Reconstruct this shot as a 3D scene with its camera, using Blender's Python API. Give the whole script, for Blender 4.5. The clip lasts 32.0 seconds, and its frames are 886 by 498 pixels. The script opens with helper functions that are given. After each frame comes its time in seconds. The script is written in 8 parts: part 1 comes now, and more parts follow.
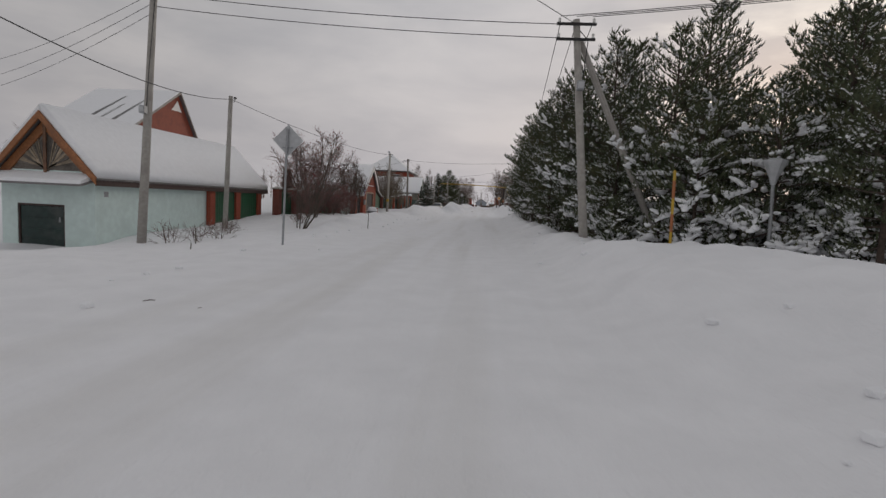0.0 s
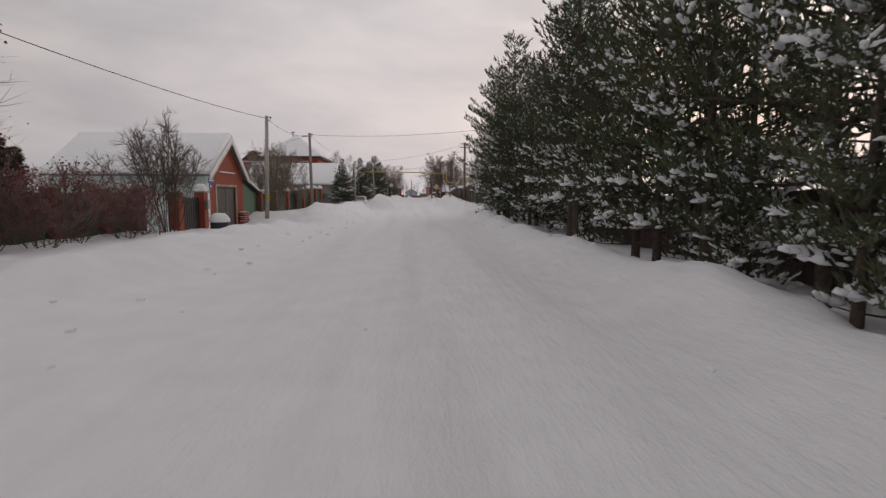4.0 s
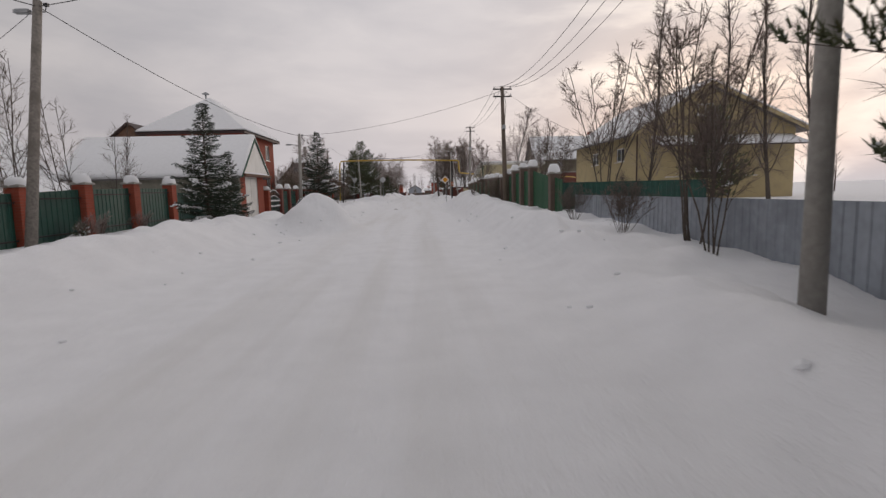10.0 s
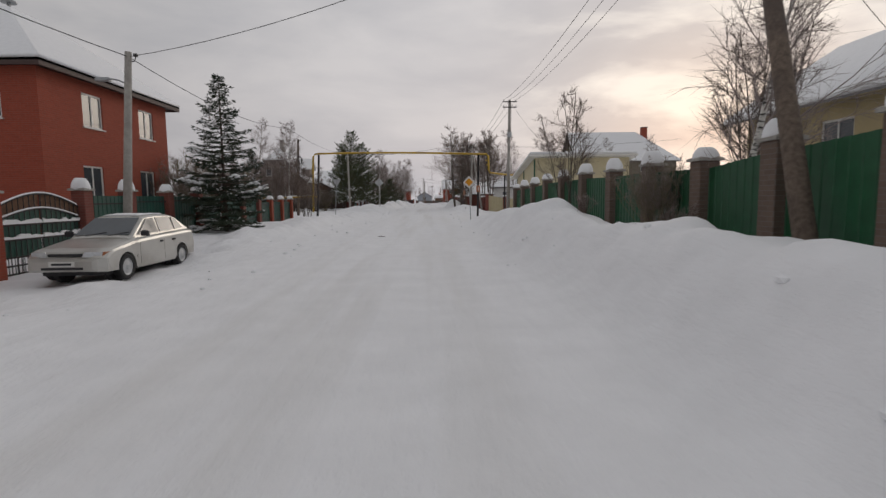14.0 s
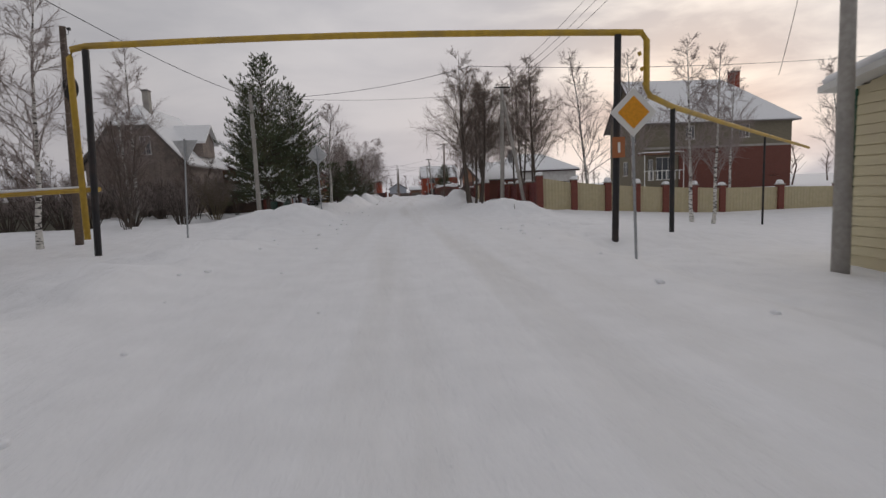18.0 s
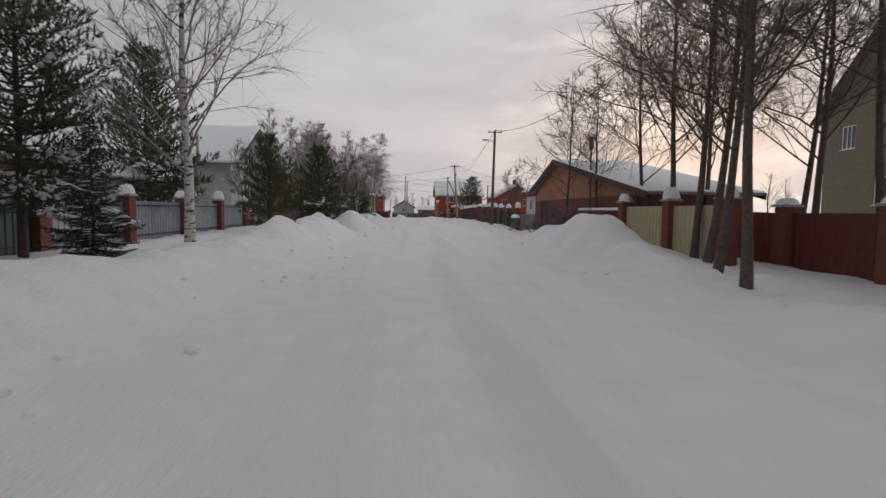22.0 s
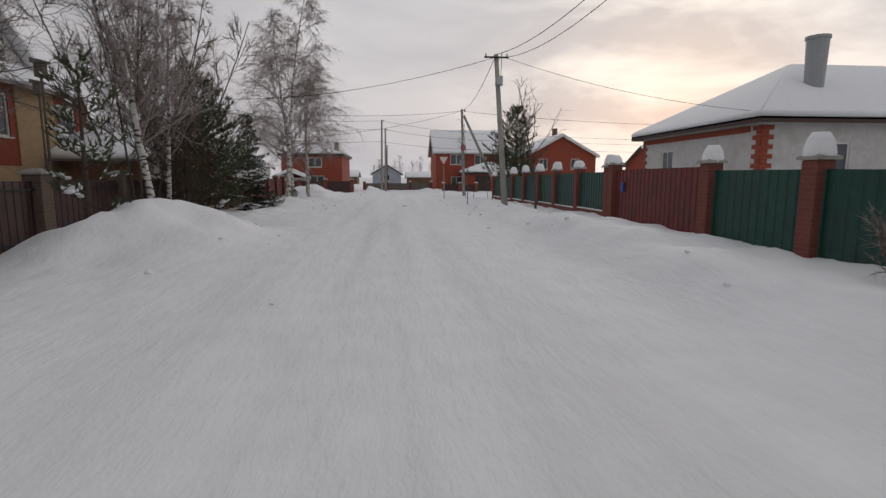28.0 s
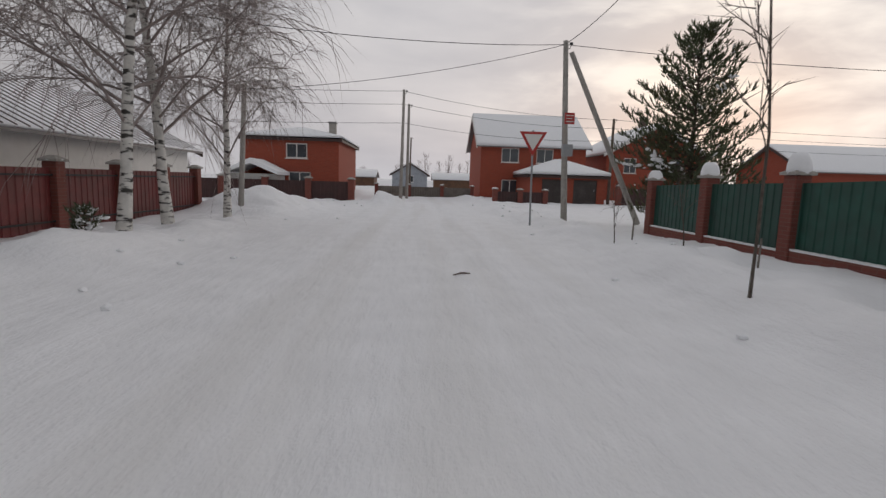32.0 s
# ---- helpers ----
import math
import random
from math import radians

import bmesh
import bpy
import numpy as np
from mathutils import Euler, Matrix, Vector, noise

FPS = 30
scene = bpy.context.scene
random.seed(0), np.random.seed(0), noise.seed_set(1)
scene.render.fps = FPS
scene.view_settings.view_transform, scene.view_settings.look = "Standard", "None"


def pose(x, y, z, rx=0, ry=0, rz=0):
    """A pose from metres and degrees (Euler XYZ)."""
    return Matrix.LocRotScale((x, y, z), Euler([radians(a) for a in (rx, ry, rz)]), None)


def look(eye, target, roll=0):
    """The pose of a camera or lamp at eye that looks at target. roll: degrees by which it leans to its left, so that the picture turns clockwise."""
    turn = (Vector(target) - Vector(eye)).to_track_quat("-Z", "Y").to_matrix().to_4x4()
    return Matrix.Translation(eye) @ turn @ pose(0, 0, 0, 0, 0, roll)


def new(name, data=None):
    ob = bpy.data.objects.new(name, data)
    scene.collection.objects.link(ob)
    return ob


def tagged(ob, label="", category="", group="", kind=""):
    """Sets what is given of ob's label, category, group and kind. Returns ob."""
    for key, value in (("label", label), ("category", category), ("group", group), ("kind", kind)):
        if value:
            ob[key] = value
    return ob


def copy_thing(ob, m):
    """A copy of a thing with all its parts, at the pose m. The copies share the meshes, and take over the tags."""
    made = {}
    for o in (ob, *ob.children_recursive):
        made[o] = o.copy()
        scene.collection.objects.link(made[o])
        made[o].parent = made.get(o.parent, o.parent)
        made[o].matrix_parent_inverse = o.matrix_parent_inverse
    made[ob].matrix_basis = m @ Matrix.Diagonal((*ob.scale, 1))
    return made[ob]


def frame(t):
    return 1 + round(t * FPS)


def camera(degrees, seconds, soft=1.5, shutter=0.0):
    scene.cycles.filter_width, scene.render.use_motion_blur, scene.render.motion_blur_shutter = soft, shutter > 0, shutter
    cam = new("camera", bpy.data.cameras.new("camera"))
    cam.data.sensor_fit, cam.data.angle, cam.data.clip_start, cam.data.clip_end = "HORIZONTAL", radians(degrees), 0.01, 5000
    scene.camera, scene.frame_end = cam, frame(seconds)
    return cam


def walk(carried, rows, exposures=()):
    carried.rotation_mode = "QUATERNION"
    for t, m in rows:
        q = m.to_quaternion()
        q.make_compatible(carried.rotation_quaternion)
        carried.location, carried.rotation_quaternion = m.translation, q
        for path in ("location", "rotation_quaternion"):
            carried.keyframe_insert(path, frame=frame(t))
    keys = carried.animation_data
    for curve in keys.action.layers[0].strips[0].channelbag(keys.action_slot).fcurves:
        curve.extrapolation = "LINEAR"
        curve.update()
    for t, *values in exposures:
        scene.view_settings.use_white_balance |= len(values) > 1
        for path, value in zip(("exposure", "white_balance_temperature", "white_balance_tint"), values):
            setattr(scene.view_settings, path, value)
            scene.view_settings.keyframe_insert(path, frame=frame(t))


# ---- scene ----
cam = camera(82.1, 32.0, 1.4, 0.15)
# seconds, eye x y z, yaw, pitch, roll
PATH = [
    (0, 1.57, 0.00, 1.39, 4.63, -5.25, 2.85),
    (0.5, 1.20, 2.35, 1.43, 3.73, -6.20, 3.22),
    (1, 0.90, 4.69, 1.43, 2.87, -5.58, 3.12),
    (1.5, 0.66, 6.88, 1.50, 1.82, -5.89, 3.85),
    (2, 0.44, 9.71, 1.38, -0.20, -4.51, 3.30),
    (2.5, 0.06, 13.03, 1.39, -0.98, -4.58, 1.89),
    (3, 0.00, 15.36, 1.44, -1.48, -5.32, 1.86),
    (3.5, 0.09, 17.57, 1.53, -2.38, -6.12, 0.44),
    (5.5, 0.56, 26.95, 1.39, -4.95, -6.14, 0.90),
    (6, 0.79, 29.71, 1.44, -3.15, -5.44, -1.26),
    (6.5, 1.03, 32.18, 1.50, -1.46, -5.40, 0.53),
    (7, 1.04, 34.58, 1.50, -2.03, -5.30, 1.01),
    (7.5, 1.07, 36.83, 1.51, -1.95, -5.71, 0.96),
    (8, 1.09, 39.39, 1.42, -2.46, -6.06, 0.96),
    (8.5, 1.11, 41.69, 1.33, -3.07, -6.24, -0.22),
    (9, 1.07, 44.09, 1.39, -3.20, -6.16, -0.11),
    (9.5, 1.13, 46.42, 1.49, -3.13, -6.52, -0.34),
    (10, 1.10, 49.04, 1.48, -2.32, -6.56, -1.40),
    (10.5, 1.16, 51.99, 1.44, -1.76, -6.08, -1.60),
    (11, 1.03, 54.65, 1.48, -1.67, -6.29, -1.38),
    (11.5, 0.90, 57.26, 1.48, -2.23, -6.01, -1.86),
    (12, 1.00, 60.21, 1.43, -2.25, -5.81, -0.96),
    (12.5, 1.16, 62.99, 1.48, -2.24, -5.71, -0.55),
    (13, 1.29, 65.52, 1.56, -2.42, -5.64, -0.44),
    (13.5, 1.20, 68.40, 1.50, -1.81, -5.45, -0.32),
    (14, 1.03, 71.24, 1.52, -1.31, -5.69, -0.68),
    (14.5, 0.73, 73.94, 1.53, -1.54, -5.82, -1.77),
    (16.5, -0.86, 91.56, 1.36, -4.14, -6.36, -0.64),
    (17, -0.89, 95.30, 1.41, -4.72, -6.34, 0.30),
    (17.5, -0.82, 99.11, 1.39, -5.64, -6.19, -1.10),
    (18, -0.72, 102.96, 1.40, -4.50, -6.70, -2.46),
    (18.5, -0.73, 106.53, 1.42, -3.42, -6.59, -2.74),
    (19, -0.87, 110.41, 1.43, -2.66, -6.65, -2.06),
    (19.5, -1.02, 113.96, 1.44, -2.39, -6.58, -1.75),
    (20, -1.34, 117.43, 1.48, -3.09, -4.95, -1.72),
    (20.5, -1.61, 120.89, 1.48, -2.00, -5.71, -3.61),
    (21, -1.71, 125.36, 1.44, -3.04, -3.81, -1.45),
    (21.5, -1.61, 129.89, 1.41, -3.76, -4.45, 0.19),
    (22, -1.40, 133.83, 1.37, -4.41, -4.28, 0.68),
    (22.5, -1.32, 137.03, 1.40, -4.15, -4.60, 0.32),
    (23, -1.28, 139.99, 1.45, -4.08, -4.57, 0.00),
    (23.5, -1.25, 142.86, 1.63, -3.54, -5.45, 1.00),
    (24, -1.48, 146.04, 1.52, -3.87, -5.25, 0.09),
    (24.5, -1.44, 149.31, 1.48, -4.43, -5.51, 0.15),
    (25, -1.30, 152.36, 1.49, -4.48, -6.18, -0.18),
    (25.5, -1.08, 155.65, 1.48, -4.59, -6.23, -0.36),
    (27.5, -0.02, 170.23, 1.51, -5.51, -7.28, -0.26),
    (28, 0.08, 172.99, 1.49, -5.41, -7.97, 0.01),
    (28.5, 0.11, 175.62, 1.49, -5.41, -7.21, -0.13),
    (29, 0.15, 178.34, 1.49, -4.78, -7.04, -0.28),
    (29.5, 0.08, 180.95, 1.45, -4.39, -7.06, 0.56),
    (30, 0.00, 183.42, 1.43, -3.77, -6.98, 2.06),
    (30.5, -0.09, 185.83, 1.43, -3.82, -6.35, 2.33),
    (31, -0.23, 188.37, 1.40, -4.84, -7.23, 1.73),
    (31.5, -0.19, 190.56, 1.38, -3.81, -7.01, 1.57),
    (32, -0.09, 192.50, 1.39, -3.04, -7.63, 1.71),
]


def gaze(x, y, z, yaw, pitch, roll):
    """The camera's pose from its eye, its heading to the left of +y, its pitch and its lean."""
    a, b = radians(yaw), radians(pitch)
    way = Vector((-math.sin(a) * math.cos(b), math.cos(a) * math.cos(b), math.sin(b)))
    eye = Vector((x, y, z))
    return look(eye, eye + way, roll)


walk(cam, [(t, gaze(*p)) for t, *p in PATH],
     exposures=[(0, 0.14, 6600, 9), (2, 0.30, 6780, 12), (3.5, 0.34, 6840, 13), (5, 0.37, 6780, 13), (9, 0.37, 6720, 13), (12, 0.29, 6620, 8), (17, 0.22, 6550, 10), (20, 0.18, 6500, 10), (25, 0.28, 6520, 9), (32, 0.28, 6520, 9)])

# ---------------------------------------------------------------- sky and sun
SUN_AZ = radians(30)   # to the right of the street, seen from the start
SUN_EL = radians(6)
world = bpy.data.worlds.new("winter_sky")
scene.world = world
world.use_nodes = True
wn, wl = world.node_tree.nodes, world.node_tree.links
wn.clear()


def wnode(kind, **values):
    n = wn.new(kind)
    for key, value in values.items():
        n.inputs[key].default_value = value
    return n


sky = wn.new("ShaderNodeTexSky")
sky.sky_type, sky.sun_disc = "NISHITA", False
sky.sun_elevation, sky.sun_rotation = SUN_EL, SUN_AZ
sky.air_density, sky.dust_density = 1.5, 4.0
geo = wn.new("ShaderNodeTexCoord")
split = wn.new("ShaderNodeSeparateXYZ")
wl.new(geo.outputs["Generated"], split.inputs[0])
# the cloud deck: grey above, paler and slightly rosy towards the horizon
height = wn.new("ShaderNodeValToRGB")
height.color_ramp.elements[0].position, height.color_ramp.elements[0].color = 0.0, (0.395, 0.390, 0.408, 1)
height.color_ramp.elements[1].position, height.color_ramp.elements[1].color = 0.85, (0.41, 0.413, 0.43, 1)
for place, colour in ((0.05, (0.372, 0.366, 0.388, 1)), (0.13, (0.398, 0.387, 0.404, 1)), (0.32, (0.392, 0.388, 0.403, 1))):
    e = height.color_ramp.elements.new(place)
    e.color = colour
wl.new(split.outputs["Z"], height.inputs[0])
# flat bands of cloud: the sky's direction, squeezed in height
squeeze = wnode("ShaderNodeMapping")
squeeze.inputs["Scale"].default_value = (1.0, 1.0, 3.2)
wl.new(geo.outputs["Generated"], squeeze.inputs[0])
clouds = wnode("ShaderNodeTexNoise", Scale=3.4, Detail=7.0, Roughness=0.52, Distortion=0.25)
wl.new(squeeze.outputs[0], clouds.inputs["Vector"])
cloud_ramp = wn.new("ShaderNodeValToRGB")
cloud_ramp.color_ramp.elements[0].position, cloud_ramp.color_ramp.elements[0].color = 0.36, (0.84, 0.845, 0.87, 1)
cloud_ramp.color_ramp.elements[1].position, cloud_ramp.color_ramp.elements[1].color = 0.66, (1.12, 1.10, 1.085, 1)
wl.new(clouds.outputs[0], cloud_ramp.inputs[0])
deck = wn.new("ShaderNodeMixRGB")
deck.blend_type, deck.inputs[0].default_value = "MULTIPLY", 1.0
wl.new(height.outputs[0], deck.inputs[1])
wl.new(cloud_ramp.outputs[0], deck.inputs[2])
# the low sun behind the clouds: a wide warm glow about its bearing
toward = wn.new("ShaderNodeVectorMath")
toward.operation = "DOT_PRODUCT"
toward.inputs[1].default_value = (math.sin(SUN_AZ) * math.cos(SUN_EL), math.cos(SUN_AZ) * math.cos(SUN_EL), math.sin(SUN_EL))
wl.new(geo.outputs["Generated"], toward.inputs[0])
glow = wn.new("ShaderNodeMapRange")
glow.interpolation_type = "SMOOTHSTEP"
glow.inputs["From Min"].default_value, glow.inputs["From Max"].default_value = 0.89, 1.0
glow.inputs["To Min"].default_value, glow.inputs["To Max"].default_value = 0.0, 1.0
wl.new(toward.outputs["Value"], glow.inputs["Value"])
breaks = wn.new("ShaderNodeMapRange")
breaks.inputs["From Min"].default_value, breaks.inputs["From Max"].default_value = 0.46, 0.62
breaks.inputs["To Min"].default_value, breaks.inputs["To Max"].default_value = 0.05, 1.0
wl.new(clouds.outputs[0], breaks.inputs["Value"])
both = wn.new("ShaderNodeMath")
both.operation = "MULTIPLY"
wl.new(glow.outputs[0], both.inputs[0])
wl.new(breaks.outputs[0], both.inputs[1])
warm = wn.new("ShaderNodeMixRGB")
warm.blend_type = "ADD"
warm.inputs[2].default_value = (0.26, 0.238, 0.188, 1)
wl.new(both.outputs[0], warm.inputs[0])
wl.new(deck.outputs[0], warm.inputs[1])
# and a much wider pale one, which lights the whole of that half of the sky
wide = wn.new("ShaderNodeMapRange")
wide.interpolation_type = "SMOOTHSTEP"
wide.inputs["From Min"].default_value, wide.inputs["From Max"].default_value = 0.30, 0.97
wl.new(toward.outputs["Value"], wide.inputs["Value"])
pale = wn.new("ShaderNodeMixRGB")
pale.blend_type = "ADD"
pale.inputs[2].default_value = (0.152, 0.146, 0.156, 1)
wl.new(wide.outputs[0], pale.inputs[0])
wl.new(warm.outputs[0], pale.inputs[1])
back = wnode("ShaderNodeBackground", Strength=1.0)
wl.new(pale.outputs[0], back.inputs["Color"])
clear = wnode("ShaderNodeBackground", Strength=0.05)
wl.new(sky.outputs[0], clear.inputs["Color"])
add = wn.new("ShaderNodeMixShader")   # the clear sky barely shows through the overcast
add.inputs[0].default_value = 0.12
wl.new(back.outputs[0], add.inputs[1])
wl.new(clear.outputs[0], add.inputs[2])
wout = wn.new("ShaderNodeOutputWorld")
wl.new(add.outputs[0], wout.inputs[0])

sun = new("sun", bpy.data.lights.new("sun", "SUN"))
sun.data.energy, sun.data.angle, sun.data.color = 0.32, radians(25), (1.0, 0.90, 0.80)
sun.matrix_world = look((30, 60, 60), (30 - math.sin(SUN_AZ) * 50, 60 - math.cos(SUN_AZ) * 50, 60 - 50 * math.tan(radians(14))))

# ---------------------------------------------------------------- materials


def material(name, colour, rough=0.7, metal=0.0, grain=None, spread=0.12, bump=0.0, bump_scale=30.0, stains=None, stain_scale=1.5, vary=0.0, spec=0.5):
    """A surface with two scales of variation: a fine grain and larger stains, some relief, and a shift from piece to piece."""
    m = bpy.data.materials.new(name)
    m.use_nodes = True
    n, l = m.node_tree.nodes, m.node_tree.links
    b = n["Principled BSDF"]
    b.inputs["Roughness"].default_value, b.inputs["Metallic"].default_value = rough, metal
    b.inputs["Specular IOR Level"].default_value = spec
    co = n.new("ShaderNodeTexCoord")
    c = tuple(colour)
    fine = n.new("ShaderNodeTexNoise")
    fine.inputs["Scale"].default_value, fine.inputs["Detail"].default_value = grain or 18.0, 5.0
    l.new(co.outputs["Object"], fine.inputs["Vector"])
    ramp = n.new("ShaderNodeValToRGB")
    ramp.color_ramp.elements[0].position, ramp.color_ramp.elements[1].position = 0.3, 0.7
    ramp.color_ramp.elements[0].color = tuple(max(0.0, v * (1 - spread)) for v in c) + (1,)
    ramp.color_ramp.elements[1].color = tuple(min(1.0, v * (1 + spread)) for v in c) + (1,)
    l.new(fine.outputs[0], ramp.inputs[0])
    out = ramp.outputs[0]
    if stains:
        large = n.new("ShaderNodeTexNoise")
        large.inputs["Scale"].default_value, large.inputs["Detail"].default_value = stain_scale, 4.0
        l.new(co.outputs["Object"], large.inputs["Vector"])
        pick = n.new("ShaderNodeMapRange")
        pick.inputs["From Min"].default_value, pick.inputs["From Max"].default_value = 0.48, 0.72
        l.new(large.outputs[0], pick.inputs["Value"])
        mix = n.new("ShaderNodeMixRGB")
        mix.inputs[2].default_value = (*stains, 1)
        l.new(pick.outputs[0], mix.inputs[0])
        l.new(out, mix.inputs[1])
        out = mix.outputs[0]
    if vary:
        info, hsv, span = n.new("ShaderNodeObjectInfo"), n.new("ShaderNodeHueSaturation"), n.new("ShaderNodeMapRange")
        span.inputs["To Min"].default_value, span.inputs["To Max"].default_value = 1 - vary, 1 + vary
        l.new(info.outputs["Random"], span.inputs["Value"])
        l.new(span.outputs[0], hsv.inputs["Value"])
        l.new(out, hsv.inputs["Color"])
        out = hsv.outputs[0]
    l.new(out, b.inputs["Base Color"])
    if bump:
        rel, bp = n.new("ShaderNodeTexNoise"), n.new("ShaderNodeBump")
        rel.inputs["Scale"].default_value, rel.inputs["Detail"].default_value = bump_scale, 6.0
        bp.inputs["Strength"].default_value, bp.inputs["Distance"].default_value = bump, 0.02
        l.new(co.outputs["Object"], rel.inputs["Vector"])
        l.new(rel.outputs[0], bp.inputs["Height"])
        l.new(bp.outputs[0], b.inputs["Normal"])
    return m


def brickwork(name, brick, joint, axis_y=True):
    """Courses of 0.25 x 0.075 m brick with joints, laid along the wall."""
    m = material(name, brick, 0.85, grain=9.0, spread=0.12, bump=0.0)
    n, l = m.node_tree.nodes, m.node_tree.links
    b = n["Principled BSDF"]
    co = n.new("ShaderNodeTexCoord")
    sp, sm, cb = n.new("ShaderNodeSeparateXYZ"), n.new("ShaderNodeMath"), n.new("ShaderNodeCombineXYZ")
    l.new(co.outputs["Object"], sp.inputs[0])
    l.new(sp.outputs[0], sm.inputs[0])
    l.new(sp.outputs[1], sm.inputs[1])
    l.new(sm.outputs[0], cb.inputs[0])
    l.new(sp.outputs[2], cb.inputs[1])
    t = n.new("ShaderNodeTexBrick")
    t.inputs["Scale"].default_value = 1.0
    t.inputs["Brick Width"].default_value, t.inputs["Row Height"].default_value = 0.26, 0.077
    t.inputs["Mortar Size"].default_value, t.inputs["Bias"].default_value = 0.006, 0.0
    t.inputs["Color1"].default_value = (*[v * 1.12 for v in brick], 1)
    t.inputs["Color2"].default_value = (*[v * 0.82 for v in brick], 1)
    t.inputs["Mortar"].default_value = (*joint, 1)
    l.new(cb.outputs[0], t.inputs["Vector"])
    mix = n.new("ShaderNodeMixRGB")
    mix.blend_type, mix.inputs[0].default_value = "MIX", 0.55
    old = b.inputs["Base Color"].links[0].from_socket
    l.new(old, mix.inputs[1])
    l.new(t.outputs["Color"], mix.inputs[2])
    l.new(mix.outputs[0], b.inputs["Base Color"])
    bp = n.new("ShaderNodeBump")
    bp.inputs["Strength"].default_value, bp.inputs["Distance"].default_value = 0.5, 0.006
    bp.invert = True
    l.new(t.outputs["Fac"], bp.inputs["Height"])
    l.new(bp.outputs[0], b.inputs["Normal"])
    return m


def snow_ground():
    """Packed snow: white banks with fine crumbs, faintly buff wheel tracks along the street."""
    m = material("packed_snow", (0.85, 0.85, 0.865), 0.75, grain=1.6, spread=0.035, spec=0.25)
    n, l = m.node_tree.nodes, m.node_tree.links
    b = n["Principled BSDF"]
    co = n.new("ShaderNodeTexCoord")
    mp = n.new("ShaderNodeMapping")
    mp.inputs["Scale"].default_value = (1.0, 0.045, 1.0)
    l.new(co.outputs["Object"], mp.inputs[0])
    tr = n.new("ShaderNodeTexNoise")
    tr.inputs["Scale"].default_value, tr.inputs["Detail"].default_value = 1.1, 4.0
    l.new(mp.outputs[0], tr.inputs["Vector"])
    pick = n.new("ShaderNodeMapRange")
    pick.inputs["From Min"].default_value, pick.inputs["From Max"].default_value = 0.46, 0.72
    l.new(tr.outputs[0], pick.inputs["Value"])
    sp = n.new("ShaderNodeSeparateXYZ")
    l.new(co.outputs["Object"], sp.inputs[0])
    lane = n.new("ShaderNodeMapRange")
    lane.interpolation_type = "SMOOTHSTEP"
    off = n.new("ShaderNodeMath")
    off.operation = "ABSOLUTE"
    l.new(sp.outputs[0], off.inputs[0])
    l.new(off.outputs[0], lane.inputs["Value"])
    lane.inputs["From Min"].default_value, lane.inputs["From Max"].default_value = 0.6, 4.0
    lane.inputs["To Min"].default_value, lane.inputs["To Max"].default_value = 0.6, 0.0
    mul = n.new("ShaderNodeMath")
    mul.operation = "MULTIPLY"
    l.new(pick.outputs[0], mul.inputs[0])
    l.new(lane.outputs[0], mul.inputs[1])
    mix = n.new("ShaderNodeMixRGB")
    mix.inputs[2].default_value = (0.69, 0.675, 0.655, 1)
    old = b.inputs["Base Color"].links[0].from_socket
    l.new(mul.outputs[0], mix.inputs[0])
    l.new(old, mix.inputs[1])
    l.new(mix.outputs[0], b.inputs["Base Color"])
    r1, r2, am, bp = n.new("ShaderNodeTexNoise"), n.new("ShaderNodeTexNoise"), n.new("ShaderNodeMath"), n.new("ShaderNodeBump")
    r1.inputs["Scale"].default_value, r1.inputs["Detail"].default_value = 3.0, 8.0
    r1.inputs["Roughness"].default_value = 0.6
    mp2 = n.new("ShaderNodeMapping")
    mp2.inputs["Scale"].default_value = (1.0, 0.3, 1.0)
    l.new(co.outputs["Object"], mp2.inputs[0])
    l.new(mp2.outputs[0], r1.inputs["Vector"])
    r2.inputs["Scale"].default_value, r2.inputs["Detail"].default_value = 40.0, 3.0
    l.new(co.outputs["Object"], r2.inputs["Vector"])
    am.operation = "MULTIPLY_ADD"
    am.inputs[1].default_value = 0.12
    l.new(r2.outputs[0], am.inputs[0])
    l.new(r1.outputs[0], am.inputs[2])
    bp.inputs["Strength"].default_value, bp.inputs["Distance"].default_value = 0.7, 0.09
    l.new(am.outputs[0], bp.inputs["Height"])
    l.new(bp.outputs[0], b.inputs["Normal"])
    return m


def birch_bark():
    m = material("birch_bark", (0.62, 0.60, 0.56), 0.8, grain=7.0, spread=0.15)
    n, l = m.node_tree.nodes, m.node_tree.links
    b = n["Principled BSDF"]
    co, mp, no, rp, mx = (n.new("ShaderNode" + k) for k in ("TexCoord", "Mapping", "TexNoise", "MapRange", "MixRGB"))
    mp.inputs["Scale"].default_value = (3.0, 3.0, 9.0)
    no.inputs["Scale"].default_value, no.inputs["Detail"].default_value = 1.4, 5.0
    rp.inputs["From Min"].default_value, rp.inputs["From Max"].default_value = 0.52, 0.60
    mx.inputs[2].default_value = (0.05, 0.045, 0.04, 1)
    old = b.inputs["Base Color"].links[0].from_socket
    l.new(co.outputs["Object"], mp.inputs[0])
    l.new(mp.outputs[0], no.inputs["Vector"])
    l.new(no.outputs[0], rp.inputs["Value"])
    l.new(rp.outputs[0], mx.inputs[0])
    l.new(old, mx.inputs[1])
    l.new(mx.outputs[0], b.inputs["Base Color"])
    return m


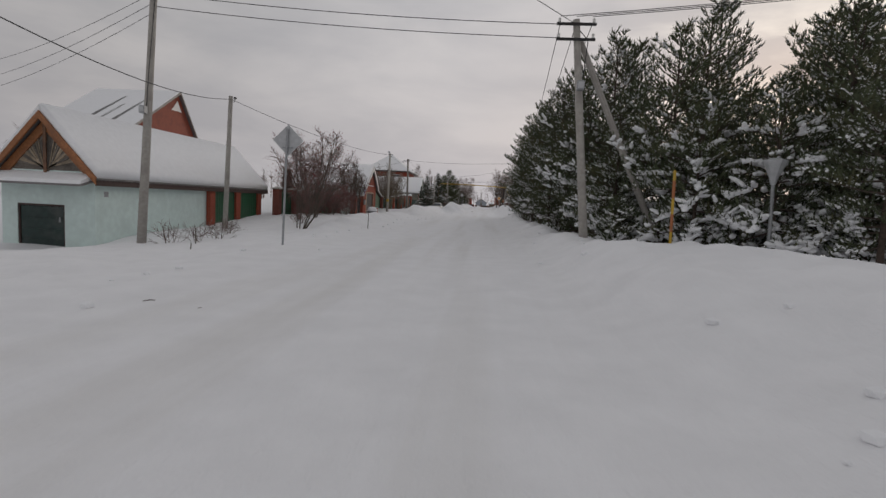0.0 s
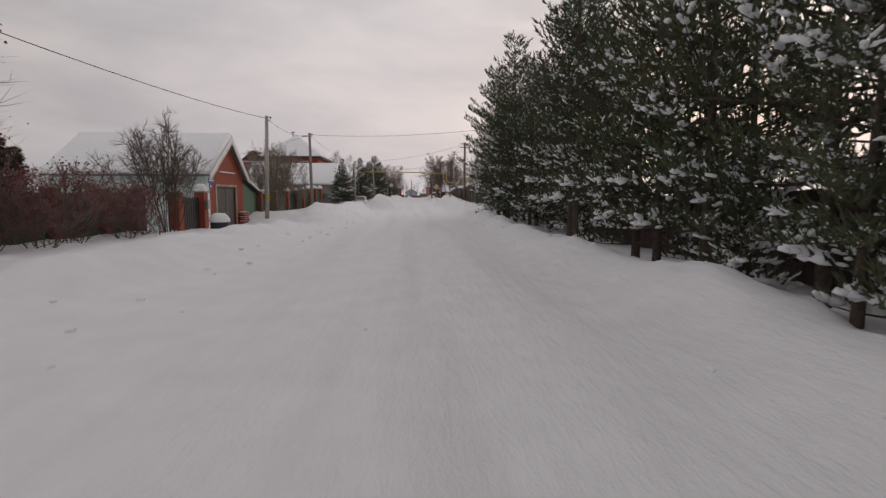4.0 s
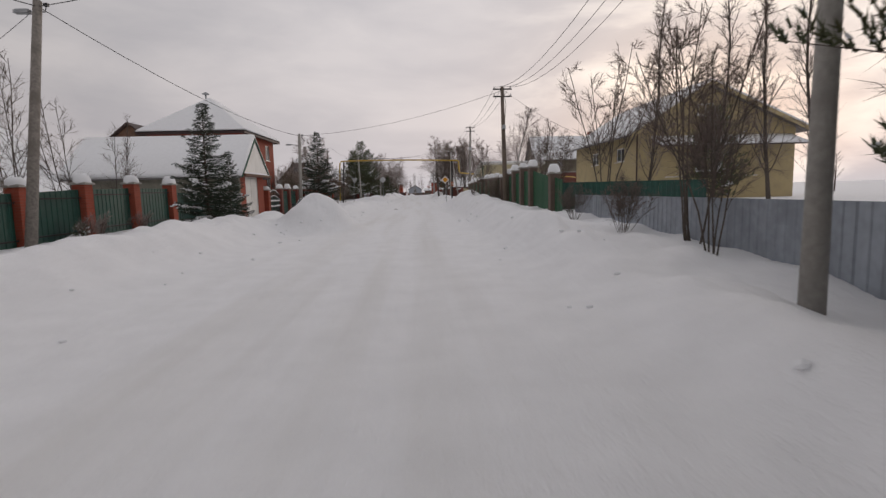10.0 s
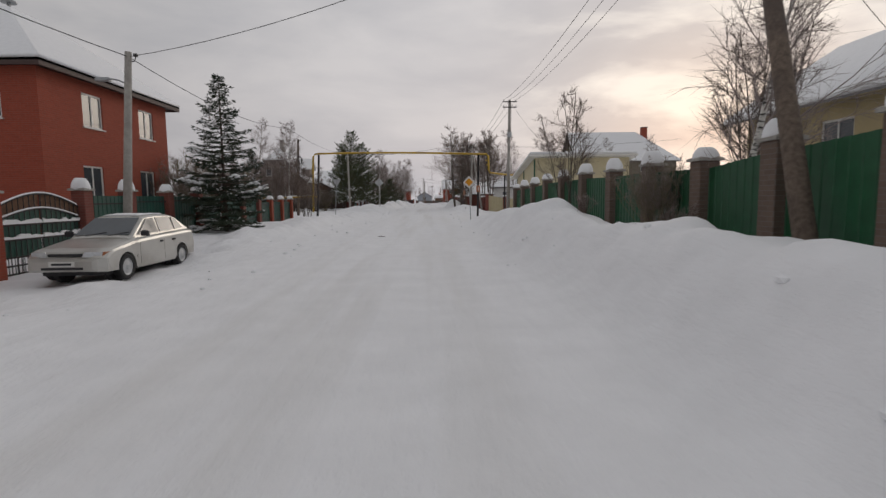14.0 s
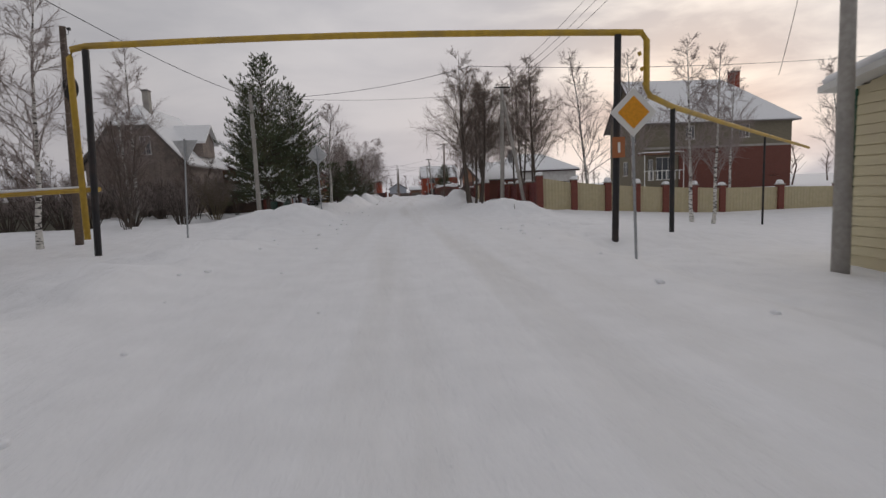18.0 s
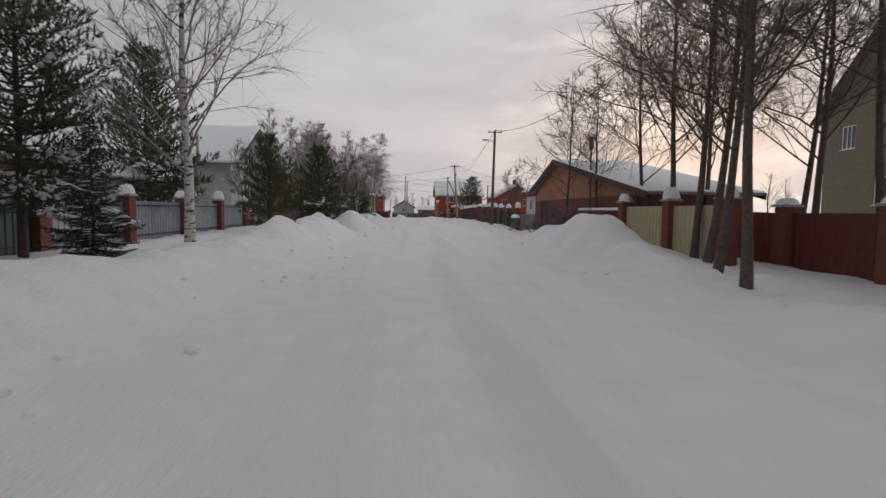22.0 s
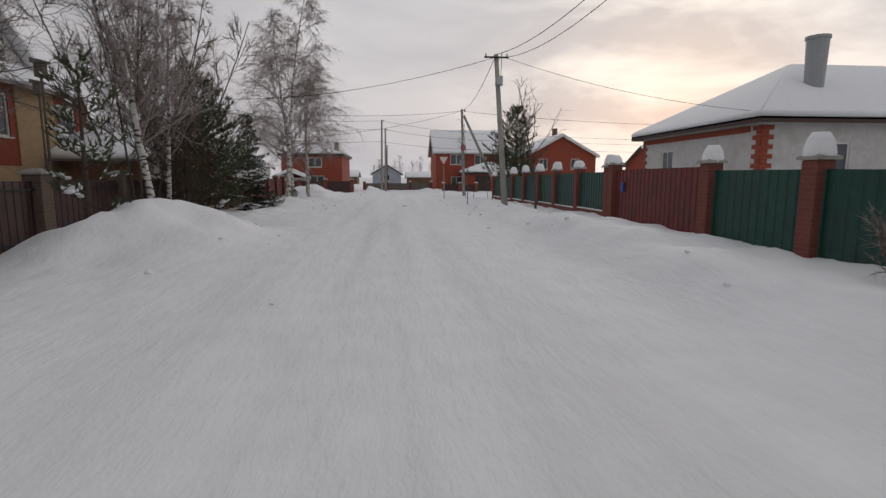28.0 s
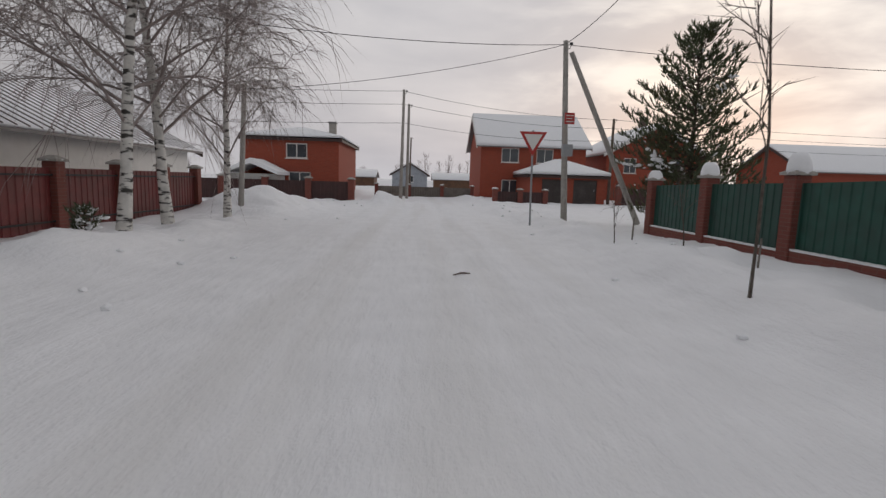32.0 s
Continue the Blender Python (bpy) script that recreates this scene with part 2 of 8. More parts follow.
SNOW_GROUND = snow_ground()
SNOW = material("fresh_snow", (0.86, 0.865, 0.88), 0.8, grain=6.0, spread=0.03, bump=0.35, bump_scale=9.0, spec=0.2)
BRICK = brickwork("red_brick", (0.31, 0.062, 0.032), (0.23, 0.11, 0.08))
BRICK_POST = brickwork("post_brick", (0.19, 0.055, 0.04), (0.17, 0.11, 0.095))
BRICK_DARK = brickwork("dark_red_brick", (0.16, 0.055, 0.04), (0.13, 0.085, 0.07))
BRICK_BROWN = brickwork("brown_brick", (0.15, 0.105, 0.082), (0.18, 0.16, 0.145))
BRICK_YELLOW = brickwork("yellow_brick", (0.45, 0.30, 0.16), (0.4, 0.35, 0.28))
OLIVE_PLASTER = material("olive_plaster", (0.25, 0.24, 0.195), 0.9, grain=5.0, spread=0.10, stains=(0.20, 0.19, 0.155), bump=0.15)
BLOCKS = brickwork("olive_block", (0.20, 0.175, 0.125), (0.18, 0.165, 0.13))
GREEN = material("green_sheet", (0.011, 0.084, 0.034), 0.45, grain=4.0, spread=0.18, stains=(0.02, 0.085, 0.04), stain_scale=0.9, vary=0.10)
GREEN_DARK = material("dark_green_sheet", (0.010, 0.062, 0.045), 0.45, grain=4.0, spread=0.18, stains=(0.015, 0.05, 0.04), vary=0.12)
RED_SHEET = material("wine_red_sheet", (0.15, 0.024, 0.022), 0.5, grain=4.0, spread=0.18, stains=(0.10, 0.025, 0.02), vary=0.10)
BROWN_SHEET = material("brown_sheet", (0.055, 0.022, 0.02), 0.5, grain=4.0, spread=0.15, stains=(0.04, 0.02, 0.018), vary=0.10)
GREY_SHEET = material("galvanised_sheet", (0.33, 0.36, 0.40), 0.42, 0.35, grain=5.0, spread=0.14, stains=(0.25, 0.27, 0.3), vary=0.10)
CREAM_SHEET = material("cream_sheet", (0.46, 0.40, 0.25), 0.5, grain=4.0, spread=0.08, stains=(0.48, 0.42, 0.28), vary=0.06)
CREAM_SIDING = material("cream_siding", (0.62, 0.55, 0.36), 0.6, grain=3.0, spread=0.06, stains=(0.55, 0.48, 0.33))
YELLOW_SIDING = material("yellow_siding", (0.47, 0.375, 0.20), 0.6, grain=3.0, spread=0.07, stains=(0.40, 0.32, 0.18))
RUST_PAINT = material("rust_paint", (0.36, 0.13, 0.05), 0.6, grain=30.0, spread=0.15, bump=0.1)
WOOD_WORN = material("worn_boards", (0.25, 0.205, 0.18), 0.85, grain=9.0, spread=0.2, stains=(0.18, 0.15, 0.135), bump=0.3)
MINT = material("mint_plaster", (0.64, 0.76, 0.73), 0.85, grain=5.0, spread=0.06, stains=(0.57, 0.68, 0.65), bump=0.15)
PLASTER = material("pale_plaster", (0.55, 0.54, 0.52), 0.85, grain=5.0, spread=0.08, stains=(0.46, 0.44, 0.42), bump=0.15)
WOOD = material("weathered_wood", (0.16, 0.085, 0.05), 0.8, grain=14.0, spread=0.3, stains=(0.09, 0.055, 0.04), bump=0.3, vary=0.18)
WOOD_ORANGE = material("varnished_wood", (0.30, 0.12, 0.045), 0.6, grain=14.0, spread=0.25, stains=(0.2, 0.085, 0.04), vary=0.15)
WOOD_GREY = material("grey_wood", (0.17, 0.15, 0.13), 0.85, grain=14.0, spread=0.3, stains=(0.1, 0.09, 0.08), vary=0.2)
WOOD_DARK = material("dark_boards", (0.095, 0.065, 0.05), 0.85, grain=14.0, spread=0.3, stains=(0.06, 0.045, 0.04), vary=0.2)
DARK_GREEN = material("dark_green_door", (0.010, 0.030, 0.026), 0.5, grain=6.0, spread=0.3, stains=(0.05, 0.06, 0.055))
SIDING_WHITE = material("white_siding", (0.52, 0.52, 0.50), 0.6, grain=5.0, spread=0.08, stains=(0.42, 0.42, 0.40))
WOOD_RED = material("red_boards", (0.27, 0.065, 0.035), 0.7, grain=12.0, spread=0.2, stains=(0.2, 0.05, 0.03))
WOOD_PALE = material("pale_wood", (0.36, 0.29, 0.21), 0.8, grain=14.0, spread=0.3, stains=(0.2, 0.16, 0.12), vary=0.25)
DARK_DOOR = material("dark_door", (0.045, 0.035, 0.032), 0.6, grain=8.0, spread=0.25, stains=(0.07, 0.06, 0.055))
WHITE_PAINT = material("white_paint", (0.74, 0.73, 0.70), 0.5, grain=6.0, spread=0.05, stains=(0.64, 0.63, 0.6))
TRIM_BROWN = material("brown_trim", (0.055, 0.03, 0.025), 0.6, grain=8.0, spread=0.2)
TRIM_GREEN = material("green_trim", (0.02, 0.10, 0.06), 0.5, grain=8.0, spread=0.15)
METAL_ROOF = material("sheet_roof", (0.20, 0.19, 0.19), 0.5, 0.3, grain=4.0, spread=0.15)
CONCRETE = material("pole_concrete", (0.36, 0.34, 0.31), 0.9, grain=10.0, spread=0.14, stains=(0.28, 0.26, 0.24), bump=0.25, vary=0.08)
POLE_PALE = material("pale_pole", (0.24, 0.215, 0.19), 0.9, grain=16.0, spread=0.25, stains=(0.15, 0.13, 0.11), bump=0.3)
POLE_WOOD = material("pole_wood", (0.15, 0.115, 0.09), 0.9, grain=16.0, spread=0.3, stains=(0.09, 0.07, 0.06), bump=0.4, vary=0.1)
STEEL = material("grey_steel", (0.34, 0.35, 0.36), 0.5, 0.6, grain=20.0, spread=0.12)
BLACK_STEEL = material("black_steel", (0.022, 0.022, 0.024), 0.5, 0.3, grain=20.0, spread=0.2, stains=(0.05, 0.035, 0.03))
GAS_YELLOW = material("gas_yellow", (0.50, 0.32, 0.035), 0.55, grain=6.0, spread=0.15, stains=(0.36, 0.24, 0.06))
WIRE = material("cable_black", (0.03, 0.03, 0.03), 0.6)
GLASS = material("window_glass", (0.05, 0.06, 0.07), 0.06, 0.0, grain=2.0, spread=0.1, spec=0.8)
BLUE_PLATE = material("blue_plate", (0.03, 0.07, 0.28), 0.4)
RED_PAINT = material("red_paint", (0.42, 0.03, 0.025), 0.45)
SIGN_YELLOW = material("sign_yellow", (0.72, 0.30, 0.01), 0.45)
SIGN_BACK = material("sign_back", (0.46, 0.47, 0.48), 0.45, 0.3, grain=9.0, spread=0.1)
PINE_BARK = material("pine_bark", (0.085, 0.062, 0.05), 0.95, grain=12.0, spread=0.35, bump=0.6, stains=(0.07, 0.05, 0.042))
BARK = material("grey_bark", (0.105, 0.085, 0.07), 0.95, grain=14.0, spread=0.3, bump=0.4, stains=(0.07, 0.06, 0.05))
TWIG = material("twig_bark", (0.125, 0.085, 0.07), 0.9, grain=9.0, spread=0.2)
TWIG_RED = material("rowan_twig", (0.23, 0.135, 0.125), 0.9, grain=9.0, spread=0.25)
WILLOW = material("willow_bark", (0.19, 0.155, 0.10), 0.9, grain=9.0, spread=0.25)
TWIG_MID = material("brown_twig", (0.18, 0.135, 0.115), 0.9, grain=9.0, spread=0.2)
TWIG_FROST = material("frosted_twig", (0.30, 0.25, 0.235), 0.9, grain=9.0, spread=0.2)
BIRCH = birch_bark()
NEEDLES = material("pine_needles", (0.080, 0.099, 0.050), 0.7, grain=1.3, spread=0.35, stains=(0.105, 0.095, 0.038), stain_scale=0.8, vary=0.15)
NEEDLES_DARK = material("spruce_needles", (0.032, 0.048, 0.028), 0.7, grain=1.3, spread=0.35, stains=(0.045, 0.055, 0.03), vary=0.15)
NEEDLES_BROWN = material("rusty_needles", (0.085, 0.055, 0.032), 0.75, grain=1.3, spread=0.35, stains=(0.05, 0.06, 0.03), vary=0.15)
BERRY = material("rowan_berries", (0.19, 0.022, 0.024), 0.6)
TYRE = material("tyre_rubber", (0.02, 0.02, 0.021), 0.85, grain=20.0, spread=0.2)
CAR_SILVER = material("silver_car_paint", (0.56, 0.55, 0.52), 0.3, 0.5, grain=3.0, spread=0.05, stains=(0.40, 0.38, 0.35))
CAR_BLACK = material("black_plastic", (0.028, 0.028, 0.03), 0.55)
LENS = material("lamp_lens", (0.55, 0.56, 0.58), 0.12, 0.2)

# ---------------------------------------------------------------- mesh helpers
BASE = {}


class Shape:
    """Collects corners and faces in world metres."""

    def __init__(self):
        self.v, self.f = [], []

    def add(self, verts, faces):
        k = len(self.v)
        self.v += [tuple(p) for p in verts]
        self.f += [tuple(i + k for i in f) for f in faces]
        return self

    def box(self, x0, x1, y0, y1, z0, z1):
        v = [(x, y, z) for z in (z0, z1) for y in (y0, y1) for x in (x0, x1)]
        return self.add(v, [(0, 2, 3, 1), (4, 5, 7, 6), (0, 1, 5, 4), (2, 6, 7, 3), (0, 4, 6, 2), (1, 3, 7, 5)])

    def chamfered(self, x0, x1, y0, y1, z0, z1, b=0.02):
        """A block with its upper and upright edges taken off."""
        def ring(i, z):
            return [(x0 + i + b, y0 + i, z), (x1 - i - b, y0 + i, z), (x1 - i, y0 + i + b, z), (x1 - i, y1 - i - b, z),
                    (x1 - i - b, y1 - i, z), (x0 + i + b, y1 - i, z), (x0 + i, y1 - i - b, z), (x0 + i, y0 + i + b, z)]
        rings = [ring(0, z0), ring(0, z1 - b), ring(b, z1)]
        return self.loft(rings)

    def loft(self, rings, closed=True):
        n = len(rings[0])
        faces = []
        for r in range(len(rings) - 1):
            for i in range(n):
                j = (i + 1) % n
                faces.append((r * n + i, r * n + j, (r + 1) * n + j, (r + 1) * n + i))
        if closed:
            faces.append(tuple(range(n - 1, -1, -1)))
            faces.append(tuple((len(rings) - 1) * n + i for i in range(n)))
        return self.add([p for ring in rings for p in ring], faces)

    def prism(self, pts, shift):
        """A flat outline pushed along a vector."""
        d = Vector(shift)
        return self.loft([[Vector(p) for p in pts], [Vector(p) + d for p in pts]])

    def tube(self, path, radii, sides=8, closed=True):
        path = [Vector(p) for p in path]
        rings = []
        for i, p in enumerate(path):
            d = (path[min(i + 1, len(path) - 1)] - path[max(i - 1, 0)]).normalized()
            a = d.orthogonal() if abs(d.z) > 0.9 else d.cross(Vector((0, 0, 1)))
            a.normalize()
            b = d.cross(a)
            r = radii[i] if hasattr(radii, "__len__") else radii
            rings.append([p + (a * math.cos(2 * math.pi * k / sides) + b * math.sin(2 * math.pi * k / sides)) * r for k in range(sides)])
        return self.loft(rings, closed)

    def dome(self, x, y, z, rx, ry, h, seg=10, power=0.55, seed=0):
        """A heap of snow: steep flanks, rounded crown, slightly lopsided."""
        rnd = random.Random(seed * 7919 + int(abs(x * 31 + y * 17)))
        lean = (rnd.uniform(-0.12, 0.12) * rx, rnd.uniform(-0.12, 0.12) * ry)
        wob = [rnd.uniform(0.93, 1.07) for _ in range(seg)]
        rings = []
        for k in range(5):
            s = k / 4.6
            r = (1 - s ** 2.2) ** power
            rings.append([(x + lean[0] * s + rx * r * wob[i] * math.cos(2 * math.pi * i / seg),
                           y + lean[1] * s + ry * r * wob[i] * math.sin(2 * math.pi * i / seg), z + h * s) for i in range(seg)])
        return self.loft(rings)

    def welded(self):
        """Joins equal corners and drops the faces that two blocks share."""
        seen, to, v = {}, [], []
        for p in self.v:
            k = tuple(round(c, 4) for c in p)
            if k not in seen:
                seen[k] = len(v)
                v.append(p)
            to.append(seen[k])
        faces = [tuple(to[i] for i in f) for f in self.f]
        count = {}
        for f in faces:
            count[frozenset(f)] = count.get(frozenset(f), 0) + 1
        self.v, self.f = v, [f for f in faces if count[frozenset(f)] == 1]
        return self

    def mesh(self, name, origin=(0, 0, 0), smooth=False):
        me = bpy.data.meshes.new(name)
        o = origin
        me.from_pydata([(p[0] - o[0], p[1] - o[1], p[2] - o[2]) for p in self.v], [], self.f)
        me.validate()
        if smooth:
            me.polygons.foreach_set("use_smooth", [True] * len(me.polygons))
        me.update()
        return me


def thing(name, at, label, category, group="", kind=""):
    """A top-level thing: an Empty at its base."""
    ob = new(name)
    ob.location = at
    ob.empty_display_size = 0.2
    BASE[ob] = tuple(at)
    return tagged(ob, label, category, group, kind)


def part(name, shape, mat, parent, label="", smooth=False):
    """Links a Shape, given in world metres, as one mesh under a thing or a part."""
    o = BASE[parent]
    ob = new(name, shape.mesh(name, o, smooth))
    ob.data.materials.append(mat)
    ob.parent = parent
    BASE[ob] = o
    if label:
        ob["label"] = label
    return ob


def setting(name, shape, mat, label, category, smooth=False, kind="structure"):
    ob = new(name, shape.mesh(name, (0, 0, 0), smooth))
    ob.data.materials.append(mat)
    BASE[ob] = (0, 0, 0)
    return tagged(ob, label, category, kind=kind)


# ---------------------------------------------------------------- ground
# the snow's height at the property lines, along the street (y, z)
LEFT_LINE = ((-40, 0.1), (6, -0.1), (14, -0.38), (22, -0.25), (28, 0.25), (40, 0.1), (46, -0.15), (50, 0.45), (57, 0.3), (66, 0.38), (72, 0.35), (78, -0.2), (86.6, -0.22), (90, 0.25), (100, 0.3), (106, -0.05), (118, -0.05),
             (126, 0.28), (129, 0.2), (134, -0.05), (141, 0.3), (152, 0.35), (162, 0.45), (165.5, -0.05), (168.8, -0.05), (172, 0.3), (175.5, -0.1), (183.5, -0.05), (190, -0.08), (200, 0.05), (212, 0.1), (240, 0.1))
RIGHT_LINE = ((-40, 0.3), (12, 0.4), (18, 0.3), (30, 0.05), (45, 0.0), (55, 0.15), (60, 0.42), (66, 0.58), (76, 0.64), (82, 0.56), (92, 0.5), (103, 0.1), (106, -0.35), (111, -0.36), (118, -0.36),
              (124, -0.15), (134, 0.0), (140, -0.05), (145, 0.1), (150, 0.25), (158, 0.2), (163, -0.1), (167, 0.05), (175, 0.3), (184, 0.3), (196, 0.2), (212, -0.05), (240, 0.0))
# heaps shovelled up beside the carriageway: x, y, half width, half length, height
HEAPS = ((-3.05, 69.7, 1.25, 1.5, 1.35), (-6.9, 74.0, 1.2, 1.8, 0.25), (4.6, 72.0, 1.1, 4.0, 0.22), (4.6, 79.5, 1.1, 4.2, 0.3), (4.6, 87.0, 1.3, 3.2, 0.75), (5.0, 95.0, 1.2, 4.0, 0.45),
         (6.0, 9.5, 1.8, 4.0, 0.35), (7.0, 5.0, 2.2, 3.5, 0.4), (-4.8, 52.0, 1.4, 6.0, 0.3), (-5.0, 62.0, 1.2, 5.0, 0.22), (3.4, 20.0, 0.9, 6.0, 0.25), (3.8, 34.0, 0.8, 9.0, 0.22), (4.0, 48.0, 0.8, 7.0, 0.25),
         (-5.6, 103.0, 1.1, 4.0, 0.2), (-6.0, 113.0, 1.4, 3.0, 0.25), (-6.2, 127.6, 2.6, 2.1, 0.62), (-5.4, 133.5, 1.3, 3.0, 0.12), (-6.0, 138.5, 1.2, 2.0, 0.4), (5.2, 130.2, 1.6, 2.6, 0.72), (4.4, 137.0, 0.9, 3.0, 0.2), (4.7, 149.4, 1.2, 3.0, 0.92),
         (5.2, 154.5, 1.1, 1.8, 0.6), (-5.3, 160.0, 1.2, 2.2, 0.3), (-5.3, 171.6, 1.3, 1.9, 0.75), (-4.7, 174.2, 1.0, 1.7, 0.6), (-5.5, 150.0, 1.0, 3.5, 0.3), (-5.4, 157.0, 1.1, 2.5, 0.45), (-6.0, 183.6, 1.0, 1.6, 0.5), (-4.75, 185.3, 1.45, 2.6, 0.66),
         (-6.6, 212.5, 1.3, 2.0, 0.75), (-2.6, 222.5, 1.6, 2.2, 0.7))


def lines(table, y):
    ys, zs = zip(*table)
    return np.interp(y, ys, zs)


TABLE = np.random.default_rng(5).uniform(-1, 1, (256, 256))


def lumpy(x, y, size):
    """Smooth random bumps of about the given size."""
    u, v = x / size, y / size
    i, j = np.floor(u).astype(int), np.floor(v).astype(int)
    f, g = u - i, v - j
    f, g = f * f * (3 - 2 * f), g * g * (3 - 2 * g)
    t = TABLE
    a, b, c, d = t[i % 256, j % 256], t[(i + 1) % 256, j % 256], t[i % 256, (j + 1) % 256], t[(i + 1) % 256, (j + 1) % 256]
    return (a * (1 - f) + b * f) * (1 - g) + (c * (1 - f) + d * f) * g


def relief(x, y):
    """The snow's height at a place; takes arrays."""
    x, y = np.asarray(x, float), np.asarray(y, float)
    wob = 0.25 * np.sin(y * 0.31) + 0.18 * np.sin(y * 0.83 + 1.3)
    crossing = np.exp(-((y - 122.0) / 4.5) ** 4) + np.exp(-((y - 224.0) / 6.0) ** 4) + np.exp(-((y + 2.0) / 7.0) ** 4)
    crossing = np.clip(crossing, 0, 1)
    left = np.clip((-x - 3.7 + wob * 0.6) / 1.9, 0, 1)
    right = np.clip((x - 3.0 + wob * 0.5) / 1.5, 0, 1)
    left, right = left * left * (3 - 2 * left), right * right * (3 - 2 * right)
    berm_l = 0.28 * np.exp(-((x + 5.2 + wob * 0.4) / 0.8) ** 2) * (0.7 + 0.5 * np.sin(y * 0.9) * np.sin(y * 0.37))
    berm_r = 0.25 * np.exp(-((x - 4.0 - wob * 0.3) / 0.7) ** 2) * (0.7 + 0.5 * np.sin(y * 0.8 + 2) * np.sin(y * 0.43))
    door = np.exp(-((y - 45.2) / 2.4) ** 4) * (x < 0) + np.exp(-((y - 81.5) / 3.6) ** 4) * (x < 0) + np.exp(-((y - 111.5) / 6.5) ** 4) * (x > 0) \
        + np.exp(-((y - 163.6) / 2.4) ** 4) * (x > 0) + np.exp(-((y - 180.2) / 3.4) ** 4) * (x < 0) + np.exp(-((y - 167.0) / 2.0) ** 4) * (x < 0) + np.exp(-((y - 12.0) / 6.0) ** 4) * (x < 0)
    door = np.clip(door, 0, 1)
    z = left * lines(LEFT_LINE, y) + right * lines(RIGHT_LINE, y) + (berm_l + berm_r) * (1 - door * 0.85)
    for hx, hy, rx, ry, h in HEAPS:
        z = z + h * np.exp(-(((x - hx) / rx) ** 2 + ((y - hy) / ry) ** 2) ** 1.35) * (1 + 0.1 * np.sin(x * 3.1 + y * 1.7) * np.sin(y * 2.3 - x) + 0.14 * lumpy(x, y, 0.7))
    z = z * (1 - 0.75 * crossing * (np.abs(x) > 2.5) * (np.abs(x) < 40))
    z = z - 1.15 * np.clip((x - 6.5) / 12, 0, 1) * np.exp(-((y - 124.0) / 14.0) ** 4)
    # the verge falls away under the row of pines
    z = z - 0.45 * np.clip((x - 3.9) / 4.0, 0, 1) * np.clip((y - 13.0) / 5.0, 0, 1) * np.clip((56.0 - y) / 4.0, 0, 1) * np.clip((26.0 - x) / 10.0, 0, 1)
    # and towards the first garage door
    z = z - 0.38 * np.clip((-x - 9.6) / 2.2, 0, 1) * np.exp(-((y - 14.0) / 3.0) ** 4) * np.clip((30.0 + x) / 8.0, 0, 1)
    rough = np.clip(left + right, 0, 1)
    z = z + rough * (0.035 * np.sin(x * 2.7 + np.sin(y * 1.1) * 2) * np.sin(y * 1.9 + x) + 0.02 * np.sin(x * 6.1 + y * 2.2) * np.sin(y * 5.3))
    ruts = np.exp(-((x + 0.75) / 0.28) ** 2) + np.exp(-((x - 0.85) / 0.28) ** 2) + 0.6 * np.exp(-((x + 2.6) / 0.3) ** 2)
    z = z - 0.045 * ruts * (0.8 + 0.3 * np.sin(y * 0.21) + 0.2 * lumpy(x, y, 2.5)) + 0.012 * np.sin(x * 4 + y * 0.5) * np.sin(y * 1.3)
    bank = rough * np.exp(-((np.abs(x + 0.4) - 5.2) / 1.9) ** 2)
    z = z + bank * (0.13 * lumpy(x, y, 1.4) + 0.13 * np.abs(lumpy(x + 40, y, 0.7)) + 0.06 * lumpy(x, y + 50, 0.33)) * (1 - 0.6 * door)
    far = np.clip((np.abs(x) - 30) / 60, 0, 1)
    return z * (1 - far)


def ground_sheet():
    xs = np.concatenate([[-3000, -1200, -500, -200, -100, -60, -40, -30, -24, -20, -17, -15, -13.5], np.arange(-12.6, -7.5, 0.4), np.arange(-7.4, -3.0, 0.16), np.arange(-3.0, 2.4, 0.3), np.arange(2.4, 6.8, 0.16), np.arange(6.9, 12.7, 0.4), [13.5, 15, 17, 20, 24, 30, 40, 60, 100, 200, 500, 1200, 3000]])
    ys = np.concatenate([[-1500, -500, -150, -60, -30, -15, -8, -4], np.arange(-2, 226, 0.24), [228, 231, 235, 240, 248, 260, 280, 320, 400, 600, 1000, 2000, 3500]])
    gx, gy = np.meshgrid(xs, ys)
    gz = relief(gx, gy)
    v = np.stack([gx.ravel(), gy.ravel(), gz.ravel()], 1)
    n = len(xs)
    i = np.arange(len(ys) - 1)[:, None] * n + np.arange(n - 1)[None]
    f = np.stack([i, i + 1, i + n + 1, i + n], -1).reshape(-1, 4)
    me = bpy.data.meshes.new("ground")
    me.from_pydata(v.tolist(), [], f.tolist())
    me.polygons.foreach_set("use_smooth", [True] * len(me.polygons))
    me.materials.append(SNOW_GROUND)
    ob = new("ground", me)
    BASE[ob] = (0, 0, 0)
    tagged(ob, "snow-covered street and verges with shovelled banks and wheel ruts", "ground", kind="structure")


ground_sheet()


def gz(x, y):
    return float(relief(x, y))


# ---------------------------------------------------------------- buildings

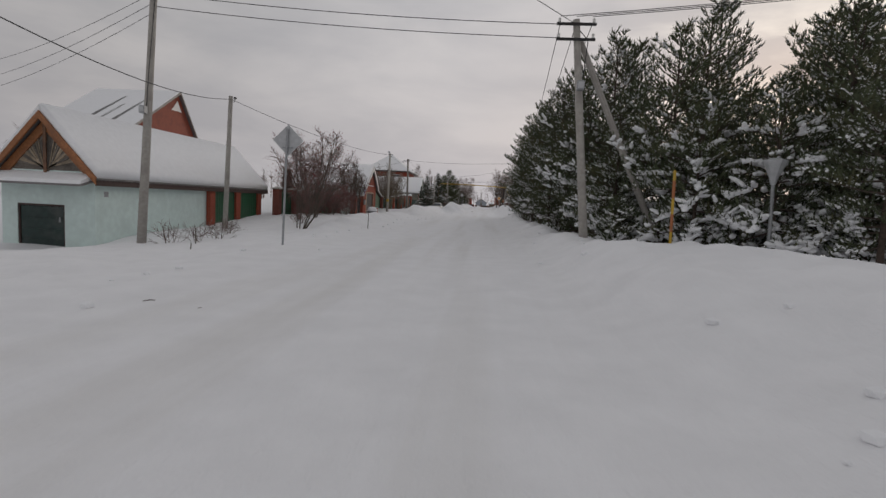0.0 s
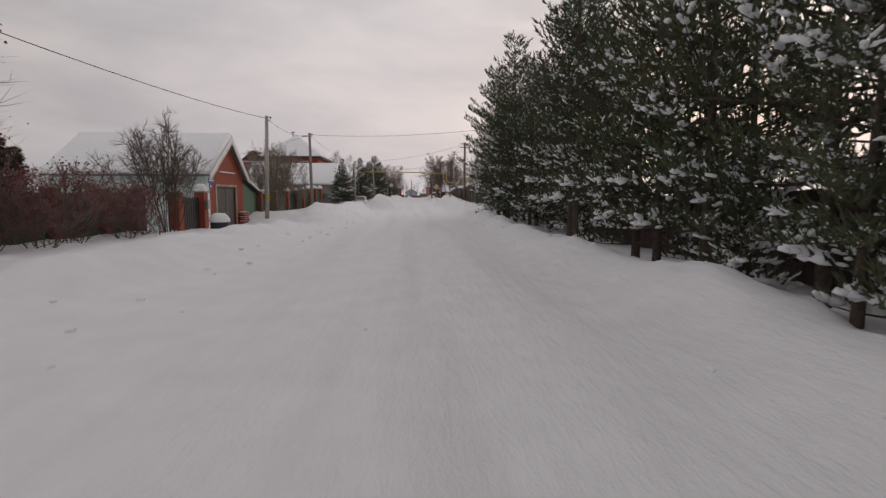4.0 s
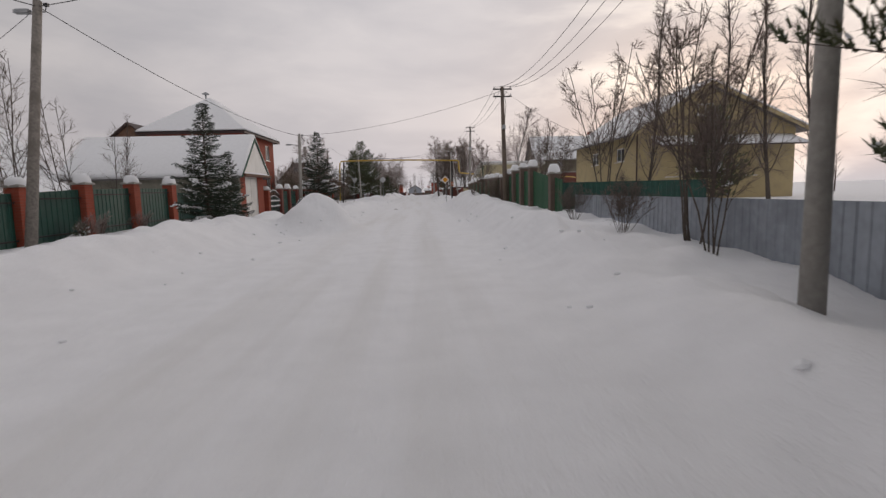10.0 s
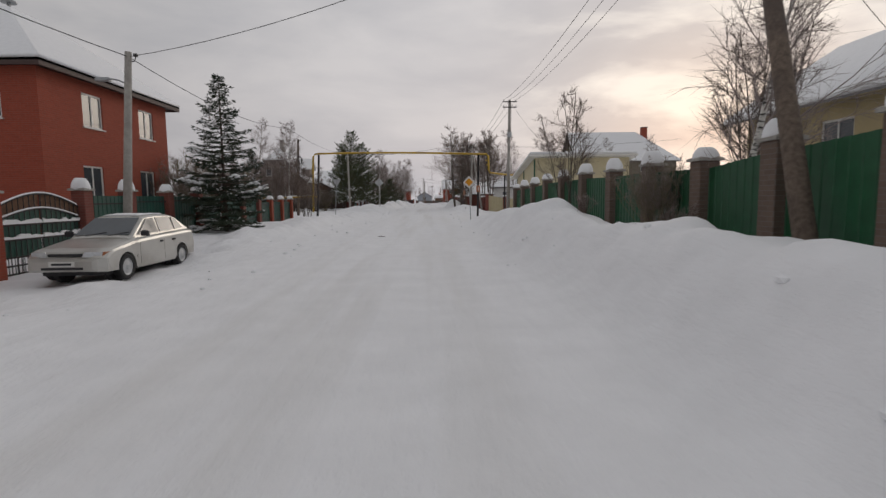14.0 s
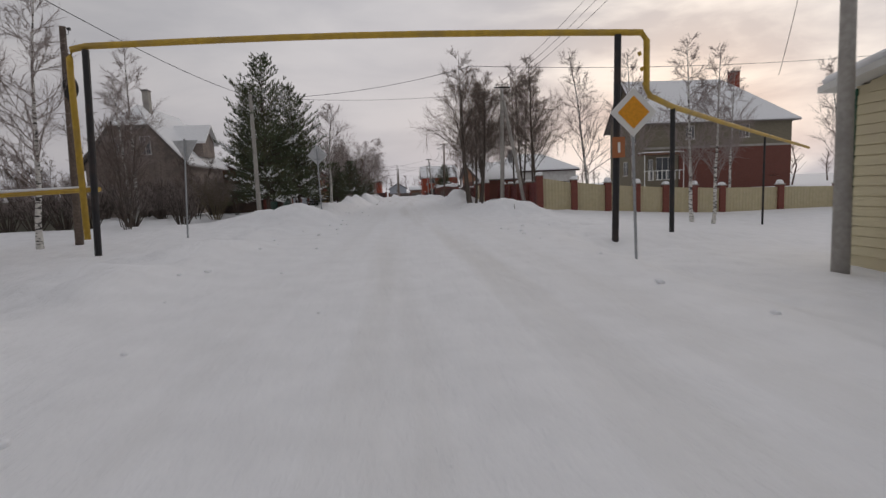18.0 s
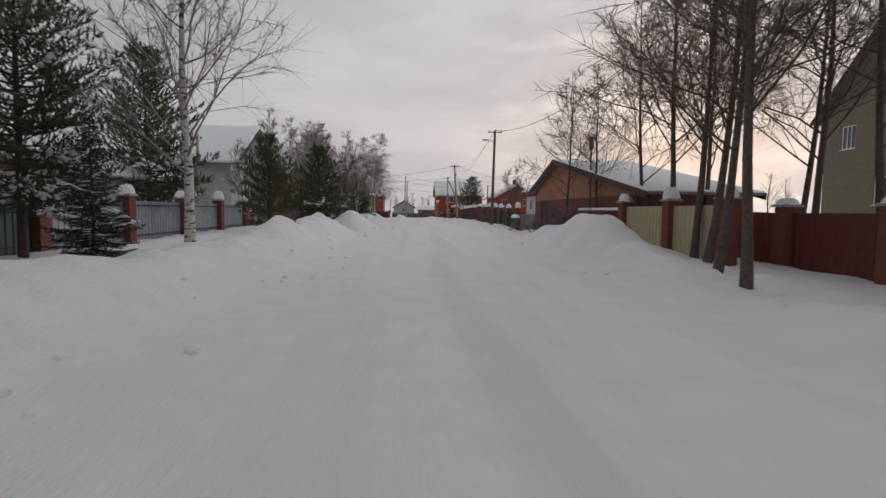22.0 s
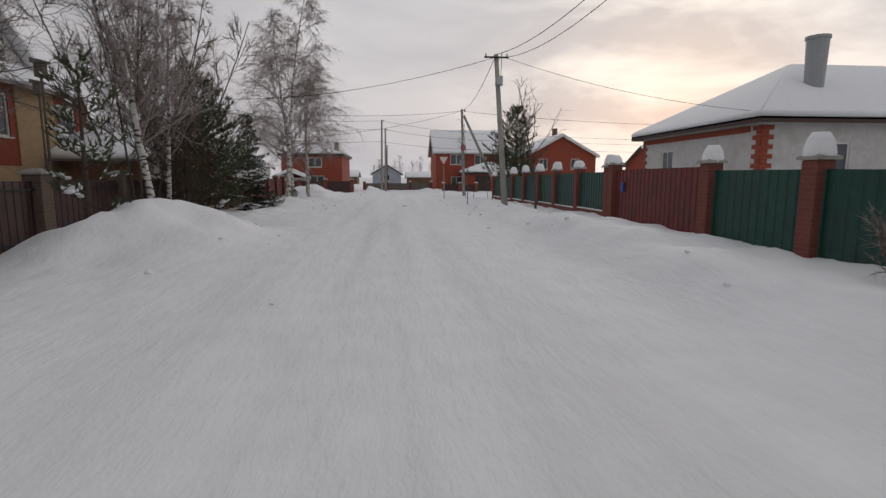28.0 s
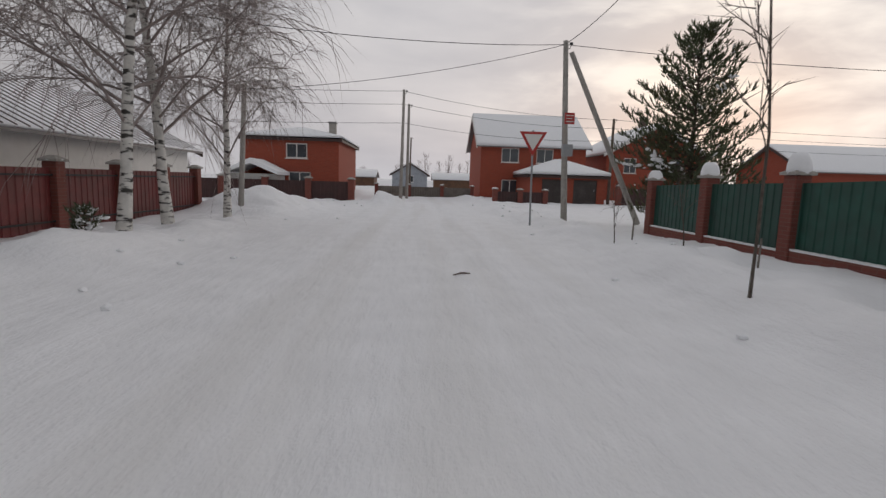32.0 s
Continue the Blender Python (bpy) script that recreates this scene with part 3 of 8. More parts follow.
def wall_shape(side, box, z0, top, holes, thick=0.28):
    """One wall of a house on the box (x0, x1, y0, y1), as tall as top(u), with openings through it. u runs along the wall."""
    x0, x1, y0, y1 = box
    along_x = side in "SN"
    a, b = (x0, x1) if along_x else (y0 + thick, y1 - thick)
    cuts_u = sorted({a, b, *[v for h in holes for v in h[:2] if a < v < b]})
    s = Shape()

    def at(u, w, z):
        if side == "S":
            return (u, y0 + w, z)
        if side == "N":
            return (u, y1 - w, z)
        if side == "W":
            return (x0 + w, u, z)
        return (x1 - w, u, z)

    def block(u0, u1, za, zb0, zb1):
        v = [at(u, w, z) for w in (0, thick) for u, z in ((u0, za), (u1, za), (u1, zb1), (u0, zb0))]
        s.add(v, [(0, 1, 2, 3), (7, 6, 5, 4), (0, 4, 5, 1), (3, 2, 6, 7), (1, 5, 6, 2), (0, 3, 7, 4)])
    cuts_z = sorted({z0, *[v for h in holes for v in h[2:4] if v > z0]})
    for u0, u1 in zip(cuts_u, cuts_u[1:]):
        mid = (u0 + u1) / 2
        rows = cuts_z + [None]
        for za, zb in zip(rows, rows[1:]):
            if zb is None:
                block(u0, u1, za, top(u0), top(u1))
            elif not [h for h in holes if h[0] <= mid <= h[1] and h[2] <= (za + zb) / 2 <= h[3]]:
                block(u0, u1, za, zb, zb)
    return s.welded()



def flat_top(z):
    def top(u):
        return z
    return top


def shed_top(u0, u1, za, zb):
    def top(u):
        return za + (zb - za) * (u - u0) / (u1 - u0)
    return top


def window_in(parent, side, box, hole, frame_mat=None, mullions=1, thick=0.28, sill=True):
    """A framed window set in an opening: frame, panes, sill."""
    x0, x1, y0, y1 = box
    u0, u1, za, zb = hole[:4]
    mat = frame_mat or WHITE_PAINT
    fw = 0.07

    def bar(s, a, b, c, d, w0, w1):
        if side == "S":
            s.box(a, b, y0 + w0, y0 + w1, c, d)
        elif side == "N":
            s.box(a, b, y1 - w1, y1 - w0, c, d)
        elif side == "W":
            s.box(x0 + w0, x0 + w1, a, b, c, d)
        else:
            s.box(x1 - w1, x1 - w0, a, b, c, d)
    fr = Shape()
    bar(fr, u0, u1, za, za + fw, 0.05, 0.13)
    bar(fr, u0, u1, zb - fw, zb, 0.05, 0.13)
    bar(fr, u0, u0 + fw, za + fw, zb - fw, 0.05, 0.13)
    bar(fr, u1 - fw, u1, za + fw, zb - fw, 0.05, 0.13)
    w = part("window", fr, mat, parent)
    edges = [u0 + fw + (u1 - u0 - 2 * fw) * k / (mullions + 1) for k in range(mullions + 2)]
    for k in range(1, mullions + 1):
        s = Shape()
        bar(s, edges[k] - 0.03, edges[k] + 0.03, za + fw, zb - fw, 0.055, 0.125)
        part("mullion", s, mat, w)
    for k in range(mullions + 1):
        s = Shape()
        bar(s, edges[k], edges[k + 1], za + fw, zb - fw, 0.085, 0.10)
        part("pane", s, GLASS, w)
    if sill:
        s = Shape()
        bar(s, u0 - 0.06, u1 + 0.06, za - 0.05, za - 0.004, -0.07, 0.05)
        part("sill", s, mat, w)
    return w


def door_in(parent, side, box, hole, mat, leaves=1, boards=0, label=""):
    """A door or garage door set in an opening: leaves, each with boards and a handle."""
    x0, x1, y0, y1 = box
    u0, u1, za, zb = hole[:4]

    def bar(s, a, b, c, d, w0, w1):
        if side == "S":
            s.box(a, b, y0 + w0, y0 + w1, c, d)
        elif side == "N":
            s.box(a, b, y1 - w1, y1 - w0, c, d)
        elif side == "W":
            s.box(x0 + w0, x0 + w1, a, b, c, d)
        else:
            s.box(x1 - w1, x1 - w0, a, b, c, d)
    fr = Shape()
    bar(fr, u0, u0 + 0.06, za, zb, 0.03, 0.14)
    bar(fr, u1 - 0.06, u1, za, zb, 0.03, 0.14)
    bar(fr, u0 + 0.06, u1 - 0.06, zb - 0.06, zb, 0.03, 0.14)
    d = part("door_frame", fr, TRIM_BROWN if mat is not WHITE_PAINT else mat, parent)
    e = [u0 + 0.06 + (u1 - u0 - 0.12) * k / leaves for k in range(leaves + 1)]
    for k in range(leaves):
        s = Shape()
        bar(s, e[k] + 0.006, e[k + 1] - 0.006, za, zb - 0.07, 0.07, 0.12)
        n = boards or 4
        for i in range(n):
            zz = za + 0.05 + (zb - 0.12 - za) * i / n
            bar(s, e[k] + 0.02, e[k + 1] - 0.02, zz, zz + (zb - 0.12 - za) / n - 0.03, 0.055, 0.07)
        leaf = part("door_leaf", s, mat, d, label)
        hs = Shape()
        hu = e[k + 1] - 0.16 if k == 0 else e[k] + 0.10
        bar(hs, hu, hu + 0.05, za + 1.0, za + 1.16, 0.015, 0.055)
        part("handle", hs, STEEL, d)
    return d


def slab(pts, thick):
    """A sloping sheet: the outline's upper face and its underside."""
    up = Vector((0, 0, thick))
    return Shape().loft([[Vector(p) for p in pts], [Vector(p) + up for p in pts]])


def snow_sheet(pts, thick, inset=0.04):
    """A blanket of snow on a roof plane, with a rounded lip."""
    c = sum((Vector(p) for p in pts), Vector()) / len(pts)

    def ring(k, up):
        return [Vector(p) + (c - Vector(p)).normalized() * k + Vector((0, 0, up)) for p in pts]
    return Shape().loft([ring(inset, 0), ring(inset - 0.05, thick * 0.45), ring(inset + 0.02, thick * 0.85), ring(inset + 0.14, thick)])


def gable_house(name, box, z0, eave, ridge, along, label, wall=None, gable=None, roof=None, snow=0.22, over=0.4, holes=None, trim=None, category="house", door_mats=None, peak=None, thick=0.28, fronts=None, mullions=1, frame_mat=None, hip=0.0, board=0.12, lift=0.0):
    """A house with a pitched roof, hipped over its east end where hip says how far; lift raises the eave on its far side. along: the axis of the ridge. holes: side -> list of (u0, u1, z0, z1, kind)."""
    x0, x1, y0, y1 = box
    holes, door_mats = holes or {}, door_mats or {}
    root = thing(name, ((x0 + x1) / 2, (y0 + y1) / 2, z0), label, category)
    fronts = fronts or {}
    lo, hi = (y0, y1) if along == "x" else (x0, x1)
    mid = (lo + hi) / 2 if peak is None else peak
    ends = "WE" if along == "x" else "SN"
    for side in "SNWE":
        mine = holes.get(side, [])
        if side in ends:
            low_top = flat_top(eave)
            part("wall", wall_shape(side, box, z0, low_top, mine, thick), fronts.get(side, wall), root)
            # the gable above the eaves
            g = Shape()
            w = 0.05
            if along == "x":
                xf, d = (x0, 1) if side == "W" else (x1, -1)
                if not [h for h in mine if h[3] > eave] and not (hip and side == "E"):
                    g.prism([(xf, lo, eave), (xf, hi, eave)] + ([(xf, hi, eave + lift)] if lift else []) + [(xf, mid, ridge)], (d * thick, 0, 0))
            else:
                yf, d = (y0, 1) if side == "S" else (y1, -1)
                g.prism([(lo, yf, eave), (hi, yf, eave), (mid, yf, ridge)], (0, d * thick, 0))
            if g.v:
                part("gable", g, gable or wall, root)
        else:
            part("wall", wall_shape(side, box, z0, flat_top(eave + (lift if side in "NE" else 0.0)), mine, thick), fronts.get(side, wall), root)
        for h in mine:
            if h[4] == "window":
                window_in(root, side, box, h, frame_mat, mullions)
            else:
                door_in(root, side, box, h, door_mats.get(h[4], DARK_DOOR), leaves=2 if h[1] - h[0] > 2 else 1)
    # roof planes, with eaves beyond the walls
    e0, e1 = (x0 - over, x1 + over) if along == "x" else (y0 - over, y1 + over)
    for sgn, edge in ((-1, lo), (1, hi)):
        run = abs(mid - edge)
        side_eave = eave + (lift if sgn > 0 else 0.0)
        drop = (ridge - side_eave) / run * over
        out, low = edge + sgn * over, side_eave - drop
        pts = [(e0, out, low), (e1, out, low), (e1 - hip, mid, ridge), (e0, mid, ridge)]
        if along == "y":
            pts = [(q, p, z) for p, q, z in pts]
            pts = pts[::-1]
        if sgn > 0:
            pts = pts[::-1]
        r = part("roof", slab([(p[0], p[1], p[2] + 0.02) for p in pts], 0.08), roof or METAL_ROOF, root)
        if snow:
            part("roof_snow", snow_sheet([(p[0], p[1], p[2] + 0.10) for p in pts], snow), SNOW, r, "thick settled snow", smooth=True)
    if hip:
        drop = (ridge - eave) / abs(mid - lo) * over
        pts = [(e1, lo - over, eave - drop), (e1, hi + over, eave - drop), (e1 - hip, mid, ridge)]
        r = part("roof_hip", slab([(p[0], p[1], p[2] + 0.02) for p in pts], 0.08), roof or METAL_ROOF, root)
        part("roof_snow", snow_sheet([(p[0], p[1], p[2] + 0.10) for p in pts], snow, 0.02), SNOW, r, smooth=True)
    # barge boards at the gable ends
    for e in (e0,) if hip else (e0, e1):
        for sgn, edge in ((-1, lo), (1, hi)):
            run = abs(mid - edge)
            side_eave = eave + (lift if sgn > 0 else 0.0)
            drop = (ridge - side_eave) / run * over
            out, low = edge + sgn * over, side_eave - drop
            w = 0.03
            if along == "x":
                s = Shape().prism([(e - w, out, low - board), (e - w, mid, ridge - board), (e - w, mid, ridge + 0.12), (e - w, out, low + 0.12)], (2 * w, 0, 0))
            else:
                s = Shape().prism([(out, e - w, low - 0.12), (mid, e - w, ridge - 0.12), (mid, e - w, ridge + 0.12), (out, e - w, low + 0.12)], (0, 2 * w, 0))
            part("barge_board", s, trim or TRIM_BROWN, root)
    return root


def hip_house(name, box, z0, eave, ridge, label, wall, roof=None, snow=0.25, over=0.5, holes=None, trim=None, inset=None, mullions=1, category="house", fronts=None, door_mats=None):
    x0, x1, y0, y1 = box
    holes = holes or {}
    root = thing(name, ((x0 + x1) / 2, (y0 + y1) / 2, z0), label, category)
    for side in "SNWE":
        mine = holes.get(side, [])
        part("wall", wall_shape(side, box, z0, flat_top(eave), mine), (fronts or {}).get(side, wall), root)
        for h in mine:
            if h[4] == "window":
                window_in(root, side, box, h, None, mullions)
            else:
                door_in(root, side, box, h, (door_mats or {}).get(h[4], DARK_DOOR), leaves=2 if h[1] - h[0] > 2 else 1)
    a, b, c, d = x0 - over, x1 + over, y0 - over, y1 + over
    w = min(b - a, d - c) / 2 if inset is None else inset
    if b - a > d - c:
        r0, r1 = (a + w, (c + d) / 2), (b - w, (c + d) / 2)
        planes = [[(a, c), (b, c), r1, r0], [(b, d), (a, d), r0, r1], [(a, d), (a, c), r0], [(b, c), (b, d), r1]]
    else:
        r0, r1 = ((a + b) / 2, c + w), ((a + b) / 2, d - w)
        planes = [[(b, c), (b, d), r1, r0], [(a, d), (a, c), r0, r1], [(a, c), (b, c), r0], [(b, d), (a, d), r1]]
    fascia = Shape()
    fascia.box(a, b, c, c + 0.04, eave - 0.1, eave + 0.14).box(a, b, d - 0.04, d, eave - 0.1, eave + 0.14)
    fascia.box(a, a + 0.04, c + 0.04, d - 0.04, eave - 0.1, eave + 0.14).box(b - 0.04, b, c + 0.04, d - 0.04, eave - 0.1, eave + 0.14)
    part("fascia", fascia, trim or TRIM_BROWN, root)
    part("soffit", Shape().box(a + 0.04, b - 0.04, c + 0.04, d - 0.04, eave + 0.0, eave + 0.05), trim or TRIM_BROWN, root)
    for p in planes:
        pts = [(x, y, (ridge if (x, y) in (r0, r1) else eave + 0.06)) for x, y in p]
        r = part("roof", slab(pts, 0.08), roof or METAL_ROOF, root)
        if snow:
            part("roof_snow", snow_sheet([(x, y, z + 0.08) for x, y, z in pts], snow, 0.02), SNOW, r, "thick settled snow", smooth=True)
    return root


def chimney(root, x, y, z0, z1, w, mat, cap=True, name="chimney"):
    c = part(name, Shape().chamfered(x - w / 2, x + w / 2, y - w / 2, y + w / 2, z0, z1, 0.02), mat, root)
    if cap:
        part("chimney_cap", Shape().chamfered(x - w / 2 - 0.06, x + w / 2 + 0.06, y - w / 2 - 0.06, y + w / 2 + 0.06, z1 + 0.002, z1 + 0.1, 0.03), METAL_ROOF, c)
    return c


# mint garage at the first corner, its gable towards the side street
h1 = gable_house("garage", (-14.5, -11.2, 15.7, 28.0), -0.9, 1.8, 3.55, "y", "mint-green plastered garage with fan-boarded gable and snowy roof",
                 MINT, WOOD_GREY, snow=0.3, over=0.28, trim=WOOD_ORANGE, category="garage", holes={"S": [(-13.95, -12.27, -0.9, 0.68, "green")]}, door_mats={"green": DARK_GREEN})
# boards fanned out from the foot of a middle post
part("gable_post", Shape().box(-12.90, -12.80, 15.60, 15.64, 1.62, 3.3), WOOD, h1)
FAN = 13
for k in range(FAN):
    for sgn in (-1, 1):
        a = math.radians(6 + 80 * k / FAN)
        z_in = 1.66 + 0.02 * k
        rise = math.cos(a) / math.sin(a)
        run = (3.38 - z_in) / (rise + 1.06)
        u0, u1 = -12.85 + sgn * 0.05, -12.85 + sgn * max(0.10, run)
        z_out = z_in + (abs(u1 - u0)) * rise
        w = 0.07 + 0.05 * math.sin(a)
        part("gable_board", Shape().prism([(u0, 15.69, z_in), (u1, 15.69, z_out - w * 0.6), (u1, 15.69, z_out + w * 0.6), (u0, 15.69, z_in + 0.04)], (0, -0.012 - 0.018 * (k % 2), 0)), WOOD_PALE if k % 3 else WOOD_GREY, h1)
for sgn in (-1, 1):
    part("gable_edge", Shape().prism([(-12.85, 15.69, 3.45), (-12.85 + sgn * 1.78, 15.69, 1.62), (-12.85 + sgn * 1.42, 15.69, 1.62), (-12.85, 15.69, 3.08)], (0, -0.06, 0)), WOOD_ORANGE, h1, "broad varnished edge board")
part("eave_board", Shape().box(-10.96, -10.92, 15.42, 28.28, 1.36, 1.55), TRIM_BROWN, h1)
part("wall_vent", Shape().box(-11.2, -11.195, 16.1, 16.3, 1.0, 1.18), STEEL, h1)
canopy = part("canopy", Shape().prism([(-14.6, 15.7, 1.5), (-14.6, 15.0, 1.32), (-14.6, 15.0, 1.38), (-14.6, 15.7, 1.58)], (3.5, 0, 0)), METAL_ROOF, h1)
part("canopy_snow", Shape().prism([(-14.55, 15.7, 1.585), (-14.55, 15.03, 1.385), (-14.55, 15.08, 1.5), (-14.55, 15.7, 1.76)], (3.4, 0, 0)), SNOW, canopy)

# the large house behind it, with a red dormer
h0 = gable_house("house", (-42.0, -33.0, 45.8, 58.6), -0.5, 6.4, 11.9, "x", "tall red house with a steep lopsided snowy roof", BRICK, WOOD_RED, snow=0.16, over=0.4, trim=CONCRETE, peak=54.6)
part("gable_window", Shape().prism([(-33.0, 53.5, 9.9), (-33.0, 55.3, 9.9), (-33.0, 54.55, 11.0)], (0.05, 0, 0)), WHITE_PAINT, h0, "small white three-cornered window")
for x0, f0, f1 in ((-35.6, 0.12, 0.75), (-37.2, 0.05, 0.6), (-38.3, 0.3, 0.8)):
    lo_, hi_ = [(45.8 + 8.8 * f, 6.4 + 5.5 * f + 0.19) for f in (f0, f1)]
    part("bare_strip", slab([(x0, lo_[0], lo_[1]), (x0 + 0.5, lo_[0], lo_[1]), (x0 + 0.8, hi_[0], hi_[1]), (x0 + 0.55, hi_[0], hi_[1])], 0.07), METAL_ROOF, h0, "strip of roof bared by slid snow")

# red brick garage, gable to the street
g1 = gable_house("garage", (-15.5, -8.9, 42.8, 47.5), -0.6, 2.4, 4.1, "x", "red brick garage with dark door, lace fascia, snowy roof",
                 BRICK, BRICK, snow=0.26, over=0.25, trim=WHITE_PAINT, category="garage", holes={"E": [(43.85, 46.35, -0.5, 1.82, "garage")]}, peak=45.4, fronts={"S": MINT})
for y0, y1, z0, z1 in ((43.72, 43.85, -0.5, 1.84), (46.35, 46.48, -0.5, 1.84)):
    part("door_jamb", Shape().box(-8.9, -8.868, y0, y1, z0, z1), WOOD_PALE, g1)
for sgn, run in ((-1, 2.6), (1, 2.1)):
    teeth = 16 if sgn < 0 else 13
    for k in range(teeth):
        u = 45.4 + sgn * (run + 0.22) * (k + 0.5) / teeth
        z = 4.1 - abs(u - 45.4) * 1.7 / run - 0.1
        part("lace_tooth", Shape().prism([(-8.62, u - 0.08, z), (-8.62, u + 0.08, z), (-8.62, u, z - 0.13)], (-0.03, 0, 0)), WHITE_PAINT, g1)
part("door_lintel", Shape().box(-8.9, -8.86, 43.72, 46.48, 1.842, 1.94), WOOD_PALE, g1)
part("ledge_snow", Shape().box(-8.9, -8.82, 44.3, 46.2, 2.5, 2.55), SNOW, g1)
plate = thing("address_plate", (-8.88, 42.95, 2.0), "small blue enamel address plate on the brick wall", "sign")
part("plate", Shape().box(-8.895, -8.87, 42.92, 43.6, 1.98, 2.2), BLUE_PLATE, plate)
part("plate", Shape().box(-8.895, -8.87, 43.02, 43.3, 1.72, 1.94), BLUE_PLATE, plate)
part("lettering", Shape().box(-8.87, -8.866, 43.0, 43.52, 2.07, 2.11), WHITE_PAINT, plate)
part("lettering", Shape().box(-8.87, -8.866, 43.1, 43.22, 1.79, 1.88), WHITE_PAINT, plate)

stack = thing("brick_stack", (-8.72, 46.95, gz(-8.72, 46.95)), "low stack of red bricks with snow in its gaps", "bricks")
for row in range(5):
    for k in range(3):
        y = 46.62 + 0.27 * k + (0.13 if row % 2 else 0.0)
        part("brick", Shape().chamfered(-8.84, -8.6, y, y + 0.22, 0.0 + 0.115 * row, 0.088 + 0.115 * row, 0.006), BRICK, stack)
        part("snow_strip", Shape().box(-8.82, -8.62, y + 0.01, y + 0.21, 0.089 + 0.115 * row, 0.114 + 0.115 * row), SNOW, stack)

# green lean-to beside it
lean = thing("shed", (-10.5, 49.4, 0.0), "low green lean-to with snow on its sloping roof", "shed")
part("wall", Shape().box(-12.0, -9.1, 47.53, 50.5, -0.4, 1.45), GREEN, lean)
part("roof", slab([(-12.2, 47.78, 2.3), (-8.9, 47.78, 2.3), (-8.9, 50.7, 1.5), (-12.2, 50.7, 1.5)], 0.07), TRIM_BROWN, lean)
part("roof_snow", snow_sheet([(-12.2, 47.8, 2.38), (-8.9, 47.8, 2.38), (-8.9, 50.7, 1.58), (-12.2, 50.7, 1.58)], 0.2), SNOW, lean, smooth=True)
part("gable", Shape().prism([(-9.1, 47.8, 1.45), (-9.1, 50.5, 1.45), (-9.1, 47.8, 2.25)], (-0.05, 0, 0)), GREEN, lean)

# long low barn and a brown-gabled cottage behind the green fence
gable_house("barn", (-18.5, -13.0, 56.0, 71.5), -0.2, 1.35, 2.35, "y", "long low barn under a smooth blanket of snow", PLASTER, snow=0.3, over=0.4, category="barn")
gable_house("cottage", (-23.0, -18.7, 71.9, 77.4), -0.2, 2.6, 5.0, "y", "small cottage with a dark wooden gable and snowy roof", WOOD_GREY, WOOD, snow=0.25, over=0.35)

# brick garage with a white gable over its white door
g2 = gable_house("garage", (-18.2, -9.0, 78.0, 82.45), -0.7, 2.75, 4.7, "x", "red brick garage with white door and green-edged white gable",
                 BRICK, WHITE_PAINT, snow=0.3, over=0.36, trim=TRIM_GREEN, category="garage", holes={"E": [(79.1, 81.3, -0.6, 2.55, "white")]}, door_mats={"white": WHITE_PAINT}, fronts={"S": OLIVE_PLASTER}, board=-0.02)
part("gable_panel", Shape().prism([(-8.68, 77.95, 2.68), (-8.68, 82.5, 2.68), (-8.68, 80.22, 4.62)], (-0.06, 0, 0)), WHITE_PAINT, g2)
part("canopy_board", Shape().box(-9.0, -8.5, 77.75, 82.7, 2.56, 2.68), WOOD, g2)
part("canopy_snow", Shape().dome(-8.58, 80.2, 2.68, 0.1, 2.3, 0.12, 14), SNOW, g2)

# two-storey red brick house with a hipped roof
hr = hip_house("house", (-20.0, -12.8, 90.0, 98.8), -0.4, 6.35, 9.5, "tall red brick house with white windows, snowy hipped roof", BRICK, snow=0.13, over=0.5, trim=TRIM_BROWN,
               holes={"E": [(92.3, 93.55, 4.55, 5.9, "window"), (96.25, 97.5, 4.55, 5.9, "window"), (92.1, 93.35, 1.45, 3.0, "window"), (96.1, 97.35, 1.45, 3.0, "window")],
                      "S": [(-15.4, -14.1, 4.55, 5.9, "window")]})
wing = (-22.75, -19.75, 90.10, 93.30)
for side, holes_ in (("S", [(-22.10, -20.40, 4.2, 5.35, "window")]), ("W", [])):
    part("wing_wall", wall_shape(side, wing, -0.4, flat_top(5.75), holes_), BRICK, hr)
part("wing_wall", Shape().box(-20.03, -19.75, 90.38, 92.48, -0.4, 5.75), BRICK, hr)
window_in(hr, "S", wing, (-22.10, -20.40, 4.2, 5.35), WHITE_PAINT, 2)
part("wing_gable", Shape().prism([(-22.90, 90.10, 5.8), (-19.60, 90.10, 5.8), (-21.25, 90.10, 7.1)], (0, 0.2, 0)), WOOD, hr, "dark boarded gable")
part("wing_ledge", Shape().chamfered(-23.00, -19.50, 89.80, 90.08, 5.74, 5.84, 0.03), SNOW, hr)
for sgn in (-1, 1):
    part("wing_roof", Shape().prism([(-21.25, 89.80, 7.15), (-21.25 + sgn * 1.85, 89.80, 5.7), (-21.25 + sgn * 1.85, 89.80, 5.8), (-21.25, 89.80, 7.28)], (0, 3.6, 0)), TRIM_BROWN, hr)
vent = part("vent_pipe", Shape().tube([(-17.0, 94.5, 8.8), (-17.0, 94.5, 10.1)], 0.07), STEEL, hr)
part("vent_cowl", Shape().loft([[(-17.0 + r * math.cos(a), 94.5 + r * math.sin(a), z) for a in np.linspace(0, 2 * math.pi, 11)[:-1]] for r, z in ((0.3, 10.1), (0.3, 10.16), (0.04, 10.3))]), STEEL, vent)

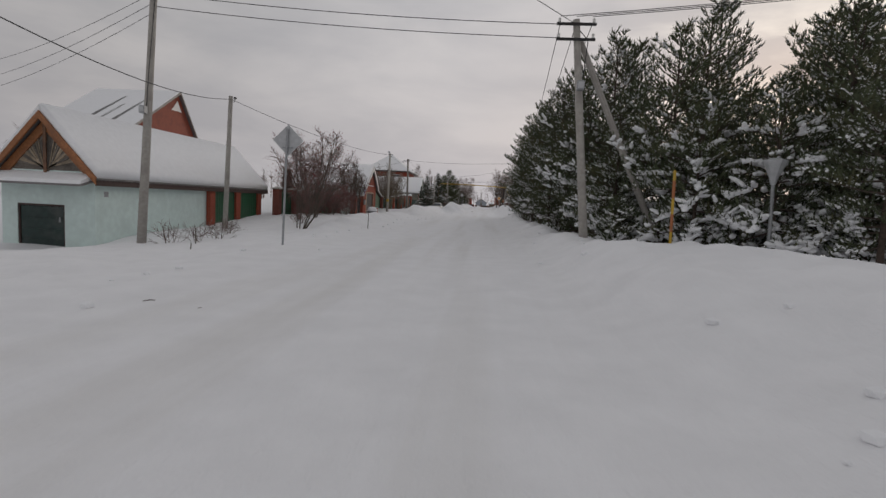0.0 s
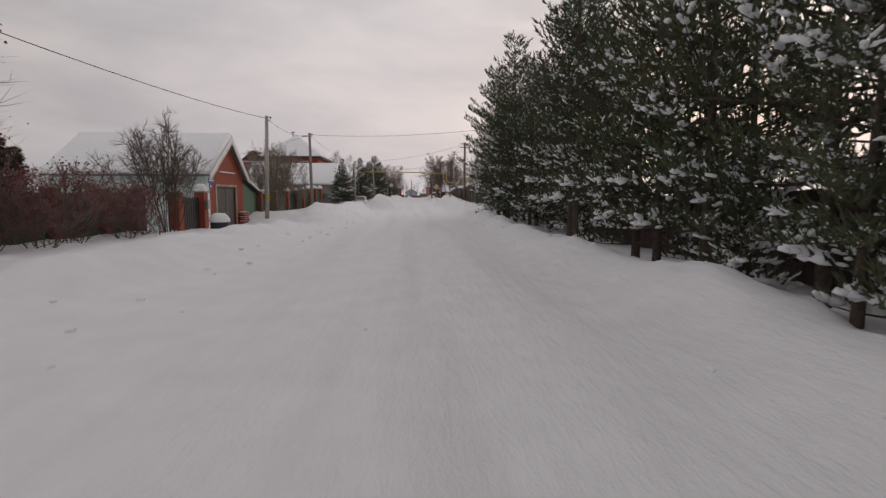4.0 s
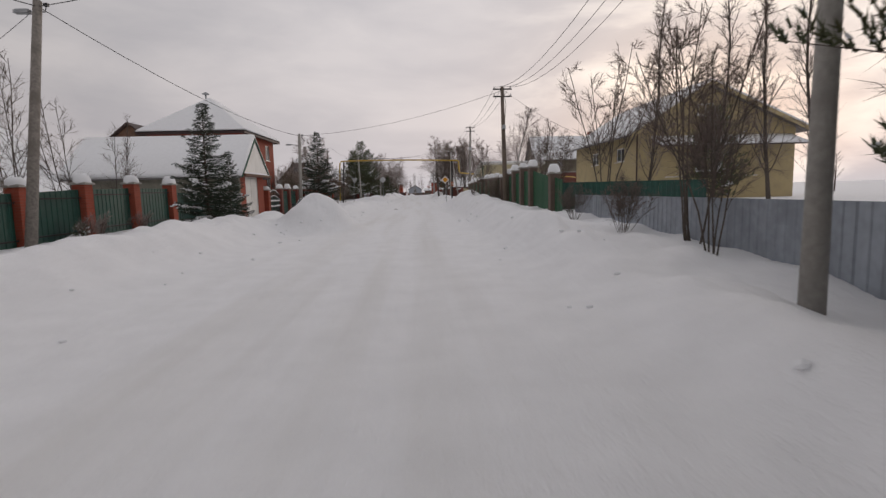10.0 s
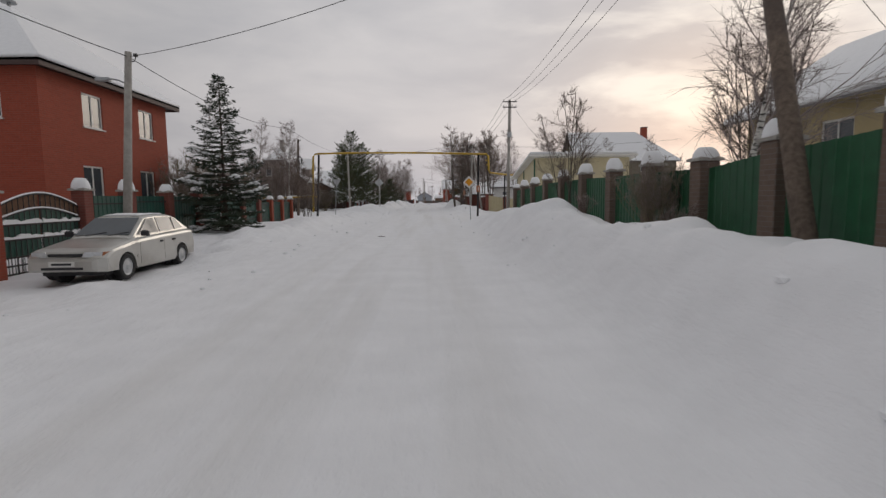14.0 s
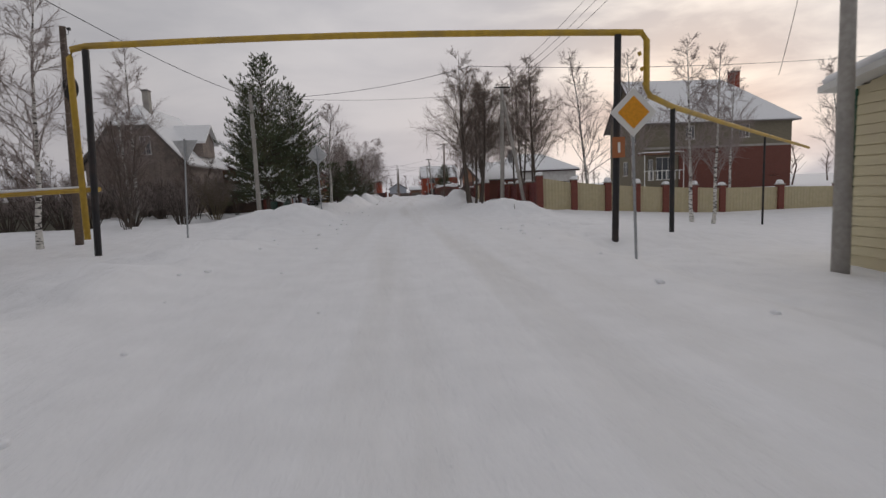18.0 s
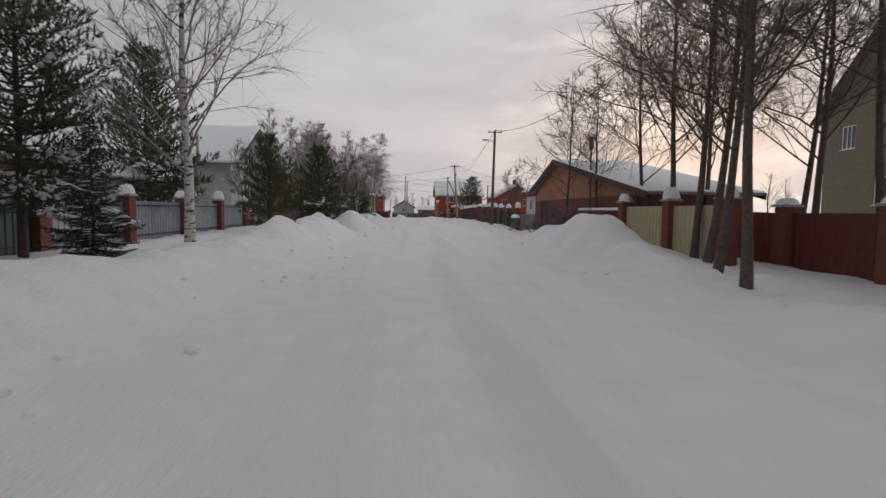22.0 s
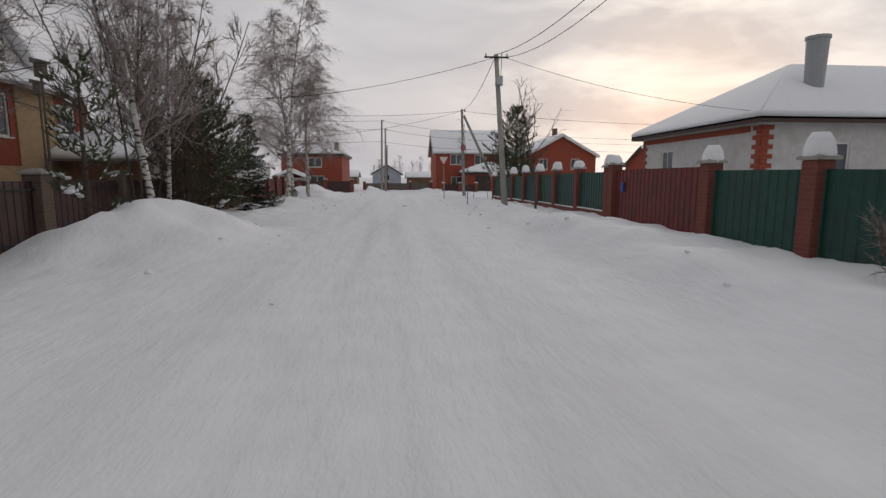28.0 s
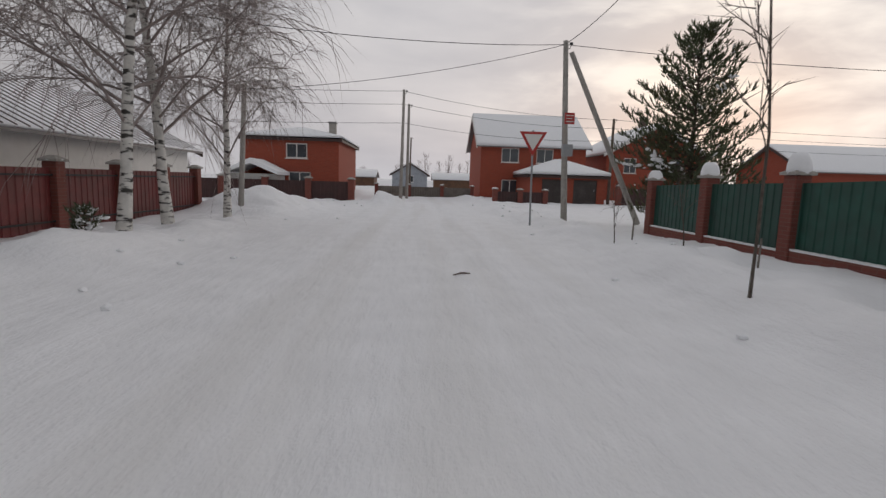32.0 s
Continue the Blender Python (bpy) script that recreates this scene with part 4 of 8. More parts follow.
# weathered wooden house with a half-hipped gable, beyond the crossing
hl = thing("house", (-20.4, 147.5, -0.2), "weathered brown wooden house with clipped gable and tall chimney", "house")
for ya, d in ((143.0, 0.28), (152.0, -0.28)):
    part("wall", Shape().prism([(-24.6, ya, -0.2), (-16.2, ya, -0.2), (-16.2, ya, 4.5), (-18.72, ya, 7.1), (-22.08, ya, 7.1), (-24.6, ya, 4.5)], (0, d, 0)), WOOD_WORN, hl)
for xa in (-24.6, -16.48):
    part("wall", Shape().box(xa, xa + 0.28, 143.29, 151.71, -0.2, 4.5), WOOD_WORN, hl)
for sgn in (-1, 1):
    low, mid_, top = -20.4 + sgn * 4.75, -20.4 + sgn * 1.7, -20.4
    for pts in ([(low, 142.5, 4.0), (low, 152.5, 4.0), (mid_, 152.5, 7.1), (mid_, 142.5, 7.1)], [(mid_, 142.5, 7.1), (mid_, 152.5, 7.1), (top, 152.5, 8.75), (top, 144.5, 8.75)]):
        r = part("roof", slab(pts, 0.08), METAL_ROOF, hl)
        part("roof_snow", snow_sheet([(p[0], p[1], p[2] + 0.085) for p in pts], 0.18, 0.02), SNOW, r, smooth=True)
    part("barge_board", Shape().prism([(low, 142.47, 3.86), (mid_, 142.47, 6.96), (mid_, 142.47, 7.2), (low, 142.47, 4.1)], (0, 0.05, 0)), WOOD_GREY, hl)
part("barge_board", Shape().box(-22.1, -18.7, 142.47, 142.52, 6.98, 7.2), WOOD_GREY, hl)
hip_ = part("roof_hip", Shape().prism([(-22.1, 142.5, 7.1), (-18.7, 142.5, 7.1), (-20.4, 144.5, 8.75)], (0, 0, 0.08)), METAL_ROOF, hl)
part("roof_snow", Shape().prism([(-22.05, 142.55, 7.2), (-18.75, 142.55, 7.2), (-20.4, 144.5, 8.85)], (0, 0.02, 0.17)), SNOW, hip_)
window_in(hl, "S", (-24.6, -16.2, 142.83, 152.0), (-22.0, -21.15, 4.95, 6.3), PLASTER)
window_in(hl, "S", (-24.6, -16.2, 142.83, 152.0), (-19.75, -18.85, 5.0, 6.4), PLASTER)
window_in(hl, "S", (-24.6, -16.2, 142.83, 152.0), (-22.6, -21.5, 1.2, 2.6), WOOD_GREY)
chimney(hl, -20.1, 145.6, 8.2, 10.2, 0.55, CONCRETE)
for k in range(17):
    part("wall_board", Shape().box(-24.58 + k * 0.49, -24.16 + k * 0.49, 142.972, 142.998, -0.2, min(4.5 + max(0, min(k, 16 - k) - 0.2) * 0.5, 7.0)), WOOD_WORN, hl)
dm = part("dormer", Shape().prism([(-15.9, 146.6, 5.0), (-15.9, 149.4, 5.0), (-15.9, 149.4, 6.3), (-15.9, 148.0, 7.5), (-15.9, 146.6, 6.3)], (-2.9, 0, 0)), WOOD_WORN, hl, "boarded roof dormer")
for sgn in (-1, 1):
    part("dormer_roof", slab([(-15.5, 148.0, 7.55), (-19.2, 148.0, 7.55), (-19.2, 148.0 + sgn * 1.75, 6.05), (-15.5, 148.0 + sgn * 1.75, 6.05)], 0.2), SNOW, dm)
hl.scale = (0.85, 0.92, 0.98)
gable_house("house", (-20.5, -13.5, 153.5, 163.0), -0.2, 2.7, 4.4, "y", "low grey house behind the metal fence", PLASTER, WOOD, snow=0.2, over=0.4)

# cream house with its gable to the street, red garage door below
hw = gable_house("house", (-20.0, -12.0, 166.2, 174.8), -0.2, 4.3, 6.8, "x", "cream plastered house with red garage door under gable", PLASTER, PLASTER, snow=0.22, over=0.55,
                 trim=TRIM_BROWN, holes={"E": [(167.4, 170.8, -0.1, 2.15, "red")]}, door_mats={"red": RED_SHEET}, peak=170.7)
window_in(hw, "E", (-20.0, -11.9, 166.2, 174.8), (168.9, 170.9, 3.5, 5.1), WHITE_PAINT, 2)

# brick house with yellow lower storey behind the brown fence
hb = gable_house("house", (-22.0, -13.3, 186.6, 197.2), -0.2, 4.95, 7.9, "y", "red and yellow brick house with white windows, snowy roof", BRICK, SIDING_WHITE, snow=0.2, over=0.5,
                 holes={"E": [(188.0, 189.3, 2.9, 4.4, "window"), (191.3, 192.6, 2.9, 4.4, "window"), (195.2, 196.4, 2.9, 4.4, "window")], "S": [(-20.4, -19.2, 3.0, 4.4, "window"), (-16.4, -15.2, 3.0, 4.4, "window")]}, trim=WOOD)
part("yellow_facing", Shape().box(-13.3, -13.26, 186.6, 187.9, -0.2, 4.85), BRICK_YELLOW, hb)
part("yellow_facing", Shape().box(-13.3, -13.26, 192.9, 195.0, -0.2, 4.85), BRICK_YELLOW, hb)
part("yellow_facing", Shape().box(-13.3, -13.255, 187.9, 192.9, -0.2, 1.9), BRICK_YELLOW, hb)
part("yellow_facing", Shape().box(-22.0, -13.3, 186.56, 186.6, -0.2, 2.6), BRICK_YELLOW, hb)
# boarded cross gable over the street side
cg = part("cross_gable", Shape().prism([(-13.9, 190.2, 5.1), (-13.9, 195.2, 5.1), (-13.9, 192.7, 7.5)], (-3.0, 0, 0)), SIDING_WHITE, hb, "white boarded cross gable")
for k in range(9):
    half = 2.35 * (1 - 0.26 * k / 2.4) - 0.12
    part("siding_board", Shape().box(-13.9, -13.875, 192.7 - half, 192.7 + half, 5.14 + 0.25 * k, 5.37 + 0.25 * k), SIDING_WHITE, cg)
for y in (191.85, 192.75):
    part("window_pane", Shape().box(-13.874, -13.85, y, y + 0.8, 5.65, 6.45), GLASS, cg, "dark pane of the gable window")
for sgn in (-1, 1):
    part("cross_roof", slab([(-13.5, 192.7, 7.6), (-17.4, 192.7, 7.6), (-17.4, 192.7 + sgn * 2.9, 4.95), (-13.5, 192.7 + sgn * 2.9, 4.95)], 0.16), SNOW, cg)

# dark-gabled garage and the white building joined to it
gable_house("garage", (-13.2, -10.0, 194.6, 202.2), -0.2, 2.3, 4.1, "x", "brown garage with a dark gable edge and snowy roof", WOOD, WOOD, snow=0.22, over=0.45, category="garage", peak=198.8)
hv = gable_house("house", (-17.0, -9.9, 203.0, 215.0), -0.2, 2.45, 4.3, "y", "low white house with a ribbed roof under thin snow", WHITE_PAINT, snow=0.07, over=0.45)
for k in range(31):
    y = 202.65 + 0.41 * k
    part("roof_rib", slab([(-9.47, y, 2.366), (-9.47, y + 0.05, 2.366), (-13.4, y + 0.05, 4.414), (-13.4, y, 4.414)], 0.05), TRIM_BROWN, hv)

# beyond the far crossing
hi = hip_house("house", (-11.2, -5.2, 226.0, 235.0), -0.1, 3.75, 4.6, "red brick house with white-framed windows and a low roof", BRICK, snow=0.15, over=0.25,
               holes={"S": [(-8.55, -7.2, 2.55, 3.5, "window"), (-8.4, -7.0, 0.7, 1.7, "window")]})
chimney(hi, -5.9, 228.0, 3.8, 5.0, 0.45, CONCRETE)
porch = thing("porch", (-10.2, 224.6, 0.0), "small porch with a snowy gable roof", "porch")
part("wall", Shape().box(-11.2, -8.6, 223.4, 225.9, -0.1, 1.5), PLASTER, porch)
for sgn in (-1, 1):
    part("roof", Shape().prism([(-9.9, 223.1, 2.1), (-9.9 + sgn * 1.6, 223.1, 1.45), (-9.9 + sgn * 1.6, 223.1, 1.65), (-9.9, 223.1, 2.4)], (0, 2.8, 0)), SNOW, porch)
gable_house("house", (5.2, 14.2, 236.0, 245.0), -0.1, 4.55, 7.3, "x", "two-storey red brick house with white windows and a deep snow roof", BRICK, BRICK, snow=0.3, over=0.4,
                 holes={"S": [(6.95, 8.45, 3.1, 4.3, "window"), (9.95, 11.4, 3.1, 4.3, "window"), (7.05, 8.45, 0.4, 1.65, "window")]}, trim=WHITE_PAINT)
hip_house("garage", (8.3, 14.0, 230.5, 235.9), -0.1, 1.95, 3.1, "red brick garage with a hipped roof deep in snow", BRICK, snow=0.25, over=0.3, category="garage",
               holes={"S": [(9.2, 10.9, -0.1, 1.75, "garage"), (11.6, 13.4, -0.1, 1.75, "garage")]})
hz = gable_house("house", (17.5, 27.0, 240.0, 250.0), -0.1, 4.4, 7.0, "y", "red brick house with a white-edged gable and snow roof", BRICK, BRICK, snow=0.25, over=0.4, trim=WHITE_PAINT,
                 holes={"S": [(19.2, 20.4, 2.6, 4.0, "window"), (23.6, 24.8, 2.6, 4.0, "window")]})
chimney(hz, 22.5, 244.0, 6.4, 8.2, 0.6, BRICK_BROWN)
gable_house("house", (-4.2, 1.4, 275.0, 283.0), -0.1, 2.3, 4.0, "y", "small grey-blue house at the end of the street", GREY_SHEET, snow=0.2, over=0.4, holes={"S": [(-2.0, -0.8, 1.0, 2.1, "window")]}, frame_mat=WHITE_PAINT)
gable_house("shed", (3.0, 14.0, 290.0, 296.0), -0.1, 1.6, 2.6, "x", "long low snow-roofed shed in the distance", WOOD, snow=0.25, category="shed")
gable_house("shed", (-22.0, -8.0, 286.0, 293.0), -0.1, 1.7, 2.8, "x", "long low snow-roofed shed in the distance", WOOD, snow=0.25, category="shed")
gable_house("house", (-34.0, -24.0, 226.0, 236.0), -0.1, 3.2, 5.6, "y", "grey house far along the side street", GREY_SHEET, snow=0.2)
gable_house("house", (34.0, 46.0, 236.0, 246.0), -0.1, 3.2, 5.6, "x", "brick house far along the side street", BRICK, snow=0.2)

# right-hand side: yellow house behind the green fence
hy1 = gable_house("house", (14.6, 24.6, 80.5, 93.0), -0.2, 4.9, 7.55, "y", "yellow-sided house with a wide snowy gable roof and brown eaves", YELLOW_SIDING, YELLOW_SIDING, snow=0.22, over=0.7, trim=YELLOW_SIDING, peak=18.8,
                  holes={"S": [(16.4, 17.8, 2.0, 3.4, "window"), (20.8, 22.2, 2.0, 3.4, "window")], "W": [(82.6, 84.0, 3.1, 4.0, "window"), (87.5, 88.9, 3.1, 4.0, "window")]})
window_in(hy1, "S", (14.6, 24.6, 80.42, 93.0), (18.3, 19.3, 5.7, 6.4), WHITE_PAINT)
part("rain_pipe", Shape().tube([(14.5, 80.38, 4.7), (14.5, 80.38, 0.0)], 0.05, 8), TRIM_BROWN, hy1)
porch_roof = part("porch_roof", slab([(15.4, 79.0, 3.75), (24.4, 79.0, 3.75), (24.4, 80.46, 4.3), (15.4, 80.46, 4.3)], 0.06), TRIM_BROWN, hy1)
part("porch_snow", snow_sheet([(15.4, 79.0, 3.82), (24.4, 79.0, 3.82), (24.4, 80.46, 4.37), (15.4, 80.46, 4.37)], 0.14), SNOW, porch_roof, smooth=True)
for k in range(13):
    part("siding_board", Shape().box(14.6, 24.6, 80.47, 80.5, -0.1 + 0.38 * k, 0.272 + 0.38 * k), YELLOW_SIDING, hy1)

# cream garage with a single-pitch roof
g3b = (8.0, 14.4, 105.5, 112.2)
g3 = thing("garage", (11.0, 109.0, -0.6), "cream-sided garage with dark door, green trims, sloping snowy roof", "garage")
part("wall", wall_shape("W", g3b, -0.8, shed_top(105.5, 112.2, 4.1, 3.0), [(106.8, 110.5, -0.8, 2.3, "garage")]), CREAM_SIDING, g3)
part("wall", wall_shape("S", g3b, -0.8, flat_top(4.1), []), CREAM_SIDING, g3)
part("wall", wall_shape("N", g3b, -0.8, flat_top(3.0), []), CREAM_SIDING, g3)
part("wall", wall_shape("E", g3b, -0.8, shed_top(105.5, 112.2, 4.1, 3.0), []), CREAM_SIDING, g3)
door_in(g3, "W", g3b, (106.8, 110.5, -0.8, 2.3), DARK_DOOR, leaves=2)
for k in range(23):
    z = -0.2 + 0.19 * k
    ymax = min(112.2, 105.5 + (4.05 - z - 0.16) / 1.1 * 6.7)
    spans = ((105.56, 106.78), (110.52, ymax)) if z < 2.25 else ((105.56, ymax),)
    for a, b in spans:
        if b - a > 0.15:
            part("siding_board", Shape().prism([(7.97, a, z), (7.985, a, z + 0.175), (8.0, a, z + 0.175), (8.0, a, z)], (0, b - a, 0)), CREAM_SIDING, g3)
    part("siding_board", Shape().prism([(8.05, 105.47, z), (8.05, 105.485, z + 0.175), (8.05, 105.5, z + 0.175), (8.05, 105.5, z)], (6.3, 0, 0)), CREAM_SIDING, g3)
part("corner_trim", Shape().box(7.955, 8.045, 105.44, 105.53, -0.6, 4.02), TRIM_GREEN, g3)
part("corner_trim", Shape().box(7.955, 8.045, 112.15, 112.23, -0.3, 2.95), TRIM_GREEN, g3)
part("rain_pipe", Shape().tube([(7.93, 109.0, 2.3), (7.93, 109.0, 3.45)], 0.035), TRIM_GREEN, g3)
r3 = part("roof", slab([(7.55, 105.0, 4.2), (14.8, 105.0, 4.2), (14.8, 112.6, 2.95), (7.55, 112.6, 2.95)], 0.12), WHITE_PAINT, g3)
part("roof_snow", snow_sheet([(7.6, 105.05, 4.33), (14.75, 105.05, 4.33), (14.75, 112.55, 3.08), (7.6, 112.55, 3.08)], 0.2), SNOW, r3, smooth=True)

# big house of olive blocks over a brick storey, right of the crossing
hyb = (25.4, 42.0, 156.0, 164.8)
hy = gable_house("house", hyb, -0.6, 7.8, 12.4, "x", "large unfinished house of olive-grey blocks over dark brick", BLOCKS, BLOCKS, snow=0.16, over=0.6, roof=METAL_ROOF, peak=160.6, hip=5.8,
                 holes={"S": [(25.8, 26.4, 1.4, 3.6, "window"), (26.7, 28.8, 1.4, 3.8, "window"), (30.0, 31.0, 5.6, 7.0, "window"), (36.0, 37.2, 5.6, 7.0, "window"), (39.6, 40.6, 1.4, 2.8, "window")],
                        "W": [(158.0, 159.0, 5.4, 6.8, "window"), (162.6, 163.6, 5.4, 6.8, "window"), (160.0, 161.2, 2.0, 3.6, "window")]}, mullions=2)
window_in(hy, "W", (25.32, 42.0, 156.0, 164.8), (160.1, 161.1, 9.0, 10.2), WHITE_PAINT)
part("brick_storey", Shape().box(29.2, 41.95, 155.93, 155.99, -0.5, 4.6), BRICK_DARK, hy)
part("floor_band", Shape().box(25.35, 42.0, 155.9, 155.98, 4.62, 4.85), CONCRETE, hy)
chimney(hy, 38.2, 160.4, 9.6, 13.3, 0.9, BRICK)
chimney(hy, 33.0, 164.0, 10.6, 12.9, 0.6, BRICK_DARK)
balc = part("balcony", Shape().box(24.6, 29.0, 154.4, 155.88, 4.0, 4.2), WOOD, hy)
part("balcony_snow", Shape().chamfered(24.65, 28.95, 154.45, 155.85, 4.204, 4.32, 0.04), SNOW, hy)
for k in range(10):
    part("baluster", Shape().box(24.65 + k * 0.47, 24.73 + k * 0.47, 154.45, 154.51, -0.6 if k in (0, 9) else 1.4, 4.0 if k in (0, 9) else 2.3), WHITE_PAINT, balc)
part("balcony_rail", Shape().box(24.6, 29.0, 154.43, 154.53, 2.3, 2.38), WHITE_PAINT, balc)

# brick barn-garage, gable to the street
gable_house("garage", (7.05, 10.6, 150.8, 166.25), -0.6, 2.07, 4.12, "x", "long brick garage with dark door and brown boarded gable", BRICK_DARK, WOOD_ORANGE, snow=0.05, over=0.35, trim=TRIM_BROWN, category="garage",
                 holes={"W": [(162.5, 164.8, -0.4, 2.05, "garage")]}, peak=161.4, lift=0.62)

# low house of pale blocks with brick corners and a metal flue
hg = hip_house("house", (15.5, 31.0, 193.5, 203.8), -0.2, 3.85, 7.05, "low pale block house with brick corners and snowy hip roof", PLASTER, over=0.55, trim=TRIM_BROWN,
               holes={"W": [(196.2, 197.4, 1.6, 3.0, "window"), (200.4, 201.6, 1.6, 3.0, "window")], "S": [(18.2, 19.6, 1.6, 3.0, "window"), (23.5, 24.9, 1.6, 3.0, "window")]})
for k in range(18):
    wide_ = 0.52 if k % 2 else 0.30
    part("quoin", Shape().box(15.465, 15.5, 193.5, 193.5 + wide_, 0.1 + 0.2 * k, 0.29 + 0.2 * k), BRICK, hg)
    part("quoin", Shape().box(15.5, 15.5 + wide_, 193.465, 193.5, 0.1 + 0.2 * k, 0.29 + 0.2 * k), BRICK, hg)
    part("quoin", Shape().box(15.465, 15.5, 203.8 - wide_, 203.8, 0.1 + 0.2 * k, 0.29 + 0.2 * k), BRICK, hg)
part("brick_band", Shape().box(15.45, 15.49, 194.2, 203.3, 3.45, 3.7), BRICK, hg)
flue = part("flue", Shape().tube([(19.6, 195.8, 5.1), (19.6, 195.8, 7.8)], [0.38, 0.47], 14), STEEL, hg, "fat metal-clad flue")
part("flue_rim", Shape().tube([(19.6, 195.8, 7.802), (19.6, 195.8, 7.94)], 0.52, 14), STEEL, flue)


# ---------------------------------------------------------------- fences


def sheet(axis, at, u0, u1, z0, z1, z0b=None, z1b=None, pitch=0.21, deep=0.016):
    """A profiled steel sheet standing along an axis at a fixed cross position."""
    s = Shape()
    n = max(2, int(round((u1 - u0) / pitch)))
    prof = []
    for k in range(n):
        a = u0 + (u1 - u0) * k / n
        p = (u1 - u0) / n
        prof += [(a, 0), (a + p * 0.42, 0), (a + p * 0.5, deep), (a + p * 0.92, deep)]
    prof.append((u1, 0))
    z0b, z1b = z0 if z0b is None else z0b, z1 if z1b is None else z1b

    def row(off, top):
        out = []
        for u, d in prof:
            f = (u - u0) / (u1 - u0)
            z = (z1 + (z1b - z1) * f) if top else (z0 + (z0b - z0) * f)
            out.append((at + d + off, u, z) if axis == "y" else (u, at + d + off, z))
        return out
    m = len(prof)
    v = row(0, False) + row(0, True) + row(0.012, True) + row(0.012, False)
    f = []
    for i in range(m - 1):
        for r in range(4):
            q = ((r + 1) % 4) * m
            f.append((r * m + i, r * m + i + 1, q + i + 1, q + i))
    f += [(0, m, 2 * m, 3 * m), (m - 1, 4 * m - 1, 3 * m - 1, 2 * m - 1)]
    return s.add(v, f)


def pillar_on(parent, x, y, z0, z1, w, mat, snow, seed, cap_mat=None):
    p = part("pillar", Shape().chamfered(x - w / 2, x + w / 2, y - w / 2, y + w / 2, z0, z1, 0.012), mat, parent)
    c = w / 2 + 0.05
    part("capstone", Shape().loft([[(x - r, y - r, z), (x + r, y - r, z), (x + r, y + r, z), (x - r, y + r, z)] for r, z in ((c, z1 + 0.001), (c, z1 + 0.05), (0.06, z1 + 0.13))]), cap_mat or CONCRETE, p)
    if snow:
        part("snow_cap", Shape().dome(x, y, z1 + 0.03, c * 1.02, c * 1.02, snow, 12, 0.5, seed), SNOW, p, smooth=True)
    return p


def fence(label, axis, at, posts, top, panel, pillar, snow=0.3, width=0.38, low=None, skip=(), plinth=None, first=True, last=True, rails=True, group=""):
    """A run of pillars with profiled sheets between them. posts: places along the axis; top: the sheets' top at each post."""
    n = len(posts)
    tops = top if hasattr(top, "__len__") else [top] * n

    def spot(u):
        return (at, u) if axis == "y" else (u, at)
    x, y = spot(posts[0])
    root = thing("fence", (x, y, gz(x, y)), label, "fence", group)
    grounds = [(low[i] if low else gz(*spot(u))) for i, u in enumerate(posts)]
    for i, u in enumerate(posts):
        if pillar and not (i == 0 and not first) and not (i == n - 1 and not last):
            px_, py_ = spot(u)
            pillar_on(root, px_, py_, grounds[i] - 0.4, tops[i] + 0.06, width, pillar, snow and snow * random.Random(int(u * 10)).uniform(0.75, 1.2), i)
    for i in range(n - 1):
        if i in skip:
            continue
        a, b = posts[i] + (width / 2 if pillar else 0), posts[i + 1] - (width / 2 if pillar else 0.01)
        zl, zr = grounds[i] - 0.25, grounds[i + 1] - 0.25
        if plinth:
            if axis == "y":
                part("plinth", Shape().box(at - 0.12, at + 0.12, a, b, min(zl, zr), max(grounds[i], grounds[i + 1]) + 0.13), plinth, root)
                part("plinth_snow", Shape().box(at - 0.115, at + 0.115, a, b, max(grounds[i], grounds[i + 1]) + 0.134, max(grounds[i], grounds[i + 1]) + 0.17), SNOW, root)
        mat = panel[i % len(panel)] if isinstance(panel, (list, tuple)) else panel
        pn = part("panel", sheet(axis, at - 0.02, a, b, zl, tops[i] - 0.08, zr, tops[i + 1] - 0.08), mat, root)
        if rails:
            for f in (0.25, 0.85):
                z = zl + (tops[i] - zl) * f
                bx = Shape().box(at + 0.03, at + 0.07, a, b, z, z + 0.04) if axis == "y" else Shape().box(a, b, at + 0.03, at + 0.07, z, z + 0.04)
                part("rail", bx, BLACK_STEEL, pn)
    return root


# left side
gatehouse = thing("gate", (-11.0, 24.9, -0.3), "green metal gate between brick pillars under the garage roof", "gate")
for y in (22.55, 25.0, 27.4):
    part("pillar", Shape().chamfered(-11.19, -10.98, y - 0.22, y + 0.22, -0.7, 1.42, 0.02), BRICK, gatehouse)
part("lintel", Shape().box(-11.19, -10.97, 22.33, 27.62, 1.424, 1.56), TRIM_BROWN, gatehouse)
for a in (22.79, 25.24):
    part("gate_leaf", sheet("y", -11.1, a, a + 1.95, -0.6, 1.42), GREEN, gatehouse)
fence("green sheet fence with brick posts behind the rowan bushes", "y", -10.2, [27.9, 30.2, 32.6, 35.0, 37.4, 39.6], 1.6, GREEN, BRICK_POST, snow=0.0)
gp = thing("gate", (-9.0, 41.2, 0.0), "dark metal gate between brick pillars beside the red garage", "gate")
pillar_on(gp, -8.95, 42.25, -0.5, 1.55, 0.42, BRICK, 0.4, 3)
pillar_on(gp, -8.95, 39.9, -0.5, 1.55, 0.42, BRICK, 0.4, 5)
part("gate_leaf", sheet("y", -8.98, 40.12, 42.03, -0.3, 1.35), BLACK_STEEL, gp)
part("letter_box", Shape().chamfered(-8.72, -8.6, 42.1, 42.4, 0.85, 1.25, 0.02), STEEL, gp)
